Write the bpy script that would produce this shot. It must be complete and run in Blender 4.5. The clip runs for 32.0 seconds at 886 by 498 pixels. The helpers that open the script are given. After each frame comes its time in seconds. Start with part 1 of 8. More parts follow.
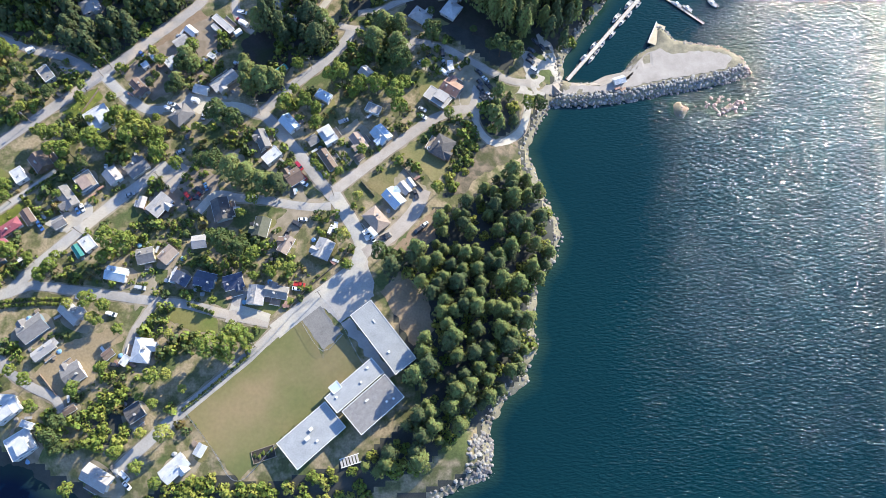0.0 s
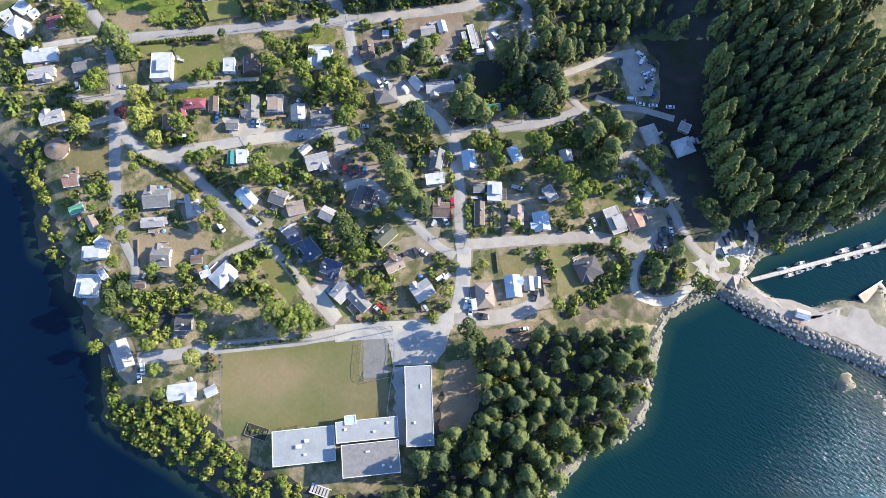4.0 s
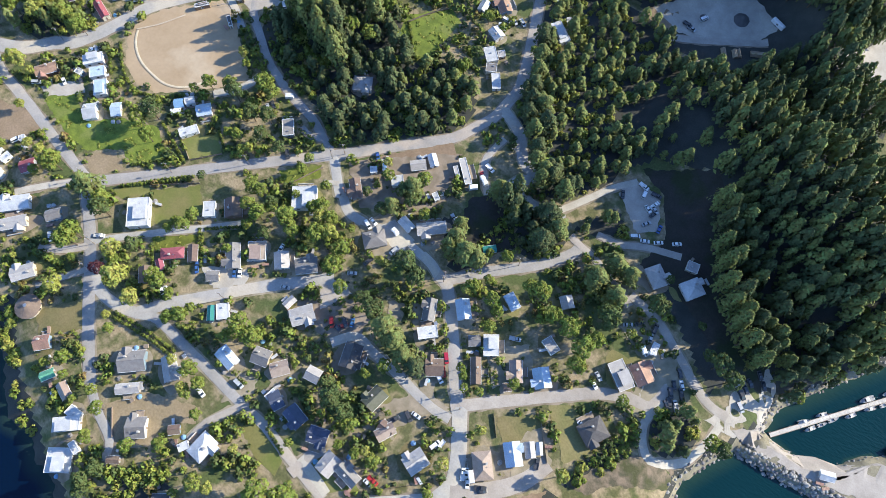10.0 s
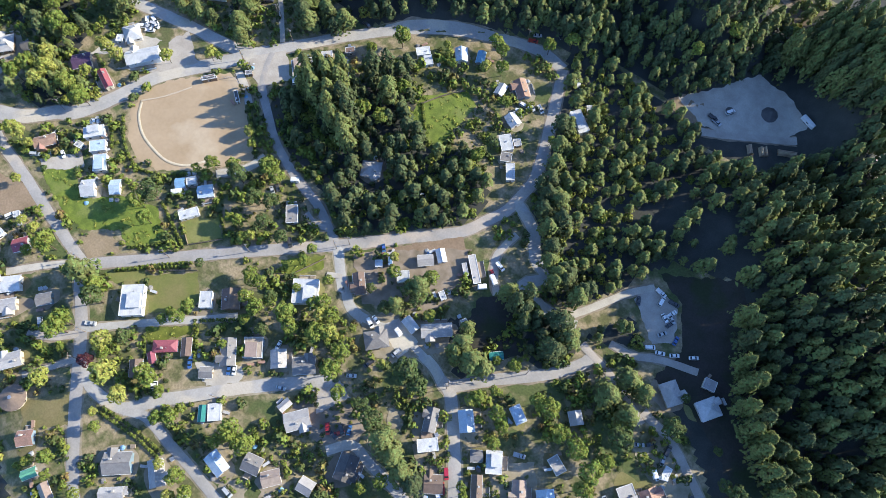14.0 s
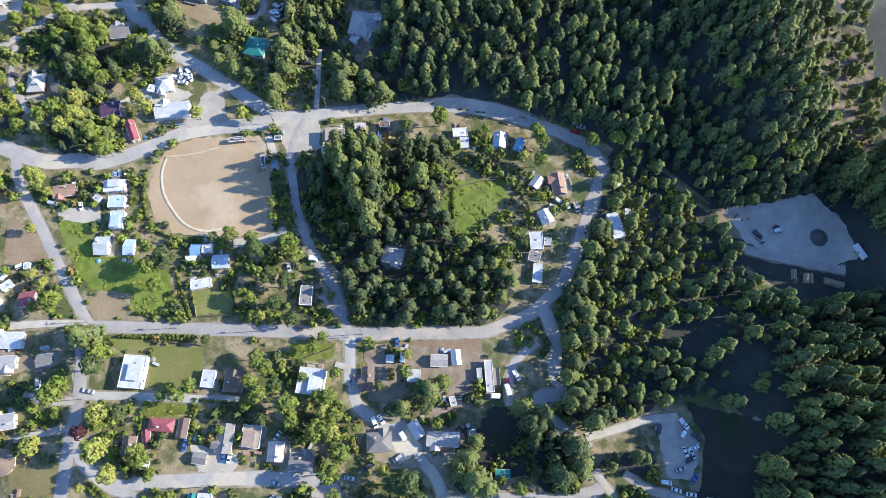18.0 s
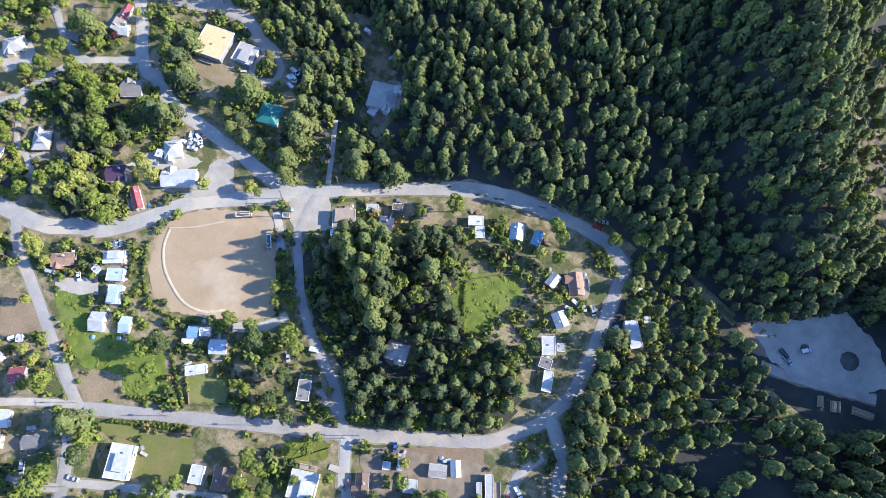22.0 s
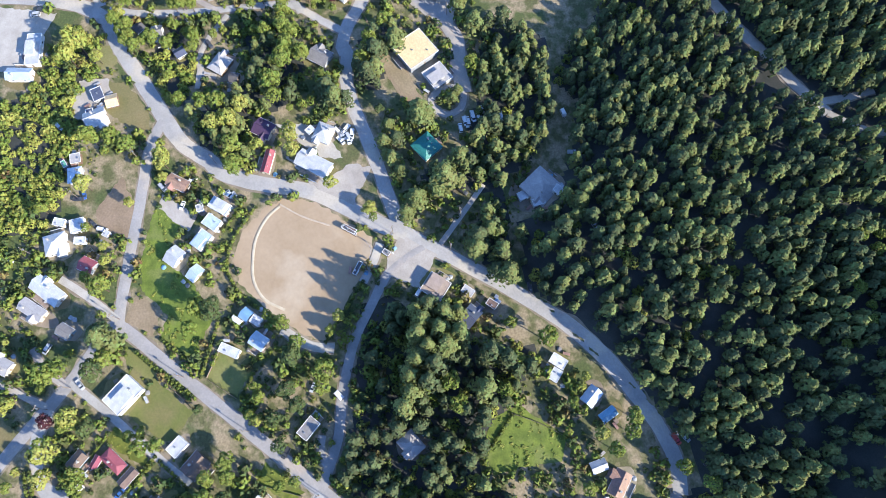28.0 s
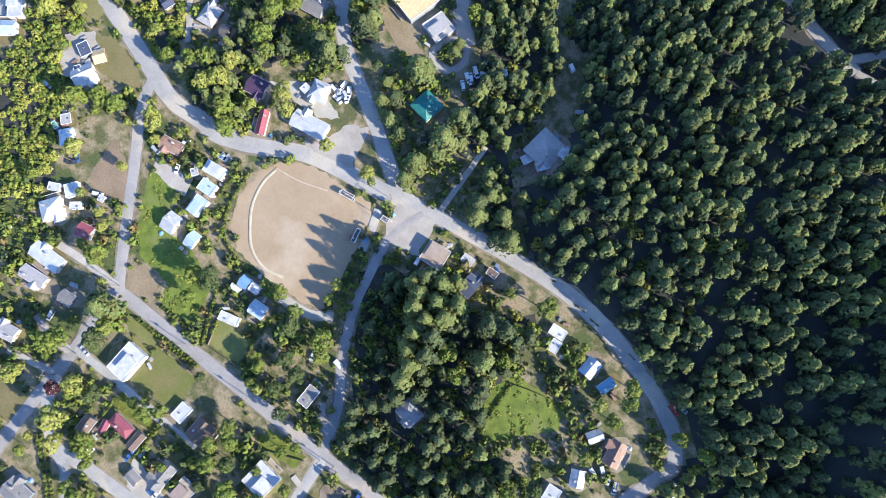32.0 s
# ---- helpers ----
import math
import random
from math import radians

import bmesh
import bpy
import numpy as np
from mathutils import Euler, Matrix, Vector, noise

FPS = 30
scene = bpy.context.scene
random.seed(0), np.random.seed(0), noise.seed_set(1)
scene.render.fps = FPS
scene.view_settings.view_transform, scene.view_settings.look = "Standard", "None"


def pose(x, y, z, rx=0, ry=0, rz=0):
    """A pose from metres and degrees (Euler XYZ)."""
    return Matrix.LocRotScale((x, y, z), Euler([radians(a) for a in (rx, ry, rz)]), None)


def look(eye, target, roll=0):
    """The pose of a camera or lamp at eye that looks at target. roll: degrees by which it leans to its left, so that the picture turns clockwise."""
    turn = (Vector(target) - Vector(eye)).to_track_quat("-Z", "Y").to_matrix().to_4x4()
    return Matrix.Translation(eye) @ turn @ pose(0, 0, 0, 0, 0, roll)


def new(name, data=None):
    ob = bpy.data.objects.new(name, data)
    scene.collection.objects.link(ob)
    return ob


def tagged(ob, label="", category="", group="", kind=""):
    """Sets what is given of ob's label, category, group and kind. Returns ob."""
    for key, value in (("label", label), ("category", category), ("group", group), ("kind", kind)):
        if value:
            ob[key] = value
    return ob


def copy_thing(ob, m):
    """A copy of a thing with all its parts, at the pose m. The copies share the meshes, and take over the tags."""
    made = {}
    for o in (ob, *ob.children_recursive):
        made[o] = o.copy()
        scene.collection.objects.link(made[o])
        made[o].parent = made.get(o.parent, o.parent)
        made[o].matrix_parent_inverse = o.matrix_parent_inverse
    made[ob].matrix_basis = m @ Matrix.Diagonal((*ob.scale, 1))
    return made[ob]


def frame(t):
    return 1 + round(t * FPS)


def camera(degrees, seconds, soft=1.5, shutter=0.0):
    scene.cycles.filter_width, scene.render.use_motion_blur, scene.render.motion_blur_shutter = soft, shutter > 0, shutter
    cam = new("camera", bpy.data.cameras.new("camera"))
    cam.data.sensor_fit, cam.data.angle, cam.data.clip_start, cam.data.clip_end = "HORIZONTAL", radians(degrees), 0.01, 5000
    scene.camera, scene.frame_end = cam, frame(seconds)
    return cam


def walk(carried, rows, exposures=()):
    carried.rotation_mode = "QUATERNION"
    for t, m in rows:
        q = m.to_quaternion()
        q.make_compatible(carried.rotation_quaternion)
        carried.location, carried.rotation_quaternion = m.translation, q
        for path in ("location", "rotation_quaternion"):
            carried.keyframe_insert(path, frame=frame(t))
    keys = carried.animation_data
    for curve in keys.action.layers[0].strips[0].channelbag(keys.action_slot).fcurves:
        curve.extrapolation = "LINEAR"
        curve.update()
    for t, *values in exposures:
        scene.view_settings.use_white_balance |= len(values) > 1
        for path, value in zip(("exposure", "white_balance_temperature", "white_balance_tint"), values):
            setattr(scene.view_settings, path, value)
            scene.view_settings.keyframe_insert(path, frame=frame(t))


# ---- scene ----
cam = camera(66.85, 32.0, 0.75)
# seconds, place in metres, turn in degrees
ROWS = [
    (0, -6.45, 5.53, 312.55, 17.986, -1.169, -0.246),
    (0.5, -6.14, 10.36, 312.01, 17.773, -1.466, 8.860),
    (1, -5.90, 15.20, 311.52, 17.539, -1.662, 17.794),
    (1.5, -5.85, 20.10, 311.08, 17.296, -1.677, 25.784),
    (2, -6.11, 25.12, 310.68, 17.193, -1.685, 32.268),
    (2.5, -6.75, 30.19, 310.42, 17.119, -1.572, 34.461),
    (3, -7.81, 35.28, 310.30, 17.143, -1.469, 35.339),
    (3.5, -9.36, 40.33, 310.31, 17.196, -1.352, 35.613),
    (5.5, -17.63, 60.29, 310.72, 17.649, -0.851, 35.458),
    (6, -20.06, 65.22, 310.78, 17.781, -0.714, 35.344),
    (6.5, -22.74, 70.09, 310.83, 17.900, -0.618, 35.249),
    (7, -25.60, 74.91, 310.83, 18.028, -0.558, 35.189),
    (7.5, -28.56, 79.69, 310.85, 18.150, -0.491, 35.078),
    (8, -31.55, 84.44, 310.89, 18.279, -0.423, 35.018),
    (8.5, -34.56, 89.19, 310.95, 18.398, -0.358, 34.915),
    (9, -37.60, 93.94, 311.02, 18.528, -0.321, 34.893),
    (9.5, -40.70, 98.74, 311.09, 18.639, -0.267, 34.813),
    (10, -43.86, 103.58, 311.14, 18.731, -0.235, 34.745),
    (10.5, -47.06, 108.45, 311.22, 18.805, -0.201, 34.669),
    (11, -50.30, 113.34, 311.32, 18.863, -0.170, 34.577),
    (11.5, -53.58, 118.19, 311.46, 18.914, -0.142, 34.483),
    (12, -56.91, 123.01, 311.58, 18.962, -0.155, 34.508),
    (12.5, -60.31, 127.79, 311.69, 19.022, -0.182, 34.876),
    (13, -63.77, 132.52, 311.81, 19.069, -0.227, 35.434),
    (13.5, -67.26, 137.18, 311.92, 19.131, -0.291, 36.246),
    (14, -70.78, 141.78, 311.98, 19.178, -0.356, 37.184),
    (14.5, -74.32, 146.30, 312.00, 19.246, -0.414, 38.299),
    (16.5, -88.66, 164.13, 312.19, 19.364, -0.569, 42.874),
    (17, -92.43, 168.63, 312.35, 19.383, -0.568, 43.115),
    (17.5, -96.39, 173.21, 312.59, 19.357, -0.587, 43.273),
    (18, -100.55, 177.88, 312.88, 19.289, -0.553, 43.363),
    (18.5, -104.86, 182.64, 313.18, 19.208, -0.557, 43.473),
    (19, -109.25, 187.48, 313.47, 19.084, -0.560, 43.551),
    (19.5, -113.67, 192.34, 313.75, 18.979, -0.525, 43.528),
    (20, -118.03, 197.17, 314.01, 18.859, -0.516, 43.604),
    (20.5, -122.31, 201.94, 314.20, 18.769, -0.495, 43.859),
    (21, -126.48, 206.62, 314.29, 18.696, -0.494, 44.799),
    (21.5, -130.56, 211.18, 314.29, 18.636, -0.478, 46.099),
    (22, -134.54, 215.60, 314.16, 18.619, -0.443, 47.262),
    (22.5, -138.44, 219.86, 313.87, 18.604, -0.391, 48.090),
    (23, -142.28, 223.96, 313.37, 18.646, -0.350, 50.142),
    (23.5, -146.08, 227.87, 312.70, 19.280, -0.490, 56.782),
    (24, -149.81, 231.56, 312.01, 19.330, -0.469, 60.611),
    (24.5, -153.48, 235.02, 311.37, 19.423, -0.506, 65.297),
    (25, -157.14, 238.24, 310.79, 19.487, -0.523, 70.856),
    (25.5, -160.84, 241.22, 310.26, 19.585, -0.455, 74.484),
    (26, -164.59, 244.03, 309.75, 19.495, -0.329, 76.726),
    (26.5, -168.59, 246.07, 309.38, 19.211, -0.276, 78.068),
    (28.5, -185.32, 252.12, 308.73, 15.466, 0.050, 78.594),
    (29, -189.26, 253.75, 308.73, 14.341, 0.232, 78.589),
    (29.5, -192.90, 255.51, 308.77, 13.269, 0.409, 78.658),
    (30, -196.18, 257.35, 308.78, 12.279, 0.602, 78.734),
    (30.5, -199.16, 259.22, 308.66, 11.334, 0.821, 78.834),
    (31, -201.90, 261.06, 308.46, 10.441, 1.044, 78.928),
    (31.5, -204.46, 262.88, 308.26, 9.593, 1.278, 79.010),
    (32, -206.96, 264.68, 308.02, 8.778, 1.509, 79.193),
]
walk(cam, [(t, pose(x, y, z, rx, ry, rz)) for t, x, y, z, rx, ry, rz in ROWS], [(0.0, 1.18, 5750.0, 15.0), (3.0, 1.16, 5750.0, 15.0), (8.0, 1.07, 5750.0, 14.0), (14.0, 1.07, 5700.0, 14.0), (19.0, 1.14, 5520.0, 15.0), (24.0, 1.2, 5450.0, 19.0), (32.0, 1.16, 5500.0, 17.5)])

# ---- sky and sun ----
SUN_AZ, SUN_EL = 47.0, 28.0
world = bpy.data.worlds.new("sky")
scene.world = world
world.use_nodes = True
wt = world.node_tree
sky = wt.nodes.new("ShaderNodeTexSky")
sky.sky_type, sky.sun_disc = "NISHITA", False
sky.sun_elevation, sky.sun_rotation = radians(SUN_EL), radians(90 - SUN_AZ)
sky.air_density, sky.dust_density, sky.ozone_density = 1.0, 0.2, 4.0
wt.links.new(sky.outputs[0], wt.nodes["Background"].inputs[0])
wt.nodes["Background"].inputs[1].default_value = 0.15
sun = new("sun", bpy.data.lights.new("sun", "SUN"))
sun.data.energy, sun.data.angle, sun.data.color = 4.8, radians(0.55), (1.0, 0.875, 0.60)
sun_way = Vector((math.cos(radians(SUN_EL)) * math.cos(radians(SUN_AZ)), math.cos(radians(SUN_EL)) * math.sin(radians(SUN_AZ)), math.sin(radians(SUN_EL))))
sun.matrix_world = look(sun_way * 900, (0, 0, 0))

# ---- materials ----
def mat(name, base, other=None, scale=1.0, rough=0.85, metal=0.0, fine=6.0, bump=0.3, stripe=0.0, per="object", vary=0.12, third=None, contrast=1.0, spec=0.3, grain=0.7):
    """A surface with two scales of noise, variation from piece to piece, and relief."""
    m = bpy.data.materials.new(name)
    m.use_nodes = True
    nt = m.node_tree
    N, L = nt.nodes, nt.links
    b = N["Principled BSDF"]
    b.inputs["Roughness"].default_value, b.inputs["Metallic"].default_value = rough, metal
    b.inputs["Specular IOR Level"].default_value = spec
    tc = N.new("ShaderNodeTexCoord")
    geo = N.new("ShaderNodeNewGeometry")
    where = geo.outputs["Position"]
    n1 = N.new("ShaderNodeTexNoise")
    n1.inputs["Scale"].default_value, n1.inputs["Detail"].default_value = scale, 5
    n2 = N.new("ShaderNodeTexNoise")
    n2.inputs["Scale"].default_value, n2.inputs["Detail"].default_value = scale * fine, 4
    L.new(where, n1.inputs["Vector"])
    L.new(where, n2.inputs["Vector"])
    r1 = N.new("ShaderNodeMapRange")
    r1.inputs[1].default_value, r1.inputs[2].default_value = 0.5 - 0.2 / contrast, 0.5 + 0.2 / contrast
    L.new(n1.outputs[0], r1.inputs[0])
    other = other or tuple(c * 0.75 for c in base)
    mix = N.new("ShaderNodeMix")
    mix.data_type = "RGBA"
    mix.inputs["A"].default_value, mix.inputs["B"].default_value = (*base, 1), (*other, 1)
    L.new(r1.outputs[0], mix.inputs["Factor"])
    out = mix.outputs["Result"]
    if third:
        n3 = N.new("ShaderNodeTexNoise")
        n3.inputs["Scale"].default_value, n3.inputs["Detail"].default_value = scale * 0.37, 6
        L.new(where, n3.inputs["Vector"])
        r3 = N.new("ShaderNodeMapRange")
        r3.inputs[1].default_value, r3.inputs[2].default_value = 0.52, 0.62
        L.new(n3.outputs[0], r3.inputs[0])
        m3 = N.new("ShaderNodeMix")
        m3.data_type = "RGBA"
        m3.inputs["B"].default_value = (*third, 1)
        L.new(r3.outputs[0], m3.inputs["Factor"])
        L.new(out, m3.inputs["A"])
        out = m3.outputs["Result"]
    # grain and the difference between pieces act on the brightness
    hsv = N.new("ShaderNodeHueSaturation")
    L.new(out, hsv.inputs["Color"])
    val = N.new("ShaderNodeMath")
    val.operation = "MULTIPLY_ADD"
    val.inputs[1].default_value, val.inputs[2].default_value = grain, 1 - grain / 2
    L.new(n2.outputs[0], val.inputs[0])
    rnd = N.new("ShaderNodeObjectInfo").outputs["Random"] if per == "object" else geo.outputs["Random Per Island"]
    vr = N.new("ShaderNodeMapRange")
    vr.inputs[3].default_value, vr.inputs[4].default_value = 1 - vary, 1 + vary
    L.new(rnd, vr.inputs[0])
    mul = N.new("ShaderNodeMath")
    mul.operation = "MULTIPLY"
    L.new(val.outputs[0], mul.inputs[0])
    L.new(vr.outputs[0], mul.inputs[1])
    L.new(mul.outputs[0], hsv.inputs["Value"])
    hue = N.new("ShaderNodeMapRange")
    hue.inputs[3].default_value, hue.inputs[4].default_value = 0.5 - vary * 0.12, 0.5 + vary * 0.12
    L.new(rnd, hue.inputs[0])
    L.new(hue.outputs[0], hsv.inputs["Hue"])
    L.new(hsv.outputs[0], b.inputs["Base Color"])
    height = n2.outputs[0]
    if stripe:
        w = N.new("ShaderNodeTexWave")
        w.inputs["Scale"].default_value, w.inputs["Distortion"].default_value = stripe, 0.3
        L.new(tc.outputs["Object"], w.inputs["Vector"])
        add = N.new("ShaderNodeMath")
        add.operation = "ADD"
        L.new(w.outputs["Fac"], add.inputs[0])
        L.new(n2.outputs[0], add.inputs[1])
        height = add.outputs[0]
    bp = N.new("ShaderNodeBump")
    bp.inputs["Strength"].default_value, bp.inputs["Distance"].default_value = bump, 0.08
    L.new(height, bp.inputs["Height"])
    L.new(bp.outputs[0], b.inputs["Normal"])
    return m


GROUND = mat("ground_soil_and_grass", (0.095, 0.095, 0.038), (0.26, 0.205, 0.13), scale=0.17, fine=6, contrast=2.2, bump=1.0, grain=1.1, third=(0.075, 0.092, 0.03))
ROAD = mat("worn_grey_asphalt", (0.37, 0.35, 0.325), (0.28, 0.27, 0.255), scale=0.14, fine=9, bump=0.06, grain=0.4, third=(0.42, 0.375, 0.31))
GRAVEL = mat("pale_gravel", (0.42, 0.385, 0.335), (0.31, 0.28, 0.24), scale=0.16, fine=10, bump=0.15, grain=0.4)
DIRT = mat("dry_dirt", (0.27, 0.205, 0.135), (0.20, 0.15, 0.09), scale=0.1, fine=10, bump=0.6)
DRYGRASS = mat("dry_grass", (0.20, 0.165, 0.075), (0.14, 0.135, 0.05), scale=0.1, fine=12, bump=0.7)
LAWN = mat("green_lawn", (0.115, 0.14, 0.03), (0.19, 0.165, 0.065), scale=0.09, fine=14, bump=0.3, grain=0.5, third=(0.16, 0.15, 0.05))
MEADOW = mat("bright_meadow", (0.15, 0.18, 0.026), (0.09, 0.115, 0.018), scale=0.22, fine=6, bump=1.0, contrast=1.5, third=(0.15, 0.165, 0.04))
PITCH = mat("school_playing_field", (0.215, 0.155, 0.085), (0.115, 0.12, 0.04), scale=0.03, fine=22, bump=0.15, contrast=1.1, grain=0.35)
CLAY = mat("ball_field_clay", (0.36, 0.265, 0.175), (0.30, 0.215, 0.135), scale=0.07, fine=9, bump=0.08, grain=0.25, third=(0.40, 0.315, 0.225))
COURT = mat("court_asphalt", (0.23, 0.22, 0.20), (0.19, 0.18, 0.165), scale=0.3)
# soil darkened to carry tree and ridge shade; the planter uses it too
SOIL_AND_SHADE = mat("soil_and_painted_shade", (0.055, 0.046, 0.04), (0.032, 0.034, 0.022), scale=0.15, fine=9, bump=0.6, third=(0.03, 0.04, 0.016))
DUST = mat("trodden_dust", (0.31, 0.26, 0.195), (0.17, 0.145, 0.095), scale=0.2, fine=8, bump=0.3, grain=0.5)
RUBBLE = mat("brown_rubble", (0.21, 0.165, 0.115), (0.085, 0.08, 0.05), scale=0.22, fine=7, bump=1.0, contrast=1.8, third=(0.06, 0.065, 0.025))
FOREST_FLOOR_AND_SHADE = mat("forest_floor_and_shade", (0.050, 0.050, 0.045), (0.034, 0.038, 0.032), scale=0.2, fine=9, bump=0.8)
ROCK = mat("grey_rock", (0.30, 0.28, 0.26), (0.16, 0.15, 0.145), scale=0.5, fine=5, bump=0.9, per="island", vary=0.35)
SAND = mat("pale_sand", (0.50, 0.42, 0.31), (0.40, 0.33, 0.235), scale=0.4, fine=8, bump=0.2)
SHORE = mat("shore_rock", (0.24, 0.20, 0.145), (0.12, 0.105, 0.08), scale=0.25, fine=6, bump=1.0, per="island", vary=0.3)
CONIFER = mat("conifer_needles", (0.050, 0.068, 0.032), (0.090, 0.106, 0.043), scale=0.12, fine=14, rough=0.8, bump=0.6, per="island", vary=0.28, spec=0.12)
CONIFER_LIGHT = mat("fir_needles", (0.102, 0.124, 0.040), (0.150, 0.165, 0.055), scale=0.12, fine=14, rough=0.8, bump=0.6, per="island", vary=0.28, spec=0.12)
LEAF = mat("broad_leaves", (0.12, 0.16, 0.030), (0.185, 0.21, 0.042), scale=0.12, fine=14, rough=0.75, bump=0.6, per="island", vary=0.24, spec=0.15)
LEAF_YELLOW = mat("yellow_green_leaves", (0.22, 0.245, 0.046), (0.28, 0.275, 0.065), scale=0.12, fine=14, rough=0.75, bump=0.6, per="island", vary=0.22, spec=0.15)
LEAF_DARK = mat("dark_leaves", (0.058, 0.082, 0.030), (0.092, 0.116, 0.038), scale=0.12, fine=14, rough=0.8, bump=0.6, per="island", vary=0.25, spec=0.12)
LEAF_DRY = mat("dry_shrub_leaves", (0.20, 0.15, 0.06), (0.13, 0.125, 0.035), scale=0.12, fine=14, bump=0.6, per="island", vary=0.35, spec=0.12)
LEAF_PURPLE = mat("purple_leaves", (0.075, 0.022, 0.03), (0.05, 0.015, 0.025), scale=0.3, fine=8, bump=0.9, per="island", vary=0.4)
BARK = mat("tree_bark", (0.11, 0.08, 0.055), (0.07, 0.05, 0.035), scale=2.0, bump=1.0)
ROOFS = {
    "white": mat("white_metal_roof", (0.54, 0.545, 0.55), (0.40, 0.41, 0.42), scale=0.4, rough=0.45, stripe=3.0, fine=8, bump=0.25),
    "pale": mat("pale_grey_membrane_roof", (0.34, 0.35, 0.355), (0.28, 0.29, 0.295), scale=0.25, rough=0.75, fine=8),
    "lgrey": mat("light_grey_shingles", (0.42, 0.40, 0.385), (0.34, 0.325, 0.315), scale=0.6, stripe=4.0, fine=9),
    "grey": mat("grey_shingles", (0.23, 0.22, 0.215), (0.18, 0.17, 0.165), scale=0.6, stripe=4.0, fine=9),
    "dgrey": mat("charcoal_shingles", (0.11, 0.105, 0.105), (0.085, 0.08, 0.08), scale=0.6, stripe=4.0, fine=9),
    "brown": mat("brown_shingles", (0.20, 0.145, 0.115), (0.15, 0.11, 0.09), scale=0.6, stripe=4.0, fine=9),
    "tanbrown": mat("pale_brown_shingles", (0.36, 0.285, 0.235), (0.29, 0.23, 0.19), scale=0.6, stripe=4.0, fine=9),
    "red": mat("red_metal_roof", (0.34, 0.10, 0.115), (0.27, 0.08, 0.09), scale=0.5, rough=0.5, stripe=3.0),
    "rust": mat("rusty_metal_roof", (0.34, 0.20, 0.15), (0.24, 0.15, 0.115), scale=0.35, rough=0.6, stripe=3.0, contrast=1.4),
    "blue": mat("pale_blue_metal_roof", (0.45, 0.54, 0.62), (0.38, 0.46, 0.55), scale=0.5, rough=0.4, stripe=3.0),
    "sky": mat("bright_blue_tarp_roof", (0.20, 0.36, 0.52), (0.16, 0.29, 0.43), scale=0.5, rough=0.5),
    "teal": mat("teal_metal_roof", (0.05, 0.24, 0.22), (0.04, 0.19, 0.18), scale=0.5, rough=0.4, stripe=3.0),
    "green": mat("green_metal_roof", (0.14, 0.36, 0.22), (0.10, 0.28, 0.17), scale=0.5, rough=0.5, stripe=3.0),
    "purple": mat("plum_metal_roof", (0.085, 0.05, 0.10), (0.065, 0.04, 0.08), scale=0.5, rough=0.5, stripe=3.0),
    "tan": mat("tan_membrane_roof", (0.62, 0.45, 0.26), (0.54, 0.39, 0.22), scale=0.2, rough=0.7),
    "dblue": mat("slate_blue_shingles", (0.085, 0.10, 0.15), (0.065, 0.08, 0.12), scale=0.6, stripe=4.0, fine=9),
    "olive": mat("mossy_grey_shingles", (0.15, 0.15, 0.12), (0.11, 0.12, 0.08), scale=0.5, stripe=4.0, fine=9),
}
WALLS = [mat("white_siding", (0.70, 0.69, 0.66), scale=0.5), mat("cream_siding", (0.58, 0.52, 0.40), scale=0.5), mat("grey_siding", (0.34, 0.35, 0.36), scale=0.5),
         mat("brown_siding", (0.22, 0.15, 0.10), scale=0.5), mat("blue_siding", (0.22, 0.29, 0.36), scale=0.5)]
TRIM = mat("white_trim", (0.74, 0.74, 0.72), scale=0.8)
DECK = mat("weathered_deck_boards", (0.33, 0.27, 0.21), (0.25, 0.20, 0.155), scale=0.6, stripe=6.0)
CONCRETE = mat("concrete", (0.44, 0.42, 0.39), (0.36, 0.345, 0.32), scale=0.4)
GLASS = mat("dark_window_glass", (0.03, 0.04, 0.05), scale=1.0, rough=0.08, bump=0.0, spec=0.6)
TYRE = mat("black_rubber", (0.02, 0.02, 0.02), scale=2.0)
METAL = mat("galvanised_metal", (0.5, 0.51, 0.52), scale=1.0, rough=0.4, metal=0.8)
WOOD = mat("grey_wood", (0.26, 0.21, 0.16), (0.19, 0.15, 0.12), scale=1.0, bump=0.8)
PAINTS = {k: mat(k + "_car_paint", c, tuple(v * 0.9 for v in c), scale=1.0, rough=0.3, bump=0.03, spec=0.5) for k, c in {
    "white": (0.75, 0.75, 0.74), "dark": (0.06, 0.06, 0.065), "silver": (0.42, 0.43, 0.44), "red": (0.40, 0.03, 0.03), "blue": (0.05, 0.12, 0.32)}.items()}


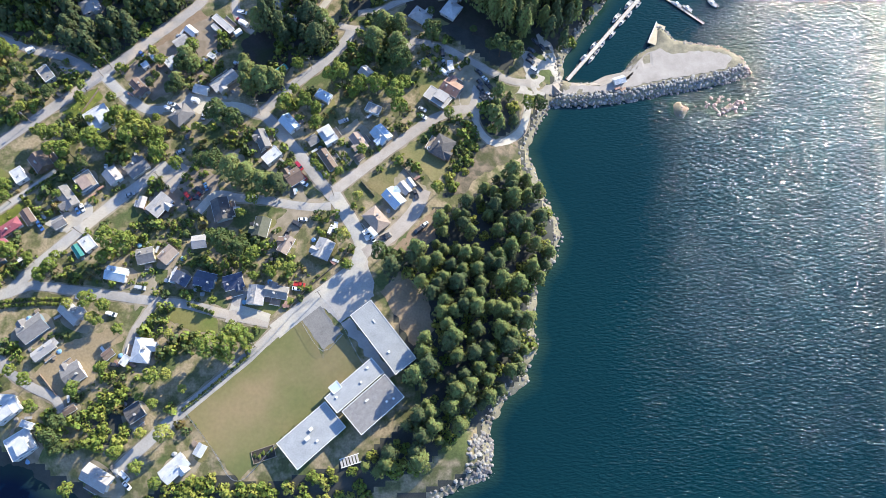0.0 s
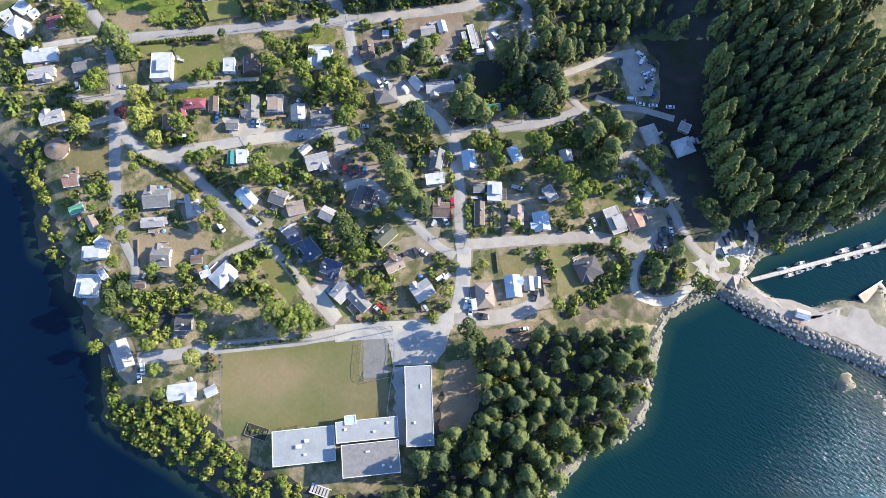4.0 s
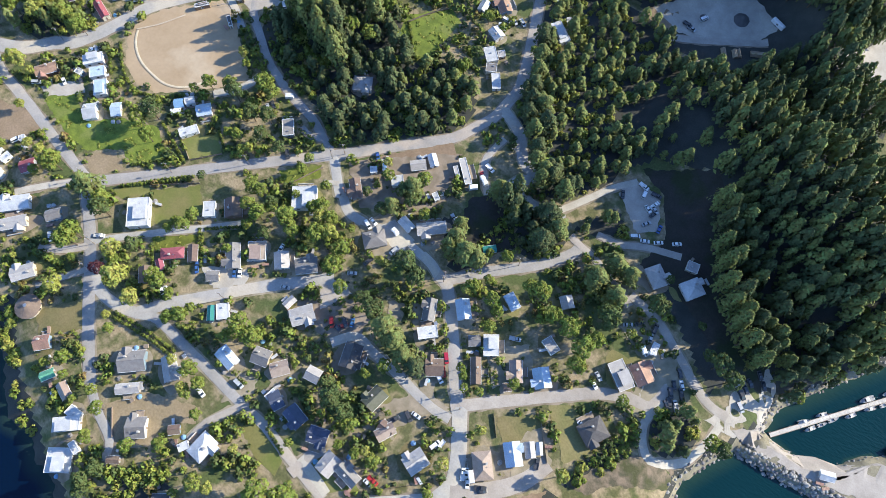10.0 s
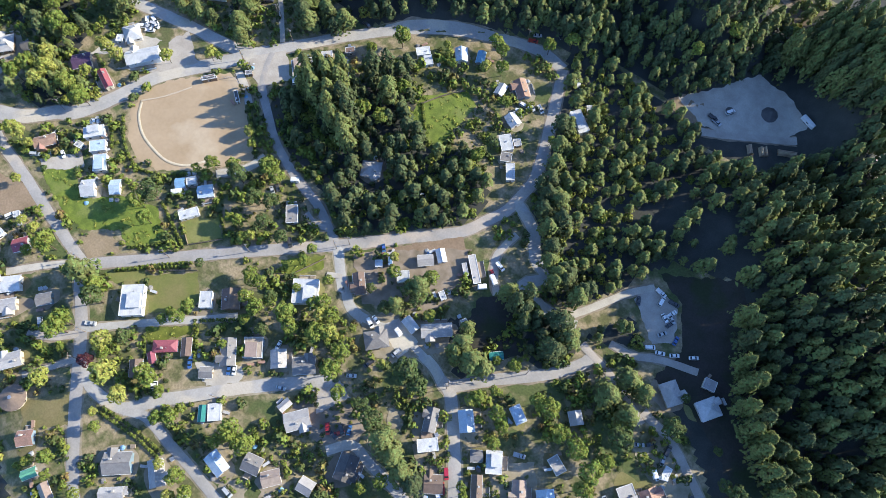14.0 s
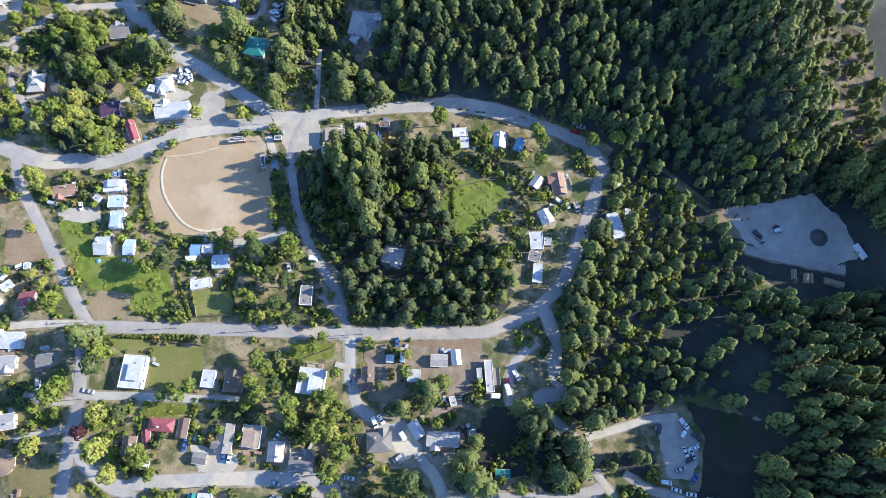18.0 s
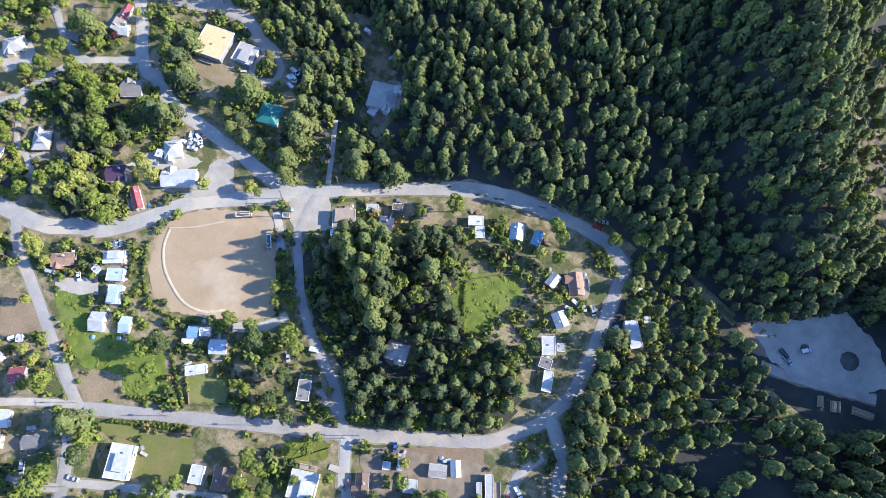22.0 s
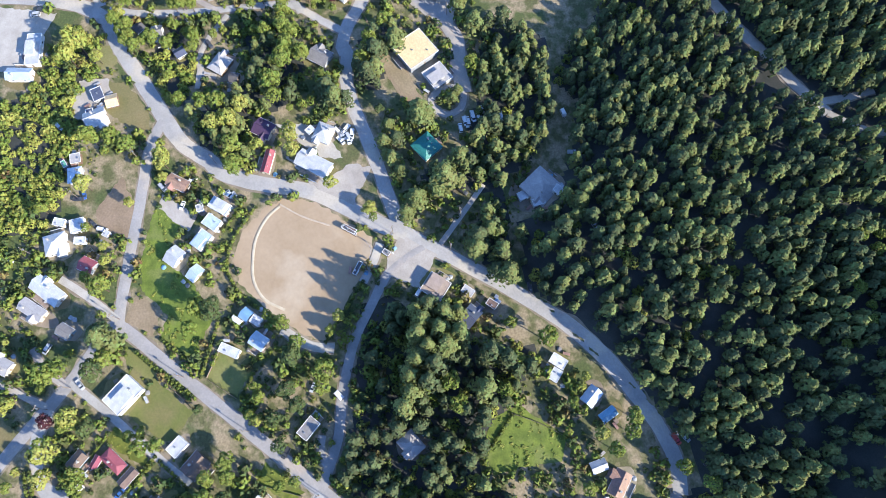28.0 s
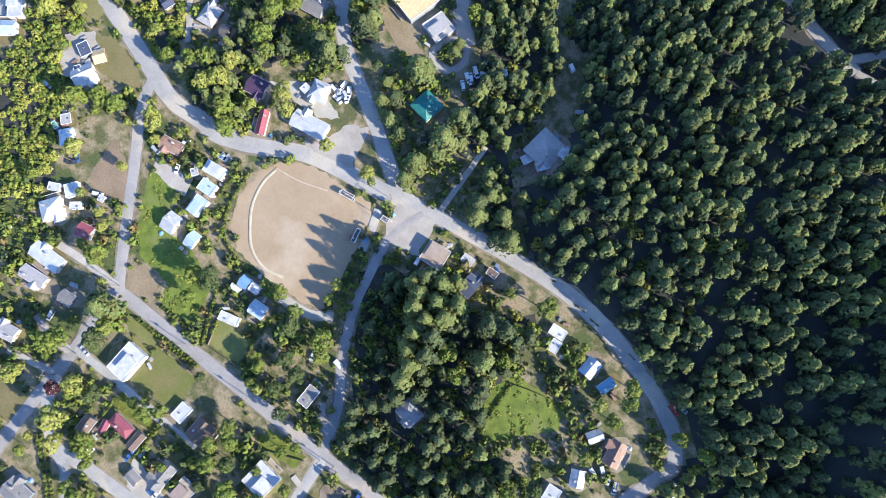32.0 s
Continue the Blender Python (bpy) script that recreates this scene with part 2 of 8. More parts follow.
def water_material():
    m = bpy.data.materials.new("sea_water")
    m.use_nodes = True
    N, L = m.node_tree.nodes, m.node_tree.links
    b = N["Principled BSDF"]
    b.inputs["Base Color"].default_value = (0.0055, 0.037, 0.044, 1)
    b.inputs["Roughness"].default_value, b.inputs["IOR"].default_value = 0.09, 1.33
    geo = N.new("ShaderNodeNewGeometry")
    big = N.new("ShaderNodeTexNoise")
    big.inputs["Scale"].default_value, big.inputs["Detail"].default_value = 0.012, 3
    L.new(geo.outputs["Position"], big.inputs["Vector"])
    turn = N.new("ShaderNodeMapping")
    turn.inputs["Rotation"].default_value = (0, 0, radians(-38))
    turn.inputs["Scale"].default_value = (0.34, 1.0, 1)
    L.new(geo.outputs["Position"], turn.inputs["Vector"])
    wave = N.new("ShaderNodeTexNoise")
    wave.inputs["Scale"].default_value, wave.inputs["Detail"].default_value = 1.0, 5
    L.new(turn.outputs[0], wave.inputs["Vector"])
    # calm in the lee of the land, ruffled further out
    sep = N.new("ShaderNodeSeparateXYZ")
    L.new(geo.outputs["Position"], sep.inputs[0])
    lee = N.new("ShaderNodeMath")
    lee.operation = "MULTIPLY_ADD"
    lee.inputs[1].default_value = -0.5
    L.new(sep.outputs["Y"], lee.inputs[0])
    L.new(sep.outputs["X"], lee.inputs[2])
    wob = N.new("ShaderNodeMath")
    wob.operation = "MULTIPLY_ADD"
    wob.inputs[1].default_value = 70.0
    L.new(big.outputs[0], wob.inputs[0])
    L.new(lee.outputs[0], wob.inputs[2])
    amp = N.new("ShaderNodeMapRange")
    amp.inputs[1].default_value, amp.inputs[2].default_value = -10.0, 110.0
    amp.inputs[3].default_value, amp.inputs[4].default_value = 0.12, 0.68
    L.new(wob.outputs[0], amp.inputs[0])
    bp = N.new("ShaderNodeBump")
    bp.inputs["Distance"].default_value = 0.9
    L.new(amp.outputs[0], bp.inputs["Strength"])
    L.new(wave.outputs[0], bp.inputs["Height"])
    L.new(bp.outputs[0], b.inputs["Normal"])
    mix = N.new("ShaderNodeMix")
    mix.data_type = "RGBA"
    mix.inputs["A"].default_value, mix.inputs["B"].default_value = (0.0016, 0.017, 0.023, 1), (0.003, 0.027, 0.030, 1)
    L.new(big.outputs[0], mix.inputs["Factor"])
    west_shade = N.new("ShaderNodeMapRange")      # darker to the west: shade and the sunless side put into the water colour
    west_shade.inputs[1].default_value, west_shade.inputs[2].default_value = -110.0, 40.0
    L.new(sep.outputs["X"], west_shade.inputs[0])
    navy = N.new("ShaderNodeMix")
    navy.data_type = "RGBA"
    navy.inputs["A"].default_value = (0.0008, 0.006, 0.020, 1)
    L.new(west_shade.outputs[0], navy.inputs["Factor"])
    L.new(mix.outputs["Result"], navy.inputs["B"])
    # weed and sand show through where it is shallow
    att = N.new("ShaderNodeAttribute")
    att.attribute_name = "depth"
    sh = N.new("ShaderNodeMapRange")
    sh.inputs[1].default_value, sh.inputs[2].default_value = 0.0, 3.2
    sh.inputs[3].default_value, sh.inputs[4].default_value = 0.5, 0.0
    L.new(att.outputs["Fac"], sh.inputs[0])
    weed = N.new("ShaderNodeTexNoise")
    weed.inputs["Scale"].default_value, weed.inputs["Detail"].default_value = 0.12, 5
    L.new(geo.outputs["Position"], weed.inputs["Vector"])
    weedy = N.new("ShaderNodeMix")
    weedy.data_type = "RGBA"
    weedy.inputs["A"].default_value, weedy.inputs["B"].default_value = (0.018, 0.050, 0.032, 1), (0.050, 0.085, 0.040, 1)
    L.new(weed.outputs[0], weedy.inputs["Factor"])
    both = N.new("ShaderNodeMix")
    both.data_type = "RGBA"
    L.new(sh.outputs[0], both.inputs["Factor"])
    L.new(navy.outputs["Result"], both.inputs["A"])
    L.new(weedy.outputs["Result"], both.inputs["B"])
    L.new(both.outputs["Result"], b.inputs["Base Color"])
    return m


WATER = water_material()


# ---- building helpers ----
def mesh_of(name, verts, faces, material, smooth=False):
    me = bpy.data.meshes.new(name)
    me.from_pydata(verts, [], faces)
    for mt in (material if isinstance(material, (list, tuple)) else [material]):
        me.materials.append(mt)
    if smooth:
        me.shade_smooth()
    return me


def part(name, me, parent, label="", at=None):
    ob = new(name, me)
    ob.parent = parent
    if at is not None:
        ob.matrix_basis = at
    if label:
        ob["label"] = label
    return ob


def box(x0, x1, y0, y1, z0, z1):
    v = [(x, y, z) for z in (z0, z1) for y in (y0, y1) for x in (x0, x1)]
    return v, [(0, 2, 3, 1), (4, 5, 7, 6), (0, 1, 5, 4), (1, 3, 7, 5), (3, 2, 6, 7), (2, 0, 4, 6)]


def join(*shapes):
    v, f = [], []
    for sv, sf in shapes:
        k = len(v)
        v += sv
        f += [tuple(i + k for i in q) for q in sf]
    return v, f


def thing(name, x, y, z, turn=0.0, label="", category="", group="", kind=""):
    ob = new(name)
    ob.matrix_basis = pose(x, y, z, 0, 0, turn)
    return tagged(ob, label, category, group, kind)

# ---- woods: outlines on the ground ----
WOODS = [
    ("young", [(-150, 359), (-124, 323), (-111, 283), (-90, 262), (-62, 249), (-54, 264), (-68, 286), (-72, 311), (-75, 345), (-97, 358), (-129, 364)]),
    ("scrub", [(-152, 500), (-128, 552), (-42, 452), (-55, 438), (-84, 436), (-100, 442), (-138, 470)]),
    ("conifer", [(-170, 470), (-158, 500), (-142, 474), (-102, 444), (-84, 438), (-58, 436), (-49, 404), (-61, 393), (-91, 410)]),
    ("conifer", [(-37, 432), (-18, 433), (-9, 404), (-0, 384), (-8, 383), (-16, 401)]),
    ("conifer", [(-176, 356), (-152, 358), (-119, 366), (-95, 365), (-73, 381), (-67, 406), (-84, 433), (-106, 450), (-106, 473), (-150, 535), (-197, 494), (-245, 462), (-230, 392)]),
    ("conifer", [(-39, 427), (-31, 434), (-2, 502), (49, 362), (23, 361), (2, 382), (-22, 406)]),
    ("mixed", [(-123, 373), (-110, 390), (-70, 410), (-59, 388), (-75, 376), (-92, 364)]),
    ("mixed", [(-19, 49), (-21, 67), (-27, 93), (-13, 108), (-4, 125), (6, 126), (20, 135), (36, 145), (46, 139), (54, 118), (49, 95), (40, 75), (41, 60), (35, 44), (17, 26), (-7, 7), (-29, -3), (-37, 8), (-10, 29), (-12, 42)]),
    ("leafy", [(-152, -7), (-142, -8), (-130, -20), (-134, -24)]),
    ("leafy", [(-138, -18), (-121, -3), (-111, -0), (-92, 3), (-79, -2), (-62, 2), (-37, 8), (-29, -4), (-50, -17), (-77, -21), (-100, -22), (-131, -25)]),
    ("conifer", [(-137, 322), (-127, 358), (-84, 360), (-37, 335), (-12, 366), (45, 345), (96, 252), (64, 224), (37, 229), (16, 247), (-1, 277), (-16, 292), (-41, 287), (-51, 274), (-53, 262), (-68, 241), (-79, 237), (-96, 249), (-108, 265), (-124, 302)]),
    ("conifer", [(-7, 284), (84, 355), (115, 291), (86, 247), (66, 219), (52, 218), (35, 219), (21, 229)]),
    ("mixed", [(-247, 243), (-241, 261), (-221, 276), (-216, 302), (-201, 291), (-192, 283), (-188, 272), (-169, 264), (-153, 277), (-135, 267), (-129, 255), (-133, 241), (-174, 207), (-190, 211), (-204, 217), (-222, 224)]),
    ("conifer", [(-274, 305), (-274, 319), (-305, 340), (-352, 357), (-404, 386), (-377, 413), (-327, 425), (-286, 441), (-250, 475), (-113, 426), (-130, 352), (-161, 356), (-181, 346), (-199, 334), (-224, 316), (-246, 303)]),
    ("conifer", [(-384, 312), (-370, 343), (-324, 333), (-307, 322), (-297, 304), (-304, 293), (-326, 293), (-347, 304)]),
    ("conifer", [(-380, 425), (-346, 527), (-262, 485), (-289, 467), (-298, 447), (-326, 433)]),
    ("leafy", [(-382, 60), (-389, 82), (-423, 106), (-413, 121), (-389, 115), (-379, 102), (-359, 104), (-348, 98), (-322, 94), (-314, 85), (-314, 59)]),
    ("mixed", [(-404, 190), (-404, 220), (-381, 220), (-360, 212), (-355, 201), (-356, 188), (-321, 186), (-321, 175), (-344, 163), (-360, 162), (-369, 181), (-375, 194)]),
    ("mixed", [(-393, 250), (-392, 271), (-374, 264), (-356, 252), (-363, 243)]),
    ("conifer", [(-308, 262), (-311, 285), (-298, 304), (-263, 300), (-253, 287), (-273, 284), (-291, 297), (-300, 271)]),
    ("leafy", [(-423, 130), (-398, 139), (-371, 153), (-366, 158), (-389, 164), (-408, 170), (-415, 158), (-417, 147), (-393, 143)]),
    ("leafy", [(-265, 51), (-252, 55), (-239, 43), (-225, 31), (-211, 26), (-202, 16), (-212, 15), (-225, 26), (-241, 36), (-260, 42)]),
    ("leafy", [(-159, 28), (-139, 39), (-131, 25), (-139, 15), (-151, 14)]),
    ("conifer", [(-85, 229), (-68, 231), (-56, 224), (-57, 210), (-67, 206), (-80, 219)]),
    ("conifer", [(-53, 231), (-55, 234), (-43, 255), (-35, 245), (-39, 239), (-51, 234)]),
    ("conifer", [(-110, 198), (-108, 206), (-89, 194), (-80, 191), (-89, 181), (-97, 185)]),
    ("leafy", [(3, 143), (11, 159), (20, 157), (10, 141), (0, 127)]),
    ("mixed", [(17, 176), (26, 186), (36, 188), (41, 177), (32, 165), (23, 166)]),
    ("conifer", [(-58, 339), (-37, 347), (-12, 374), (12, 361), (-16, 341), (-37, 339), (-54, 333)]),
    ("conifer", [(-17, 369), (-8, 383), (13, 368), (25, 372), (47, 340), (30, 341), (2, 353), (-16, 356)]),
    ("conifer", [(-344, 339), (-297, 383), (-309, 401), (-370, 359)]),
    ("conifer", [(-250, 462), (-197, 494), (-160, 515), (-148, 540), (-128, 566), (-110, 640), (-330, 640), (-470, 560), (-440, 470), (-404, 386), (-370, 410), (-330, 428), (-292, 445)]),
]
# the shaded western sides of the ridges carry fewer trees
THIN_SLOPES = [[(-206, 366), (-212, 392), (-166, 436), (-120, 404), (-108, 378), (-132, 350), (-160, 356)],
               [(-72, 304), (-47, 336), (-22, 305), (10, 272), (32, 234), (5, 228), (-14, 250), (-20, 275), (-42, 280)]]

# ---- coast ----
COAST_EAST = [(57, 186), (51, 175), (44, 161), (47, 150), (51, 136), (57, 123), (59, 113), (55, 101), (47, 92), (44, 77), (43, 67), (45, 60), (39, 48), (40, 43), (29, 35), (21, 22), (22, 12), (21, 3), (9, -3), (-4, -9), (-45, -18), (-93, -18)]
COAST_WEST = [(-49, -20), (-73, -20), (-100, -22), (-123, -25), (-138, -26), (-148, -16), (-159, -6), (-172, -2), (-184, 7), (-193, 6), (-205, 15), (-217, 13), (-228, 21), (-237, 29), (-248, 36), (-265, 38), (-285, 36)]
BREAKWATER = [(53, 194), (57, 185), (75, 185), (92, 187), (112, 191), (131, 195), (151, 199), (169, 206), (165, 218), (154, 225), (141, 227), (129, 229), (122, 238), (118, 238), (114, 225), (104, 218), (97, 209), (90, 202), (80, 202), (70, 202), (61, 203)]
LAND = np.array([(260, 1200), (150, 640), (118, 420), (110, 330), (112, 302), (108, 284), (102, 268), (92, 253), (80, 236), (70, 221), (65, 213), (65, 202)]
                + COAST_EAST[:-2] + [(-30, -15)] + COAST_WEST[1:] + [(-420, 20), (-700, 60), (-1200, 300), (-1200, 1200)], float)


def shore_distance(px, py):
    """Metres from the coast: inside the land more than nought, out at sea less."""
    best = np.full(px.shape, 1e9)
    inside = np.zeros(px.shape, bool)
    for (ax, ay), (bx, by) in zip(LAND, np.roll(LAND, -1, 0)):
        dx, dy = bx - ax, by - ay
        k = np.clip(((px - ax) * dx + (py - ay) * dy) / (dx * dx + dy * dy), 0, 1)
        best = np.minimum(best, np.hypot(px - ax - k * dx, py - ay - k * dy))
        if dy:
            inside ^= ((ay > py) != (by > py)) & (px < dx * (py - ay) / dy + ax)
    return np.where(inside, best, -best)


NORTH_HILL = [(-273, 304), (-300, 335), (-349, 356), (-402, 384), (-560, 420), (-560, 700), (-60, 700), (-114, 424), (-131, 351), (-161, 355), (-181, 345), (-198, 333), (-223, 315), (-245, 303)]


def rim_distance(px, py, outline):
    """Metres into an outline; nought outside it."""
    pts = np.array(outline, float)
    best = np.full(px.shape, 1e9)
    inside = np.zeros(px.shape, bool)
    for (ax, ay), (bx, by) in zip(pts, np.roll(pts, -1, 0)):
        dx, dy = bx - ax, by - ay
        k = np.clip(((px - ax) * dx + (py - ay) * dy) / (dx * dx + dy * dy), 0, 1)
        best = np.minimum(best, np.hypot(px - ax - k * dx, py - ay - k * dy))
        if dy:
            inside ^= ((ay > py) != (by > py)) & (px < dx * (py - ay) / dy + ax)
    return np.where(inside, best, 0.0)


def height(px, py):
    px, py = np.asarray(px, float), np.asarray(py, float)
    d = shore_distance(px, py)
    land = 9.0 * (1 - np.exp(-(np.maximum(d, 0) / 11.0) ** 1.3))
    run = np.clip(((px + 38) * 98 - (py - 322) * 30) / 10504.0, 0, 1)
    east = 27.0 * np.exp(-(np.hypot(px + 38 - 98 * run, py - 322 + 30 * run) / 32) ** 2) * np.clip(0.1 + (px + 60) / 95, 0.1, 1)
    # the spur by the quarry, made high enough to shade it
    spur = (px + 14) * 0.85 + (py - 408) * 0.53
    beyond = 26.0 * np.exp(-(spur / 15) ** 2 - (((px + 14) * -0.53 + (py - 408) * 0.85) / 45) ** 2)
    into = rim_distance(px, py, NORTH_HILL)
    north = 13 * (1 - np.exp(-into / 16)) + 0.1 * into
    knoll = 5.0 * np.exp(-(((px + 18) / 42) ** 2 + ((py - 70) / 48) ** 2))
    along = np.clip(((px + 172) * 74 - (py - 480) * 66) / 9832.0, 0, 1)
    off = np.hypot(px + 172 - 74 * along, py - 480 + 66 * along)
    # the second mound is an unseen hill, added to put the northern valley in shadow
    ridge = 34.0 * np.exp(-(off / 27) ** 2) + 30.0 * np.exp(-(((px + 205) / 34) ** 2 + ((py - 575) / 34) ** 2))
    pier = rim_distance(px, py, BREAKWATER)
    sea = -9 * (1 - np.exp(np.minimum(d, 0) / 16))
    broken = np.sin(px * 0.9 + py * 0.5) * np.sin(py * 1.1 - px * 0.3) + 0.6 * np.sin(px * 0.37 - py * 0.6)
    reef = (8.9 + 0.75 * broken) * np.exp(-(((px - 151) / 21) ** 2 + ((py - 187) / 10.5) ** 2) ** 2) + (7.6 + 0.6 * broken) * np.exp(-(((px - 126) / 4.5) ** 2 + ((py - 181) / 8) ** 2)) + (5.6 + 0.7 * broken) * np.exp(-((((px - 118) / 15) ** 2 + ((py - 187) / 8) ** 2) ** 2))
    sea = np.maximum(sea + reef * (d < 0), np.where(pier > 0, -1.0 + 4.4 * np.minimum(pier / 5.0, 1), -99))
    return np.where(d > 0, land + np.minimum(d / 25, 1) * (east + north + knoll + beyond + ridge), sea)


def height_at(x, y):
    return float(height(np.array([x]), np.array([y]))[0])


def ground_sheet():
    gx = np.concatenate([[-4200, -2500, -1500, -1000, -780], np.arange(-620, 240.1, 2.5), [300, 420, 700, 1200, 2400, 4200]])
    gy = np.concatenate([[-4200, -2400, -1200, -500, -200, -90], np.arange(-45, 620.1, 2.5), [700, 900, 1300, 2400, 4200]])
    X, Y = np.meshgrid(gx, gy)
    Z = height(X.ravel(), Y.ravel()).reshape(X.shape)
    rough = np.array([noise.noise((a * 0.22, b * 0.22, 0.0)) for a, b in zip(X.ravel(), Y.ravel())]).reshape(X.shape)
    d = shore_distance(X.ravel(), Y.ravel()).reshape(X.shape)
    Z = Z + rough * np.where((d > -14) & (d < 4), 1.3, 0.0)
    nx, ny = len(gx), len(gy)
    verts = np.stack([X, Y, Z], -1).reshape(-1, 3)
    i = np.arange(nx * ny).reshape(ny, nx)
    quads = np.stack([i[:-1, :-1], i[:-1, 1:], i[1:, 1:], i[1:, :-1]], -1).reshape(-1, 4)
    me = bpy.data.meshes.new("ground")
    me.from_pydata(verts.tolist(), [], quads.tolist())
    me.materials.append(GROUND), me.materials.append(FOREST_FLOOR_AND_SHADE), me.materials.append(SHORE)
    centre = verts[quads].mean(1)
    dq = shore_distance(centre[:, 0], centre[:, 1])
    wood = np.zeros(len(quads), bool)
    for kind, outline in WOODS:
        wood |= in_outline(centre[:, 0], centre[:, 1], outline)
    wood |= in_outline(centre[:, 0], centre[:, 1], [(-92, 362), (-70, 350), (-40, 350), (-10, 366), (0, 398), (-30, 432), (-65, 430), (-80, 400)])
    # hill-foot shade painted in: this open patch takes the dark forest floor
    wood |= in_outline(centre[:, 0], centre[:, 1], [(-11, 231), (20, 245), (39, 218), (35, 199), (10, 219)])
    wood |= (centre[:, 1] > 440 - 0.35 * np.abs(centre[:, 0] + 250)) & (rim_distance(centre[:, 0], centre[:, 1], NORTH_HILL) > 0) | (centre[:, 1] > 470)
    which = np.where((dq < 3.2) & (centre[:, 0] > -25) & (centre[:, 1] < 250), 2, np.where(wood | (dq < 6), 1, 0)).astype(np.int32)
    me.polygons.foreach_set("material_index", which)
    me.shade_smooth()
    tagged(new("ground", me), "dry grass and bare soil of the village, rocky at the shore", "ground", kind="structure")


def in_outline(px, py, outline):
    inside = np.zeros(px.shape, bool)
    pts = np.array(outline, float)
    for (ax, ay), (bx, by) in zip(pts, np.roll(pts, -1, 0)):
        if by != ay:
            inside ^= ((ay > py) != (by > py)) & (px < (bx - ax) * (py - ay) / (by - ay) + ax)
    return inside


ground_sheet()


def water_sheet():
    """The sea, with the depth under it kept as a mesh attribute for its colour."""
    gx = np.concatenate([[-4200, -1500, -700, -500], np.arange(-420, 300.1, 4.0), [400, 700, 1600, 4200]])
    gy = np.concatenate([[-4200, -1500, -500, -200], np.arange(-120, 400.1, 4.0), [500, 900, 2000, 4200]])
    X, Y = np.meshgrid(gx, gy)
    depth = -height(X.ravel(), Y.ravel())
    nx, ny = len(gx), len(gy)
    i = np.arange(nx * ny).reshape(ny, nx)
    quads = np.stack([i[:-1, :-1], i[:-1, 1:], i[1:, 1:], i[1:, :-1]], -1).reshape(-1, 4)
    me = mesh_of("water", np.stack([X.ravel(), Y.ravel(), 0 * X.ravel()], -1).tolist(), quads.tolist(), WATER)
    me.attributes.new("depth", "FLOAT", "POINT").data.foreach_set("value", np.clip(depth, 0, 10).astype(np.float32))
    tagged(new("water", me), "dark blue-green sea with small wind ripples", "water", kind="structure")


water_sheet()


# ---- laid surfaces ----
BLOCKED = []      # roads and yards keep the woods away: (x, y, radius)


def smooth_line(pts, step=2.5):
    """A soft line through the given points, about a step between samples."""
    p = [Vector(q) for q in pts]
    p = [p[0] * 2 - p[1]] + p + [p[-1] * 2 - p[-2]]
    out = []
    for a, b, c, d in zip(p, p[1:], p[2:], p[3:]):
        n = max(1, int((c - b).length / step))
        for k in range(n):
            t = k / n
            out.append(0.5 * ((2 * b) + (c - a) * t + (2 * a - 5 * b + 4 * c - d) * t * t + (3 * b - a - 3 * c + d) * t ** 3))
    out.append(p[-2])
    return out


road_count = 0


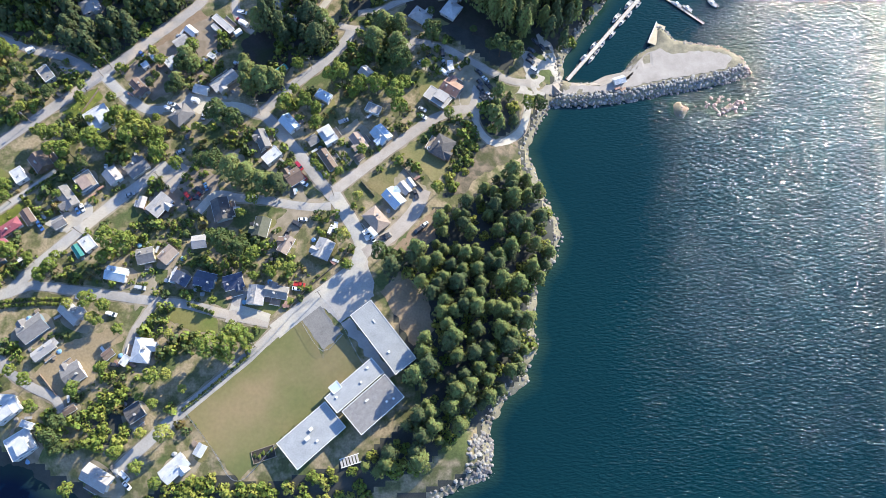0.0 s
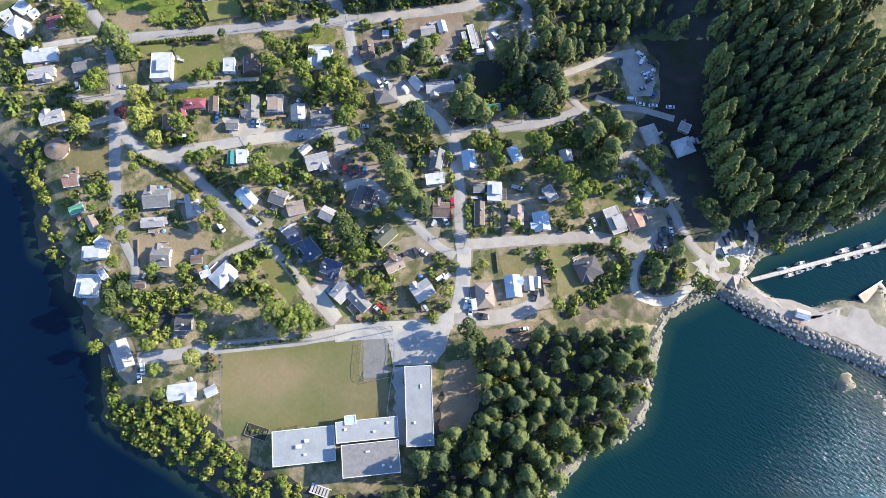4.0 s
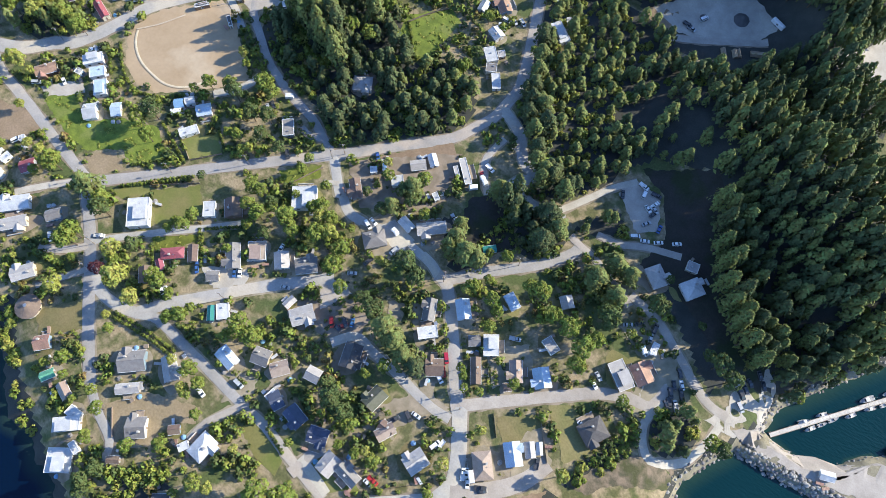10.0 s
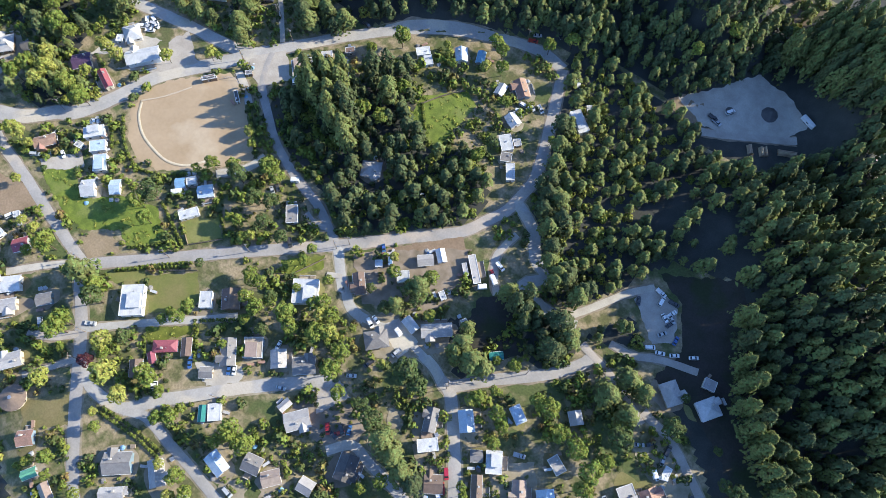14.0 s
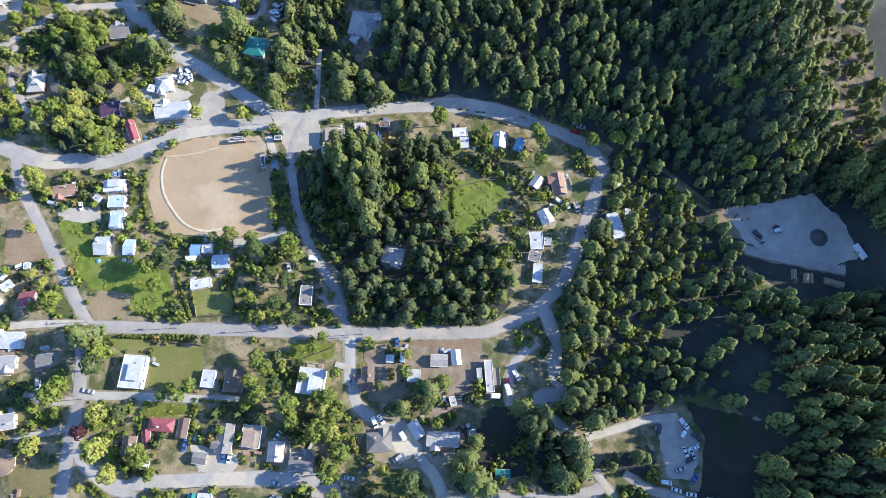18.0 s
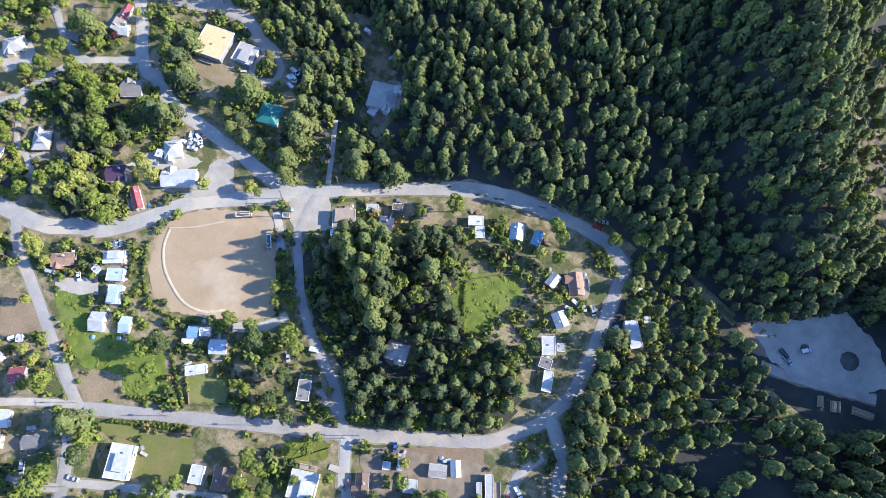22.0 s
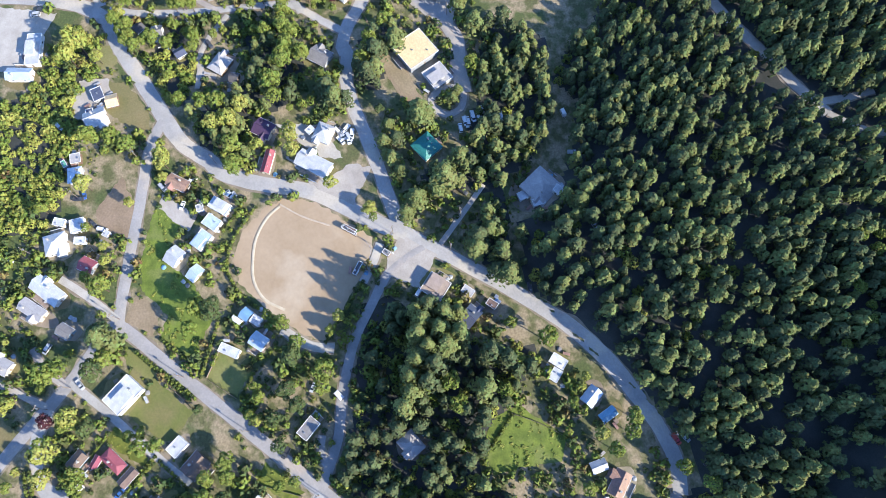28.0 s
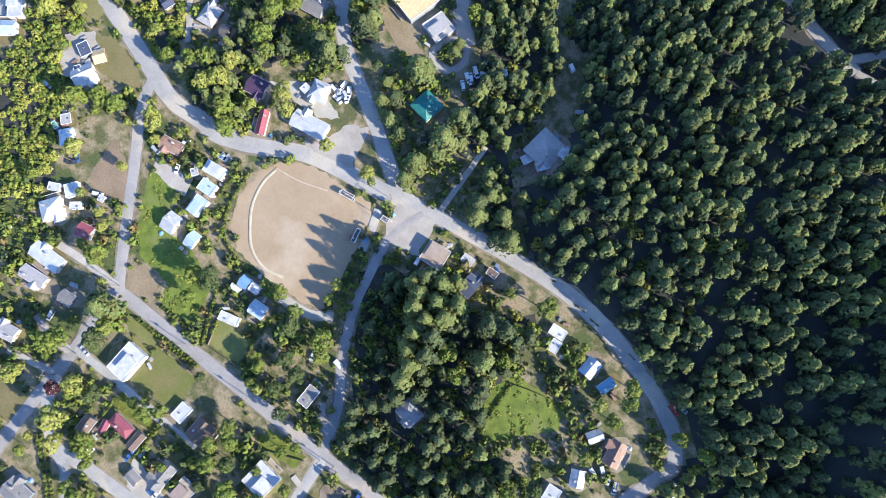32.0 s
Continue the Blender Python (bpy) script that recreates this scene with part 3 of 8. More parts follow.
def road(width, surface, pts):
    width *= 0.86
    global road_count
    road_count += 1
    line = smooth_line(pts)
    n = len(line)
    lift = 0.16 + 0.006 * road_count
    verts, faces = [], []
    for i, q in enumerate(line):
        way = (line[min(i + 1, n - 1)] - line[max(i - 1, 0)]).normalized()
        side = Vector((-way.y, way.x))
        wl = width / 2 * (1 + 0.09 * noise.noise((q.x * 0.13, q.y * 0.13, 1.0)))
        wr = width / 2 * (1 + 0.09 * noise.noise((q.x * 0.13, q.y * 0.13, 9.0)))
        for k in (wl, wl * 0.4, -wr * 0.4, -wr):
            e = q + side * k
            verts.append((e.x, e.y, lift - (0.1 if abs(k) > 0.45 * width * 0.8 else 0)))
        BLOCKED.append((q.x, q.y, width / 2 + 0.8))
    hs = height(np.array([v[0] for v in verts]), np.array([v[1] for v in verts]))
    verts = [(v[0], v[1], v[2] + h) for v, h in zip(verts, hs)]
    for i in range(n - 1):
        for k in range(3):
            faces.append((4 * i + k, 4 * i + k + 1, 4 * i + 5 + k, 4 * i + 4 + k))
    if width > 3:
        # loose dust carried out beyond both edges, wider here and there
        rim = []
        for i, q in enumerate(line):
            way = (line[min(i + 1, n - 1)] - line[max(i - 1, 0)]).normalized()
            side = Vector((-way.y, way.x))
            for k, seed in ((1, 2.0), (-1, 7.0)):
                out = width / 2 + 0.75 + 0.9 * noise.noise((q.x * 0.21, q.y * 0.21, seed)) + 0.5 * noise.noise((q.x * 0.7, q.y * 0.7, seed))
                for reach in (max(out, width * 0.47), width * 0.42):
                    e = q + side * k * reach
                    rim.append((e.x, e.y, 0.035 + 0.0004 * road_count))
        low = height(np.array([v[0] for v in rim]), np.array([v[1] for v in rim]))
        rim = [(v[0], v[1], v[2] + h) for v, h in zip(rim, low)]
        verge = mesh_of("verge", rim, [(4 * i + k, 4 * i + k + 1, 4 * i + k + 5, 4 * i + k + 4) if k == 0 else (4 * i + k + 1, 4 * i + k, 4 * i + k + 4, 4 * i + k + 5) for i in range(n - 1) for k in (0, 2)], DUST, True)
        verge.flip_normals() if verge.polygons[0].normal.z < 0 else None
        tagged(new("verge", verge), "dusty dry verge along a road", "ground", kind="structure")
    paved = surface == "asphalt"
    me = mesh_of("road", verts, [f[::-1] for f in faces], ROAD if paved else (SAND if surface == "path" else GRAVEL), True)
    me.flip_normals() if me.polygons[0].normal.z < 0 else None
    tagged(new("road" if width > 4.2 else "lane", me), "worn pale grey asphalt road with dusty edges" if paved else "narrow pale dirt path" if surface == "path" else "pale gravel track, dusty and uneven", "road", kind="structure")


yard_count = 0


def yard(name, material, pts, clear=True):
    """A flat piece of lawn, dirt or paving with an uneven rim."""
    global yard_count
    yard_count += 1
    p = [Vector(q) for q in pts]
    rim = []
    for a, b in zip(p, p[1:] + p[:1]):
        n = max(1, int((b - a).length / 1.3))
        side = (b - a).normalized()
        for k in range(n):
            q = a.lerp(b, k / n)
            q = q + Vector((-side.y, side.x)) * ((noise.noise((q.x * 0.3, q.y * 0.3, 3.0)) * 1.3 + noise.noise((q.x * 1.1, q.y * 1.1, 5.0)) * 0.7) if k else 0)
            rim.append(q)
    bm = bmesh.new()
    f = bm.faces.new([bm.verts.new((q.x, q.y, 0)) for q in rim])
    bmesh.ops.triangulate(bm, faces=[f])
    for _ in range(2):
        bmesh.ops.subdivide_edges(bm, edges=[e for e in bm.edges if e.calc_length() > 9], cuts=1)
    lift = {"LAWN": 0.08}.get(name, 0.07) + 0.0015 * yard_count + (0.04 if material in (GRAVEL, ROAD, COURT) else 0)
    hs = height(np.array([v.co.x for v in bm.verts]), np.array([v.co.y for v in bm.verts]))
    for v, h in zip(bm.verts, hs):
        v.co.z = h + lift
    bmesh.ops.recalc_face_normals(bm, faces=bm.faces)
    if sum(fc.normal.z for fc in bm.faces) < 0:
        bmesh.ops.reverse_faces(bm, faces=bm.faces)
    me = bpy.data.meshes.new(name)
    bm.to_mesh(me)
    bm.free()
    me.materials.append(material)
    words = {"school_field": "worn grass playing field, green in the middle", "ball_field": "tan clay ball field", "sports_court": "grey asphalt sports court", "lawn": "mown green lawn",
             "meadow": "bright green overgrown meadow", "bare_dirt": "bare dry brown dirt", "dry_grass": "dry yellow grass", "gravel_yard": "pale dusty gravel yard", "paved_yard": "grey paved yard", "trodden_yard": "pale dusty trodden yard", "dark_ground": "forest soil darkened where the shade of trees and hills falls", "rock_slope": "pale broken rock slope with brown soil"}
    tagged(new(name, me), words[name], "ground", kind="structure")
    if clear:
        YARDS.append(np.array([(q.x, q.y) for q in p]))
    if name == "meadow":
        MEADOWS.append([(q.x, q.y) for q in p])


YARDS, MEADOWS = [], []

# ---- roads and yards ----
road(6.5, "asphalt", [(-262.9, 118.4), (-233.6, 144.6), (-205.4, 170.2), (-173.2, 198.8), (-149.4, 221.6), (-131.2, 239.3), (-124.9, 251.3), (-120.3, 261.6), (-119.1, 272.0), (-118.9, 283.7), (-124.6, 300.7), (-136.6, 330.0), (-143.3, 345.2)])
road(7.5, "asphalt", [(-143.3, 345.2), (-156.1, 347.2), (-170.4, 344.6), (-187.2, 338.0), (-203.1, 330.1), (-222.0, 317.0), (-242.3, 296.8), (-261.0, 275.3), (-273.7, 260.0), (-283.2, 251.4), (-298.9, 248.2), (-314.0, 246.2), (-332.5, 243.0), (-350.8, 239.3), (-367.5, 238.4), (-383.1, 241.7), (-382.6, 238.5), (-396.0, 243.4), (-407.2, 251.6), (-425.7, 263.0), (-443.8, 271.3)])
road(9, "asphalt", [(-278.7, 253.1), (-290.4, 237.1), (-304.4, 219.7), (-311.6, 207.6), (-316.4, 193.8), (-322.0, 180.8), (-329.5, 169.5), (-334.3, 166.9), (-346.8, 154.3), (-364.2, 146.1), (-386.8, 136.6), (-409.2, 126.7), (-423.2, 122.6), (-436.0, 109.1), (-445.1, 85.7), (-450.0, 68.0), (-458.3, 43.5)])
road(6, "asphalt", [(-360.9, 145.8), (-346.4, 138.0), (-330.0, 134.2), (-315.5, 130.8), (-301.6, 127.0), (-285.3, 123.1), (-269.5, 119.3), (-262.1, 118.4)])
road(6.5, "asphalt", [(-119.7, 268.6), (-105.1, 261.5), (-95.5, 250.2), (-85.8, 244.6), (-92.1, 236.0), (-80.6, 232.1), (-68.3, 232.5), (-61.4, 234.0)])
road(4, "asphalt", [(-108.9, 254.3), (-110.3, 246.2), (-110.2, 237.8), (-104.1, 228.7), (-99.2, 224.0)])
road(5, "asphalt", [(-174.7, 197.4), (-184.8, 202.8), (-196.1, 208.2), (-210.5, 211.7), (-224.3, 216.6), (-236.6, 222.4), (-249.7, 231.7), (-261.7, 240.8), (-268.4, 251.3), (-271.6, 259.9)])
road(5.5, "asphalt", [(-173.8, 197.6), (-157.2, 181.4), (-157.9, 183.9), (-149.5, 177.9), (-138.1, 178.3), (-124.7, 182.3), (-112.5, 181.1), (-101.6, 179.3), (-94.4, 175.8)])
road(6, "asphalt", [(-91.0, 176.8), (-77.8, 190.9), (-62.6, 204.8), (-50.7, 219.2), (-47.8, 227.1)])
road(6.5, "asphalt", [(-96.0, 176.6), (-89.8, 174.9), (-79.0, 163.1), (-67.4, 148.7), (-58.3, 136.7), (-52.8, 131.5)])
road(6, "gravel", [(-56.7, 130.0), (-40.0, 144.4), (-22.9, 158.7), (-7.7, 171.0), (5.7, 178.2), (15.5, 180.3), (18.4, 192.5)])
road(4.5, "gravel", [(19.2, 185.1), (16.8, 173.3), (21.1, 164.2), (26.9, 160.6), (34.6, 164.0), (41.1, 170.5), (44.4, 181.5), (45.4, 191.8)])
road(4.5, "gravel", [(-16.8, 219.8), (-0.8, 216.1), (12.3, 209.2), (25.6, 201.1), (36.0, 196.1), (46.4, 195.7)])
road(5, "asphalt", [(-53.9, 125.6), (-61.5, 124.9), (-72.0, 126.1), (-84.8, 128.4), (-99.0, 129.9), (-109.9, 131.2), (-117.4, 122.6)])
road(8, "asphalt", [(-53.3, 132.2), (-47.3, 123.0), (-41.3, 113.2), (-37.9, 103.7), (-40.4, 93.9)])
road(9, "asphalt", [(-38.2, 95.3), (-52.4, 83.8), (-64.5, 74.1), (-76.5, 64.1)])
road(6, "asphalt", [(-72.6, 67.5), (-87.5, 52.8), (-104.7, 37.5), (-117.9, 25.6), (-130.6, 13.3), (-140.7, 3.4)])
road(8, "gravel", [(-37.5, 101.6), (-25.4, 109.4), (-14.1, 121.5), (-9.0, 134.3)])
road(5, "asphalt", [(-79.3, 68.0), (-92.5, 70.9), (-103.9, 73.4), (-118.0, 77.0), (-131.5, 78.4), (-143.4, 80.0), (-158.7, 82.2), (-173.9, 84.1), (-189.1, 85.8), (-198.8, 82.7)])
road(6, "asphalt", [(-192.3, 85.5), (-204.6, 81.1), (-218.2, 80.4), (-231.3, 86.1)])
road(6.5, "asphalt", [(-263.0, 116.9), (-259.8, 112.4), (-245.4, 99.9), (-233.8, 88.2), (-221.0, 74.1), (-208.2, 60.7), (-194.0, 47.2)])
road(4.5, "asphalt", [(-194.0, 47.2), (-181.7, 39.9), (-169.9, 34.3), (-165.8, 26.5)])
road(6.5, "asphalt", [(-199.8, 81.7), (-191.2, 92.8), (-175.8, 108.8), (-160.0, 124.8), (-143.3, 139.9), (-134.7, 147.4)])
road(4, "asphalt", [(-241.0, 95.8), (-230.5, 105.8), (-218.0, 117.1), (-200.9, 132.0), (-188.2, 143.5)])
road(4, "gravel", [(-289.4, 93.2), (-279.5, 104.3), (-264.7, 118.1)])
road(4, "gravel", [(-259.4, 79.8), (-249.3, 84.9), (-240.2, 93.6)])
road(3.5, "gravel", [(-246.4, 65.1), (-240.0, 74.3), (-232.2, 85.4)])
road(4, "gravel", [(-141.7, 54.0), (-140.5, 63.1), (-136.4, 70.8), (-130.6, 80.7)])
road(6, "asphalt", [(-96.9, 68.1), (-94.0, 79.8), (-91.1, 84.9)])
road(5, "asphalt", [(-97.6, 75.8), (-85.4, 72.2), (-79.3, 70.3)])
road(4, "gravel", [(-66.2, 236.7), (-58.3, 249.1), (-50.6, 262.1), (-42.2, 271.3)])
road(4, "gravel", [(-44.7, 236.6), (-33.6, 238.1), (-22.8, 244.0), (-6.2, 249.3)])
road(4, "gravel", [(-54.9, 228.4), (-39.3, 225.2), (-26.1, 220.2), (-14.3, 214.7)])
road(5, "gravel", [(-69.6, 355.2), (-56.5, 361.7), (-40.7, 371.1), (-25.4, 380.4)])
road(6, "gravel", [(-379.9, 417.2), (-349.6, 426.6), (-328.6, 435.7), (-307.1, 443.8), (-290.5, 452.0)])
road(4, "gravel", [(-297.1, 449.3), (-296.1, 461.3), (-296.6, 475.4)])
road(4.5, "asphalt", [(-430.4, 123.7), (-424.1, 144.2), (-420.2, 170.9), (-418.3, 191.9), (-415.1, 215.9), (-402.6, 230.8), (-393.5, 241.4)])
road(9, "asphalt", [(-431.6, 272.1), (-414.5, 278.1), (-396.5, 289.8), (-378.0, 297.4), (-362.3, 295.2), (-346.6, 295.0)])
road(4, "gravel", [(-346.6, 295.0), (-338.8, 291.6), (-336.6, 283.7), (-343.8, 277.4), (-350.5, 282.5), (-350.8, 291.5)])
road(3.5, "gravel", [(-415.3, 183.9), (-404.1, 173.6), (-393.7, 167.3), (-384.1, 167.5), (-380.4, 174.6)])
road(3, "gravel", [(-296.7, 293.8), (-286.1, 283.1), (-271.5, 267.9)])
road(1.5, "path", [(-304.9, 196.8), (-300.2, 190.1), (-291.2, 183.9), (-280.3, 181.0), (-270.4, 180.5), (-261.1, 184.4), (-254.6, 192.6)])
road(1.0, "path", [(-305.8, 196.9), (-297.9, 206.2), (-290.5, 218.7)])
road(4.6, "asphalt", [(-277.4, 240.3), (-267.7, 234.8), (-260.4, 229.4)])
road(4, "asphalt", [(-184.2, 201.6), (-190.3, 199.3), (-197.1, 201.1)])
road(5, "gravel", [(-246.1, 190.0), (-236.6, 201.0), (-233.1, 212.0)])
road(3, "gravel", [(-162.4, 187.1), (-168.9, 183.6)])
road(3.5, "gravel", [(-440.1, 159.4), (-432.2, 164.8), (-422.7, 174.5), (-417.8, 180.1)])
road(3, "gravel", [(-440.3, 177.1), (-432.2, 175.5), (-425.3, 176.3)])
road(6, "asphalt", [(-459.0, 114.8), (-445.2, 116.7), (-433.3, 119.8)])
road(4.6, "asphalt", [(-409.3, 221.7), (-420.3, 218.1), (-431.4, 219.3), (-442.4, 222.6), (-456.9, 228.0)])
road(3.6, "gravel", [(-433.1, 159.8), (-443.2, 157.6), (-455.5, 159.2), (-458.5, 165.8), (-454.3, 179.5), (-441.6, 178.3)])
road(3.4, "gravel", [(-391.7, 168.5), (-384.5, 166.5), (-375.3, 164.4)])
yard("school_field", PITCH, [(-112.7, 28.7), (-82.8, 55.1), (-56.9, 78.5), (-44.0, 60.6), (-35.1, 48.4), (-50.0, 34.9), (-72.5, 15.9), (-87.5, 0.1), (-99.8, 13.6)])
yard("ball_field", CLAY, [(-296.9, 178.4), (-305.7, 189.5), (-308.2, 199.5), (-303.9, 213.8), (-290.8, 226.4), (-281.2, 237.3), (-273.6, 235.7), (-257.4, 224.4), (-237.3, 208.0), (-242.1, 198.8), (-257.4, 184.1), (-270.2, 174.2), (-282.9, 172.1)])
yard("sports_court", COURT, [(-64.8, 69.8), (-56.9, 76.6), (-45.5, 62.7), (-53.5, 55.6)])
yard("lawn", LAWN, [(-235.7, 131.8), (-217.6, 147.5), (-207.4, 138.3), (-208.9, 132.2), (-221.6, 119.8)])
yard("lawn", LAWN, [(-241.7, 161.0), (-230.1, 174.6), (-220.4, 167.1), (-232.1, 154.8)])
yard("lawn", LAWN, [(-128.3, 71.0), (-121.4, 77.1), (-103.4, 70.4), (-101.6, 63.5), (-116.1, 65.6)])
yard("lawn", LAWN, [(-85.9, 75.1), (-75.9, 81.4), (-68.4, 79.7), (-80.9, 70.2)])
yard("meadow", MEADOW, [(-317.3, 139.1), (-304.8, 151.1), (-290.2, 140.3), (-274.0, 153.9), (-256.4, 159.7), (-240.2, 149.9), (-253.0, 135.9), (-263.1, 140.6), (-276.2, 129.8), (-291.3, 129.9)])
# dark sheet painted where the tall firs' shadow lies beside the wood
yard("dark_ground", SOIL_AND_SHADE, [(-250.0, 226.0), (-252.0, 240.0), (-243.0, 249.0), (-224.0, 244.0), (-211.0, 233.0), (-206.0, 220.0), (-222.0, 219.5), (-236.0, 226.0)], False)
yard("meadow", MEADOW, [(-188.9, 274.0), (-192.9, 286.2), (-176.1, 304.4), (-166.3, 299.6), (-167.4, 282.7), (-166.6, 269.9), (-179.1, 267.6)])
yard("meadow", MEADOW, [(-191.1, 175.9), (-175.6, 190.7), (-172.1, 183.9), (-183.8, 171.0)])
yard("lawn", LAWN, [(-253.0, 120.3), (-238.5, 134.1), (-234.5, 129.4), (-245.0, 120.4)])
yard("bare_dirt", DIRT, [(-275.5, 126.8), (-265.8, 137.9), (-253.8, 133.4), (-264.1, 120.8)])
yard("bare_dirt", DIRT, [(-182.6, 44.3), (-170.7, 58.8), (-147.1, 67.3), (-143.8, 61.0), (-156.0, 53.1), (-153.4, 41.6), (-169.2, 36.3)])
yard("bare_dirt", DIRT, [(-320.1, 111.0), (-335.4, 124.2), (-315.5, 130.8), (-303.3, 125.8), (-309.6, 111.7)])
yard("dry_grass", DRYGRASS, [(-237.3, 56.5), (-223.6, 74.2), (-213.6, 62.5), (-229.2, 49.3)])
yard("dry_grass", DRYGRASS, [(-37.6, 137.8), (-23.8, 149.3), (-16.5, 144.7), (-9.0, 134.3), (-30.2, 130.6)])
yard("dry_grass", DRYGRASS, [(-21.6, 155.3), (-11.9, 161.6), (6.3, 151.1), (-3.4, 138.0)])
yard("rock_slope", RUBBLE, [(1.8, 131.4), (9.7, 144.9), (20.7, 159.0), (38.4, 163.8), (40.1, 154.9), (17.6, 141.7), (10.5, 132.1)], False)
yard("gravel_yard", GRAVEL, [(7.8, 183.1), (13.0, 196.7), (19.5, 190.4), (16.4, 181.6), (10.6, 177.9)])
yard("gravel_yard", GRAVEL, [(37.8, 189.0), (44.1, 198.3), (41.6, 214.8), (51.9, 225.7), (60.0, 219.3), (62.0, 209.4), (64.6, 202.1), (53.1, 190.6)])
yard("gravel_yard", GRAVEL, [(-47.0, 261.1), (-45.1, 271.1), (-38.0, 271.7), (-28.2, 268.5), (-21.7, 254.5), (-29.3, 248.1), (-38.9, 254.8)])
yard("bare_dirt", DIRT, [(-90.0, 362.0), (-78.0, 356.0), (-66.0, 362.0), (-74.0, 374.0), (-84.0, 370.0)], False)
yard("gravel_yard", GRAVEL, [(-86.0, 366.6), (-73.4, 381.5), (-58.5, 402.9), (-42.3, 402.4), (-24.6, 390.2), (-29.8, 378.1), (-49.3, 365.1), (-68.3, 360.2)])
yard("gravel_yard", GRAVEL, [(-330.1, 202.8), (-315.5, 223.4), (-319.8, 232.5), (-316.4, 242.6), (-298.4, 231.1), (-308.7, 216.0)])
yard("gravel_yard", GRAVEL, [(-448.5, 50.0), (-434.3, 97.2), (-417.5, 87.7), (-401.6, 80.1), (-408.7, 50.2)])
yard("gravel_yard", GRAVEL, [(-283.3, 253.4), (-268.3, 266.6), (-253.1, 253.2), (-262.3, 240.2), (-272.2, 243.4)])
yard("bare_dirt", DIRT, [(-423.3, 248.3), (-421.1, 249.5), (-405.0, 252.7), (-393.3, 255.1)])
yard("bare_dirt", DIRT, [(-373.2, 255.7), (-376.0, 266.9), (-346.3, 274.0), (-348.6, 264.2)])
yard("bare_dirt", DIRT, [(-155.6, 209.8), (-129.5, 237.4), (-116.4, 226.9), (-114.4, 217.3), (-121.5, 210.5), (-145.2, 199.4)])
yard("bare_dirt", DIRT, [(-29.0, 82.0), (-20.0, 68.0), (-13.4, 57.0), (-4.0, 64.0), (-7.0, 80.0), (-20.0, 92.0)])
yard("bare_dirt", DIRT, [(-23.3, 103.3), (-3.6, 124.5), (-3.5, 108.3), (-13.0, 98.7)])
yard("gravel_yard", GRAVEL, [(-190.6, 116.5), (-179.1, 122.2), (-170.8, 127.6), (-166.0, 121.2), (-177.9, 111.5)])
yard("paved_yard", ROAD, [(-57.2, 77.0), (-35.2, 97.8), (-31.8, 85.0), (-31.5, 79.9), (-46.3, 67.6)])
yard("paved_yard", ROAD, [(-46.3, 67.6), (-42.4, 70.0), (-21.4, 44.2), (-25.0, 42.0)])
yard("gravel_yard", GRAVEL, [(-322.0, 142.5), (-307.7, 158.2), (-300.8, 153.0), (-316.3, 140.1)])
yard("gravel_yard", GRAVEL, [(-138.8, 141.6), (-132.1, 149.6), (-123.3, 146.5), (-130.9, 131.9)])
yard("paved_yard", ROAD, [(-134.8, 178.3), (-128.7, 187.7), (-114.8, 184.3), (-117.5, 172.7), (-122.8, 175.4)])
yard("gravel_yard", GRAVEL, [(-348.4, 199.9), (-343.2, 222.2), (-323.4, 230.1), (-325.9, 219.2)])
# shade over the meadow, put in as a dark sheet
yard("dark_ground", SOIL_AND_SHADE, [(-104.9, 218.2), (-91.6, 229.4), (-72.7, 207.9), (-86.0, 195.2), (-102.0, 200.1)], False)
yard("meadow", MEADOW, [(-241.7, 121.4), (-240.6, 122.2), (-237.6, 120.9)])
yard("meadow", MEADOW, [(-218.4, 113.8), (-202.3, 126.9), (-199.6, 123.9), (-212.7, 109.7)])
# the eastern ridge's shadow painted as dark ground
yard("dark_ground", SOIL_AND_SHADE, [(-44.6, 278.4), (-13.6, 294.2), (1.7, 278.4), (17.7, 249.9), (4.4, 233.1), (-20.5, 234.9), (-16.8, 252.7), (-28.1, 271.9)], False)
yard("gravel_yard", GRAVEL, [(7.8, 385.5), (10.1, 392.5), (36.0, 439.7), (48.8, 404.8), (24.0, 373.6)])
yard("rock_slope", RUBBLE, [(-150.0, 498.0), (-128.0, 550.0), (-46.0, 456.0), (-58.0, 440.0), (-84.0, 440.0), (-100.0, 446.0), (-138.0, 474.0)], False)
# gravel in the hill's shadow, its shade deepened with the darker court colour
yard("gravel_yard", COURT, [(-279.0, 499.0), (-260.0, 503.0), (-222.0, 508.0), (-228.0, 522.0), (-240.0, 531.0), (-256.0, 530.0), (-265.0, 514.0)])
road(3.5, "gravel", [(-290.5, 452.0), (-279.0, 464.0), (-272.0, 480.0), (-268.0, 500.0)])
yard("gravel_yard", GRAVEL, [(50.8, 192.8), (66.4, 191.4), (89.4, 193.9), (114.6, 200.0), (137.1, 204.6), (151.7, 207.6), (156.6, 214.5), (149.8, 218.1), (135.1, 218.5), (123.6, 216.7), (117.7, 220.1), (110.5, 217.4), (105.5, 210.0), (99.7, 201.3), (91.8, 196.7), (81.5, 197.3), (71.1, 197.0), (60.8, 199.9)])
yard("trodden_yard", DUST, [(-85.4, 101.8), (-85.0, 109.8), (-72.0, 126.5), (-55.9, 130.2), (-62.8, 122.3), (-71.5, 108.5), (-77.8, 100.1)], False)
yard("trodden_yard", DUST, [(-135.7, 133.0), (-119.2, 146.4), (-108.9, 141.6), (-108.6, 132.5), (-121.1, 123.0), (-134.8, 123.4)], False)
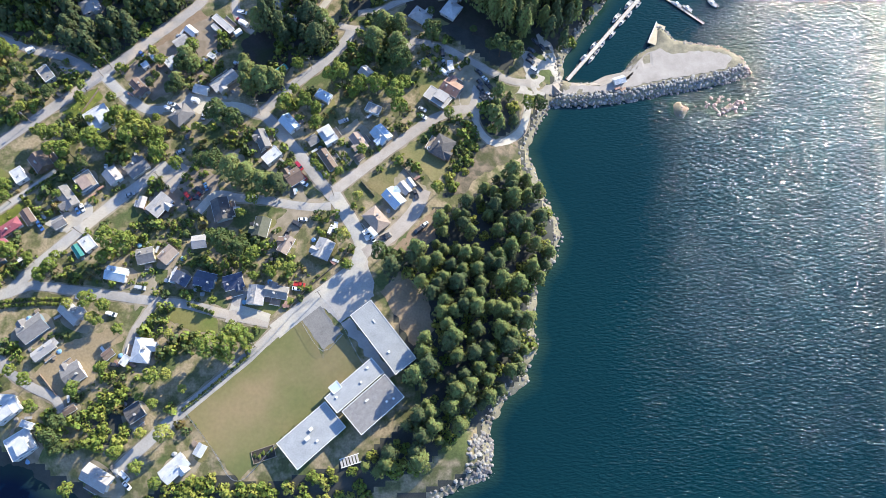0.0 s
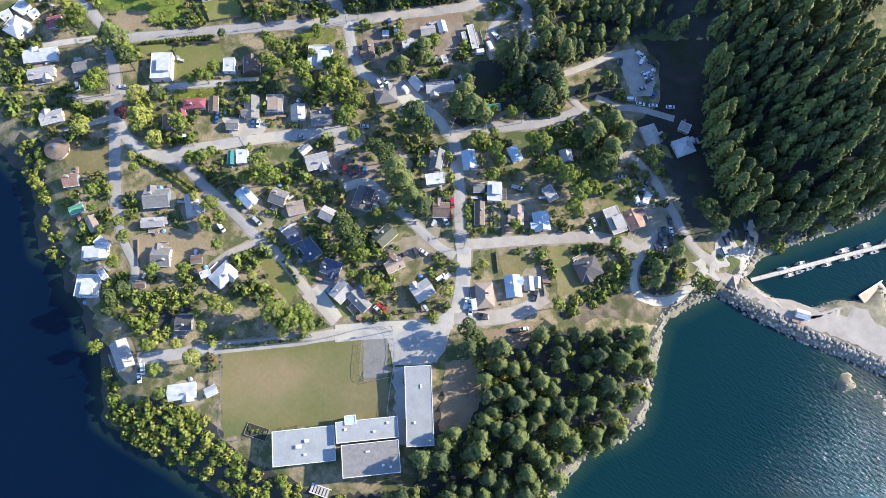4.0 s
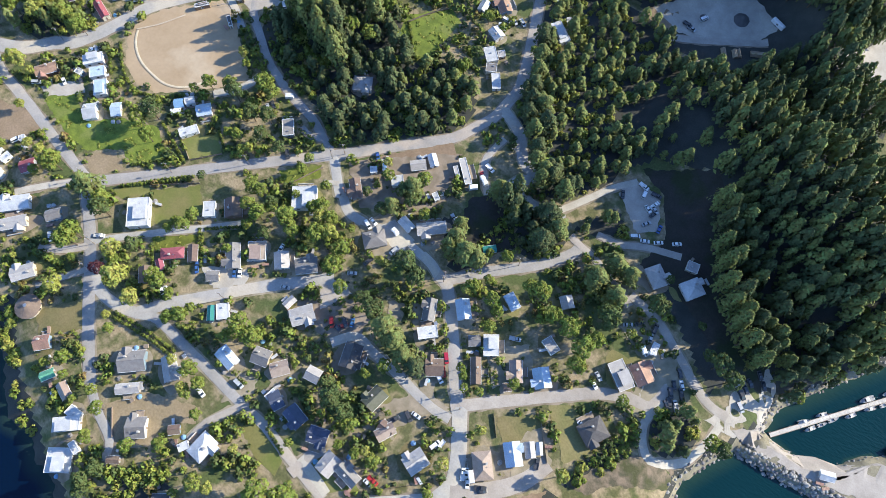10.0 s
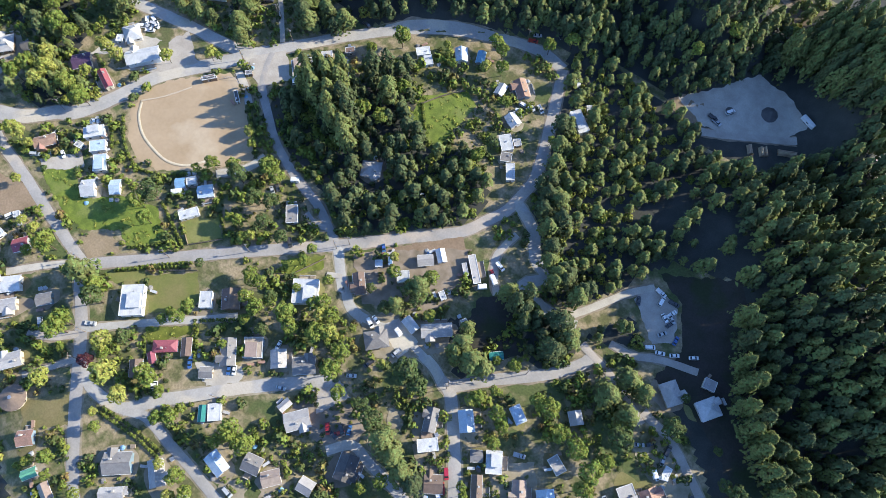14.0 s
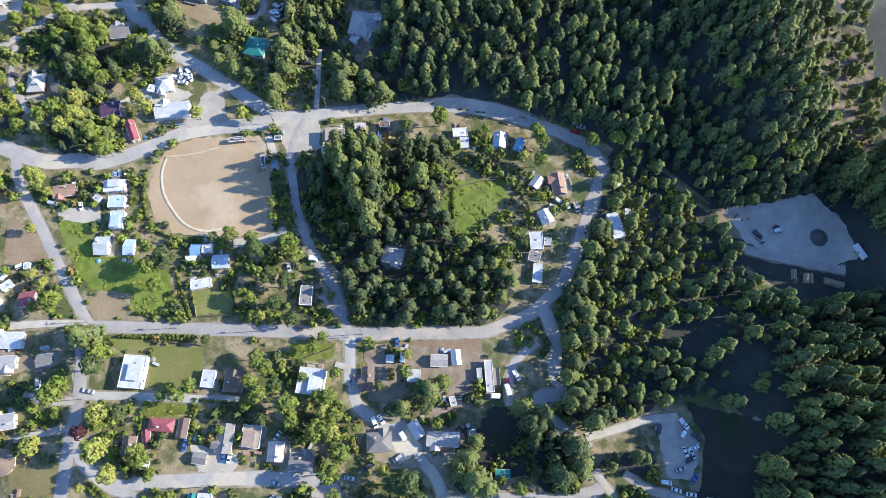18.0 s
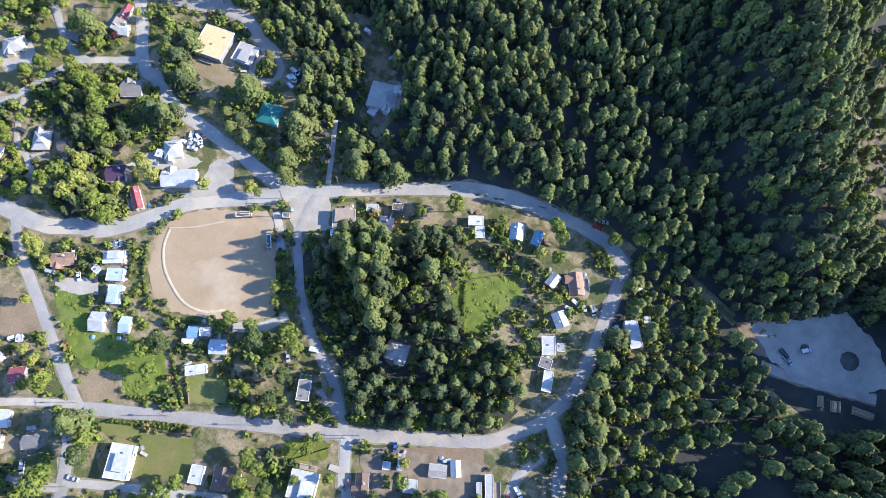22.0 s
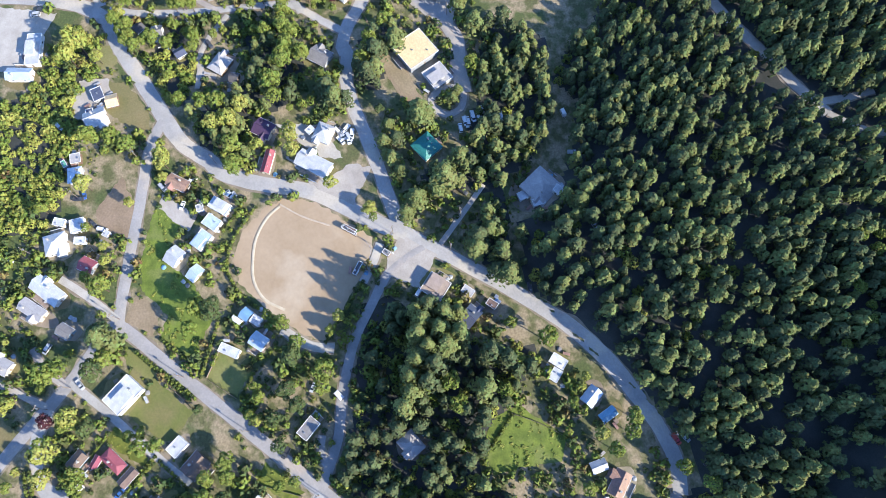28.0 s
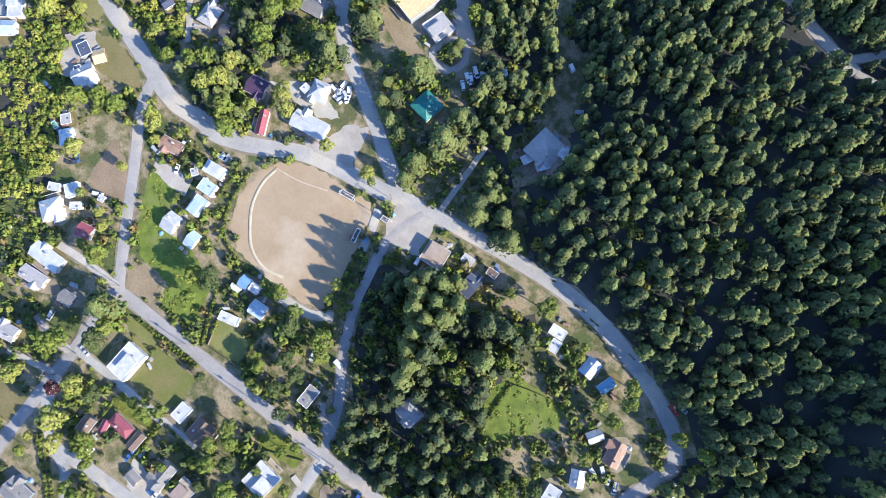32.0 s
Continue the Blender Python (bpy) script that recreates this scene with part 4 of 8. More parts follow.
yard("trodden_yard", DUST, [(-14.4, 204.8), (-0.0, 211.6), (15.2, 205.7), (27.5, 188.8), (16.0, 173.0), (7.1, 168.3), (6.1, 180.1), (7.2, 193.6)], False)
yard("trodden_yard", DUST, [(-100.4, 161.3), (-91.6, 167.5), (-63.7, 127.9), (-70.4, 126.4), (-84.8, 142.0)], False)
yard("trodden_yard", DUST, [(-144.9, 86.7), (-136.1, 96.1), (-130.8, 83.8), (-140.6, 73.9)], False)
yard("trodden_yard", DUST, [(-58.1, 160.7), (-42.8, 173.2), (-35.2, 163.8), (-45.7, 146.9)], False)
yard("trodden_yard", DUST, [(-107.4, 152.9), (-100.1, 156.4), (-96.9, 148.4), (-102.9, 145.9)], False)
yard("trodden_yard", DUST, [(-23.4, 140.7), (-16.2, 147.3), (-7.7, 133.7), (-18.9, 120.0), (-24.2, 128.1)], False)
yard("trodden_yard", DUST, [(-166.7, 199.5), (-149.0, 214.0), (-121.8, 235.2), (-111.5, 215.2), (-119.9, 197.9), (-146.8, 182.7)], False)
yard("trodden_yard", DUST, [(-143.1, 177.8), (-131.3, 189.9), (-105.6, 196.9), (-102.7, 188.0), (-117.1, 170.6), (-130.0, 165.1)], False)
yard("trodden_yard", DUST, [(-462.1, 162.2), (-456.1, 180.7), (-437.2, 177.2), (-436.4, 167.6), (-444.9, 159.6)], False)
yard("bare_dirt", DIRT, [(-444.0, 159.1), (-441.5, 174.8), (-425.8, 173.9), (-427.9, 167.5)])
yard("dry_grass", DRYGRASS, [(-445.2, 181.3), (-439.9, 216.4), (-418.1, 214.4), (-422.8, 188.2), (-428.7, 178.2)])
yard("gravel_yard", GRAVEL, [(-431.7, 274.8), (-433.3, 305.4), (-388.7, 299.0), (-389.9, 290.0), (-399.1, 281.1), (-412.8, 272.8)])
yard("dry_grass", DRYGRASS, [(-409.1, 114.3), (-409.0, 123.0), (-397.8, 126.0), (-394.0, 119.4), (-398.3, 115.3)])
yard("dry_grass", DRYGRASS, [(-388.6, 120.6), (-384.8, 130.4), (-367.9, 139.3), (-356.4, 139.1), (-359.9, 130.4), (-372.2, 118.4)])
yard("gravel_yard", GRAVEL, [(-391.6, 106.4), (-390.3, 120.7), (-379.9, 121.6), (-365.2, 112.5), (-372.4, 101.5)])
yard("gravel_yard", GRAVEL, [(-486.5, 35.3), (-470.7, 86.2), (-449.1, 82.9), (-456.0, 38.2)])
yard("bare_dirt", DIRT, [(-376.2, 255.5), (-377.4, 263.2), (-353.3, 273.5), (-351.6, 265.8)])
# more painted shade along the foot of the eastern firs
yard("dark_ground", SOIL_AND_SHADE, [(-4.9, 235.8), (11.8, 257.3), (47.2, 231.6), (54.4, 214.2), (32.0, 215.1), (10.0, 228.2)], False)
yard("dry_grass", DRYGRASS, [(-451.6, 213.8), (-427.6, 234.3), (-423.7, 225.1), (-439.5, 208.7)])
yard("gravel_yard", GRAVEL, [(-451.0, 186.5), (-442.4, 205.2), (-429.7, 201.4), (-434.8, 184.4)])

# ---- houses ----
HOUSES = []
rng = random.Random(11)


def gable_half(l, w, rise, over, side, thick=0.18):
    """One slope of a gable roof as a slab; the ridge runs along x."""
    x = l / 2 + over
    y = (w / 2 + over) * side
    drop = -over * rise / (w / 2)
    v = [(-x, 0, rise), (x, 0, rise), (x, y, drop), (-x, y, drop), (-x, 0, rise - thick), (x, 0, rise - thick), (x, y, drop - thick), (-x, y, drop - thick)]
    f = [(0, 1, 2, 3), (7, 6, 5, 4), (0, 4, 5, 1), (1, 5, 6, 2), (2, 6, 7, 3), (3, 7, 4, 0)]
    return v, ([q[::-1] for q in f] if side > 0 else f)


def hip_roof(l, w, rise, over, thick=0.2):
    x, y, r = l / 2 + over, w / 2 + over, max(l - w, 0.6) / 2
    low = -over * rise / (w / 2)
    v = [(-x, -y, low), (x, -y, low), (x, y, low), (-x, y, low), (-r, 0, rise), (r, 0, rise)] + [(-x, -y, low - thick), (x, -y, low - thick), (x, y, low - thick), (-x, y, low - thick)]
    return v, [(0, 1, 5, 4), (1, 2, 5), (2, 3, 4, 5), (3, 0, 4), (0, 6, 7, 1), (1, 7, 8, 2), (2, 8, 9, 3), (3, 9, 6, 0), (6, 9, 8, 7)]


COLOUR_WORDS = {"white": "white metal", "lgrey": "light grey shingled", "grey": "grey shingled", "dgrey": "charcoal shingled", "brown": "brown shingled", "tanbrown": "pale brown shingled", "red": "red metal",
                "rust": "rust-red metal", "blue": "pale blue metal", "sky": "bright blue", "teal": "teal metal", "green": "green metal", "purple": "plum metal", "tan": "tan", "dblue": "slate blue", "olive": "mossy grey"}


def trodden(x, y, length, width, turn, r):
    """Dusty trodden ground round a house, wider on one side."""
    n, a0 = 22, r.uniform(0, 6.283)
    a = radians(turn)
    v = [(x, y)]
    for k in range(n):
        t = 6.2832 * k / n
        reach = 1.15 + 0.35 * noise.noise((x * 0.3 + math.cos(t) * 1.3, y * 0.3 + math.sin(t) * 1.3, 2.0)) + 0.45 * max(0, math.cos(t - a0))
        u, w = length / 1.7 * reach * math.cos(t), width / 1.5 * reach * math.sin(t)
        v.append((x + u * math.cos(a) - w * math.sin(a), y + u * math.sin(a) + w * math.cos(a)))
    hs = height(np.array([q[0] for q in v]), np.array([q[1] for q in v]))
    me = mesh_of("trodden_ground", [(q[0], q[1], h + 0.045 + 0.02 * r.random()) for q, h in zip(v, hs)], [(0, k, k % n + 1) for k in range(1, n + 1)], DUST if r.random() < 0.55 else DRYGRASS)
    tagged(new("trodden_ground", me), "dusty trodden ground round a house", "ground", kind="structure")


CLUTTER = {}


def clutter(x, y, length, width, turn, r):
    """Wood piles, tarps and crates that stand by the houses."""
    for _ in range(r.choice((0, 1, 2, 2, 3))):
        kind = r.choice(("wood_pile", "tarp_heap", "crate"))
        s = r.choice((-1, 1))
        u, w = r.uniform(-0.5, 0.5) * length, s * (width / 2 + r.uniform(1.2, 3.5))
        a = radians(turn)
        px, py = x + u * math.cos(a) - w * math.sin(a), y + u * math.sin(a) + w * math.cos(a)
        at = pose(px, py, height_at(px, py) + 0.05, 0, 0, turn + r.choice((0, 90, 20, 70)))
        which = (kind, r.randrange(3))
        if which in CLUTTER:
            copy_thing(CLUTTER[which], at)
            continue
        k = which[1]
        if kind == "wood_pile":
            ob = thing(kind, 0, 0, 0, 0, "stacked firewood under a weathered board cover", "wood pile", "yard clutter")
            part("stack", mesh_of("stack", *box(-1.5, 1.5, -0.5, 0.5, 0, 1.0 + 0.2 * k), WOOD), ob)
            part("cover", mesh_of("cover", *box(-1.65, 1.65, -0.62, 0.62, 1.0 + 0.2 * k, 1.07 + 0.2 * k), (ROOFS["lgrey"], ROOFS["rust"], ROOFS["white"])[k]), ob)
        elif kind == "tarp_heap":
            ob = thing(kind, 0, 0, 0, 0, "heap of goods under a rumpled tarpaulin", "tarp heap", "yard clutter")
            bm = bmesh.new()
            bmesh.ops.create_icosphere(bm, subdivisions=2, radius=1.2)
            for q in bm.verts:
                q.co *= 1 + 0.3 * noise.noise(q.co * 1.7 + Vector((k, 0, 0)))
                q.co.z = max(q.co.z * 0.7, 0)
            me = bpy.data.meshes.new("tarpaulin")
            bm.to_mesh(me)
            bm.free()
            me.materials.append((ROOFS["sky"], ROOFS["pale"], ROOFS["grey"])[k])
            part("tarpaulin", me, ob)
        else:
            ob = thing(kind, 0, 0, 0, 0, "weathered wooden crate with a loose lid", "crate", "yard clutter")
            part("box", mesh_of("box", *box(-0.8, 0.8, -0.6 - 0.2 * k, 0.6 + 0.2 * k, 0, 0.9), (WOOD, TRIM, DECK)[k]), ob)
            part("lid", mesh_of("lid", *box(-0.86, 0.86, -0.66 - 0.2 * k, 0.66 + 0.2 * k, 0.9, 0.98), (DECK, METAL, WOOD)[k]), ob)
        ob.matrix_basis = at
        CLUTTER[which] = ob


def house(x, y, length, width, turn, style, colour, key):
    """A house or shed: walls, roof, windows, door, gutters and, on larger ones, a chimney and a deck."""
    r = random.Random(key * 7 + 1)
    big = length * width > 45
    eave = (2.9 if big else 2.3) + r.uniform(0, 0.4) + (0.9 if length * width > 130 else 0)
    over = 0.45 if style != "flat" else 0.15
    l, w = length - 2 * over, width - 2 * over
    z = height_at(x, y)
    word = {"gable": "gable", "flat": "flat", "hip": "hipped"}[style]
    what = "house" if big else "shed"
    ob = thing(what, x, y, z, turn, f"{what} with {COLOUR_WORDS[colour]} {word} roof and {r.choice(['pale', 'weathered', 'plain'])} walls", what, "village houses" if big else "sheds")
    wall_mat = WALLS[r.randrange(len(WALLS))] if colour not in ("white", "blue") else WALLS[0]
    rise = w / 2 * r.uniform(0.42, 0.6) if style == "gable" else w / 2 * 0.5
    if style == "gable":
        v = [(-l / 2, -w / 2, -1), (l / 2, -w / 2, -1), (l / 2, w / 2, -1), (-l / 2, w / 2, -1), (-l / 2, -w / 2, eave - 0.2), (l / 2, -w / 2, eave - 0.2), (l / 2, w / 2, eave - 0.2), (-l / 2, w / 2, eave - 0.2),
             (-l / 2, 0, eave + rise - 0.25), (l / 2, 0, eave + rise - 0.25)]
        f = [(0, 1, 5, 4), (1, 2, 6, 9, 5), (2, 3, 7, 6), (3, 0, 4, 8, 7)]
    else:
        v, f = box(-l / 2, l / 2, -w / 2, w / 2, -1, eave - (0.25 if style == "hip" else 0))
    part("wall", mesh_of("wall", v, f, wall_mat), ob)
    roof = ROOFS[colour]
    up = Matrix.Translation((0, 0, eave))
    if style == "gable":
        for side in (-1, 1):
            part("roof_slope", mesh_of("roof_slope", *gable_half(l, w, rise, over, side), roof), ob, at=up)
        part("ridge_cap", mesh_of("ridge_cap", [(-l / 2 - over, -0.16, rise - 0.02), (l / 2 + over, -0.16, rise - 0.02), (l / 2 + over, 0, rise + 0.07), (-l / 2 - over, 0, rise + 0.07), (-l / 2 - over, 0.16, rise - 0.02), (l / 2 + over, 0.16, rise - 0.02)],
                                  [(0, 1, 2, 3), (3, 2, 5, 4)], roof), ob, at=up)
        for side in (-1, 1):
            yy = side * (w / 2 + over + 0.06)
            low = eave - over * rise / (w / 2)
            part("gutter", mesh_of("gutter", *box(-l / 2 - over, l / 2 + over, yy - 0.07, yy + 0.07, low - 0.22, low - 0.06), TRIM), ob)
    elif style == "hip":
        part("roof", mesh_of("roof", *hip_roof(l, w, rise, over), roof), ob, at=up)
    else:
        part("roof", mesh_of("roof", *box(-l / 2 - over, l / 2 + over, -w / 2 - over, w / 2 + over, eave, eave + 0.22), roof), ob)
        x0, y0 = l / 2 + over, w / 2 + over
        part("parapet", mesh_of("parapet", *join(*[box(*a, eave + 0.05, eave + 0.4) for a in ((-x0, x0, -y0 - 0.04, -y0 + 0.16), (-x0, x0, y0 - 0.16, y0 + 0.04), (-x0 - 0.04, -x0 + 0.16, -y0 + 0.17, y0 - 0.17), (x0 - 0.16, x0 + 0.04, -y0 + 0.17, y0 - 0.17))]), TRIM), ob)
        if length * width > 55 and colour != "tan":
            ux, uy, ul, uw = r.uniform(-0.2, 0.2) * l, r.choice((-0.14, 0.14)) * w, l * r.uniform(0.22, 0.3), w * r.uniform(0.28, 0.34)
            part("upper_storey", mesh_of("upper_storey", *box(ux - ul, ux + ul, uy - uw, uy + uw, eave + 0.2, eave + 1.7), wall_mat), ob)
            part("upper_roof", mesh_of("upper_roof", *box(ux - ul - 0.3, ux + ul + 0.3, uy - uw - 0.3, uy + uw + 0.3, eave + 1.7, eave + 1.9), roof), ob)
        for k in range(1 + (length * width > 70)):
            ax, ay = r.uniform(-0.3, 0.3) * l, r.uniform(-0.3, 0.3) * w
            part("roof_vent", mesh_of("roof_vent", *box(ax - 0.35, ax + 0.35, ay - 0.3, ay + 0.3, eave + 0.2, eave + 0.75), METAL), ob)
    if big and style != "flat":
        cx, cy = r.uniform(-0.3, 0.3) * l, r.choice((-0.22, 0.22)) * w
        part("chimney", mesh_of("chimney", *join(box(cx - 0.35, cx + 0.35, cy - 0.35, cy + 0.35, eave, eave + rise + 0.6), box(cx - 0.45, cx + 0.45, cy - 0.45, cy + 0.45, eave + rise + 0.6, eave + rise + 0.75)), CONCRETE), ob)
        part("roof_vent", mesh_of("roof_vent", *box(-cx - 0.15, -cx + 0.15, cy - 0.15, cy + 0.15, eave + rise * 0.4, eave + rise * 0.56 + 0.5), METAL), ob)
    if length * width > 58 and style != "flat" and r.random() < 0.75:
        # a lower wing whose ridge meets the main roof at right angles
        side, wx, ww = r.choice((-1, 1)), r.choice((-0.24, 0.2)) * l, min(l * 0.42, 4.6)
        reach, lift = w / 2 + r.uniform(1.4, 2.4), eave - 0.12
        ya, yb = sorted((side * w * 0.2, side * reach))
        part("wing_wall", mesh_of("wing_wall", *box(wx - ww / 2 + 0.3, wx + ww / 2 - 0.3, ya, yb - 0.3 if side > 0 else yb, -1, lift), wall_mat), ob)
        for half in (-1, 1):
            part("wing_roof", mesh_of("wing_roof", *gable_half(reach, ww - 0.6, min(rise * 0.8, ww * 0.3), 0.3, half), roof), ob, at=pose(wx, side * reach / 2, lift, 0, 0, 90))
    # openings
    for side in (-1, 1):
        n = 2 if l > 8 else 1
        for k in range(n):
            wx = (k - (n - 1) / 2) * l * 0.5
            yy = side * (w / 2 + 0.02)
            win = part("window", mesh_of("window", *box(wx - 0.7, wx + 0.7, yy - 0.05, yy + 0.05, eave - 1.9, eave - 0.8), TRIM), ob)
            part("pane", mesh_of("pane", *box(wx - 0.6, wx + 0.6, yy + side * 0.06 - 0.01, yy + side * 0.06 + 0.01, eave - 1.8, eave - 0.9), GLASS), win)
    xx = l / 2 + 0.03
    part("door", mesh_of("door", *box(xx - 0.04, xx + 0.04, -0.45, 0.45, 0.05, 2.05), WOOD), ob)
    if big and r.random() < 0.6:
        dw = r.uniform(2.0, 3.2)
        dl = l * r.uniform(0.4, 0.8)
        s = r.choice((-1, 1))
        ya, yb = sorted((s * (w / 2 + 0.5), s * (w / 2 + 0.5 + dw)))
        part("deck", mesh_of("deck", *box(-dl / 2, dl / 2, ya, yb, 0.5, 0.62), DECK), ob)
        for a in (-dl / 2 + 0.2, dl / 2 - 0.2):
            part("deck_post", mesh_of("deck_post", *box(a - 0.06, a + 0.06, yb - 0.26, yb - 0.14, -1, 0.5), WOOD), ob)
        part("deck_rail", mesh_of("deck_rail", *box(-dl / 2, dl / 2, (yb if s > 0 else ya) - 0.04, (yb if s > 0 else ya) + 0.04, 0.62, 1.5), TRIM), ob)
    trodden(x, y, length, width, turn, r)
    clutter(x, y, length, width, turn, r)
    HOUSES.append((x, y, math.hypot(length, width) / 2, length, width, turn))
    BLOCKED.append((x, y, min(length, width) / 2 + 0.5))
    return ob


# ---- vehicles ----
def car_mesh(kind):
    """Body and cabin of a car, pointing along x."""
    L, W = {"car": (4.5, 1.8), "pickup": (5.3, 1.95), "van": (5.1, 2.0)}[kind]
    h = L / 2

    def loft(rows):
        v = []
        for xx, half, z0, z1 in rows:
            v += [(xx, -half, z0), (xx, half, z0), (xx, half * 0.94, z1), (xx, -half * 0.94, z1)]
        f = [(0, 1, 2, 3)]
        for i in range(len(rows) - 1):
            a = 4 * i
            f += [(a, a + 4, a + 5, a + 1), (a + 1, a + 5, a + 6, a + 2), (a + 2, a + 6, a + 7, a + 3), (a + 3, a + 7, a + 4, a)]
        a = 4 * (len(rows) - 1)
        return v, f + [(a + 3, a + 2, a + 1, a)]
    w = W / 2
    if kind == "car":
        body = loft([(-h, w * 0.86, 0.4, 0.8), (-h + 0.25, w, 0.32, 0.95), (-0.9, w, 0.3, 0.98), (0.8, w, 0.3, 0.98), (h - 0.35, w, 0.32, 0.85), (h, w * 0.82, 0.42, 0.68)])
        glass = loft([(-1.75, w * 0.8, 0.94, 0.97), (-1.1, w * 0.85, 0.94, 1.38), (0.3, w * 0.85, 0.94, 1.38), (1.15, w * 0.85, 0.94, 0.97)])
        top = box(-1.1, 0.32, -w * 0.72, w * 0.72, 1.38, 1.44)
    elif kind == "pickup":
        body = join(loft([(-h, w, 0.5, 0.7), (-h + 0.1, w, 0.45, 0.75), (0.1, w, 0.4, 0.75), (0.2, w, 0.4, 1.1), (h - 0.3, w, 0.42, 1.05), (h, w * 0.88, 0.5, 0.85)]),
                    box(-h, 0.05, -w, -w + 0.12, 0.75, 1.1), box(-h, 0.05, w - 0.12, w, 0.75, 1.1), box(-h, -h + 0.1, -w + 0.13, w - 0.13, 0.75, 1.1))
        glass = loft([(0.0, w * 0.86, 1.08, 1.12), (0.15, w * 0.86, 1.08, 1.7), (1.2, w * 0.86, 1.08, 1.7), (1.75, w * 0.86, 1.08, 1.12)])
        top = box(0.12, 1.2, -w * 0.76, w * 0.76, 1.7, 1.77)
    else:
        body = loft([(-h, w * 0.95, 0.4, 1.15), (-h + 0.1, w, 0.35, 1.2), (1.2, w, 0.35, 1.2), (h - 0.3, w, 0.38, 1.0), (h, w * 0.85, 0.45, 0.8)])
        glass = loft([(-h + 0.05, w * 0.9, 1.15, 1.2), (-h + 0.2, w * 0.9, 1.15, 1.8), (1.0, w * 0.88, 1.15, 1.8), (1.75, w * 0.88, 1.1, 1.14)])
        top = box(-h + 0.2, 1.0, -w * 0.8, w * 0.8, 1.8, 1.88)
    return body, glass, top, L, W


def wheel_mesh():
    v, f, n = [], [], 12
    for yy in (-0.11, 0.11):
        v += [(0.33 * math.cos(2 * math.pi * k / n), yy, 0.33 * math.sin(2 * math.pi * k / n)) for k in range(n)]
    f = [(k, (k + 1) % n, n + (k + 1) % n, n + k) for k in range(n)] + [tuple(range(n))[::-1], tuple(range(n, 2 * n))]
    return mesh_of("wheel", v, f, TYRE)


WHEEL = wheel_mesh()
CARS = {}


def vehicle(x, y, turn, colour, kind):
    key = (colour, kind)
    z = height_at(x, y) + 0.2
    if key in CARS:
        copy_thing(CARS[key], pose(x, y, z, 0, 0, turn))
        return
    body, glass, top, L, W = car_mesh(kind)
    name = {"car": "car", "pickup": "pickup_truck", "van": "van"}[kind]
    ob = thing(name, x, y, z, turn, f"parked {colour} {name.replace('_', ' ')} with dark windows", name.replace("_", " "), "parked vehicles")
    bd = part("body", mesh_of("body", *body, PAINTS[colour]), ob)
    part("cabin_glass", mesh_of("cabin_glass", *glass, GLASS), ob)
    part("cabin_roof", mesh_of("cabin_roof", *top, PAINTS[colour]), ob)
    for sx in (-1, 1):
        for sy in (-1, 1):
            part("wheel", WHEEL, ob, at=Matrix.Translation((sx * L * 0.31, sy * (W / 2 - 0.1), 0.33)))
        part("lamp", mesh_of("lamp", *join(box(sx * L * 0.485 - 0.03, sx * L * 0.485 + 0.03, -W * 0.4, -W * 0.25, 0.6, 0.72), box(sx * L * 0.485 - 0.03, sx * L * 0.485 + 0.03, W * 0.25, W * 0.4, 0.6, 0.72)), TRIM), ob)
    CARS[key] = ob


def trailer(x, y, turn, length, width):
    z = height_at(x, y) + 0.2
    ob = thing("trailer", x, y, z, turn, "white box trailer parked on the ground", "trailer", "parked vehicles")
    h, w = length / 2, width / 2
    v = [(-h, -w, 0.6), (h, -w, 0.6), (h, w, 0.6), (-h, w, 0.6), (-h, -w, 2.7), (h - 0.3, -w, 2.7), (h - 0.3, w, 2.7), (-h, w, 2.7), (-h + 0.2, -w * 0.6, 2.85), (h - 0.6, -w * 0.6, 2.85), (h - 0.6, w * 0.6, 2.85), (-h + 0.2, w * 0.6, 2.85)]
    f = [(3, 2, 1, 0), (0, 1, 5, 4), (1, 2, 6, 5), (2, 3, 7, 6), (3, 0, 4, 7), (4, 5, 9, 8), (5, 6, 10, 9), (6, 7, 11, 10), (7, 4, 8, 11), (8, 9, 10, 11)]
    part("body", mesh_of("body", v, f, PAINTS["white"]), ob)
    for sy in (-1, 1):
        for dx in (-0.4, 0.4):
            part("wheel", WHEEL, ob, at=Matrix.Translation((-h * 0.2 + dx, sy * (w - 0.12), 0.33)))
    part("tow_bar", mesh_of("tow_bar", *join(box(h, h + 1.0, -0.06, 0.06, 0.55, 0.65), box(h + 0.8, h + 0.9, -0.05, 0.05, 0, 0.55)), METAL), ob)
    part("roof_hatch", mesh_of("roof_hatch", *box(-0.35, 0.35, -0.3, 0.3, 2.82, 2.98), TRIM), ob)
    part("window", mesh_of("window", *box(-0.6, 0.6, -w - 0.02, -w + 0.02, 1.5, 2.2), GLASS), ob)


# ---- hedges and fences ----
def leaf_piece(v, f, c, out, q, turn, aspect):
    """One folded spray of leaves: two triangles that meet in a crease."""
    t1 = Matrix.Rotation(turn, 3, out) @ out.orthogonal().normalized()
    t2 = out.cross(t1)
    i = len(v)
    v += [tuple(c + t1 * q), tuple(c + t2 * q * aspect - out * q * 0.3), tuple(c - t1 * q * 0.9), tuple(c - t2 * q * aspect - out * q * 0.3)]
    f += [(i, i + 1, i + 2), (i, i + 2, i + 3)]


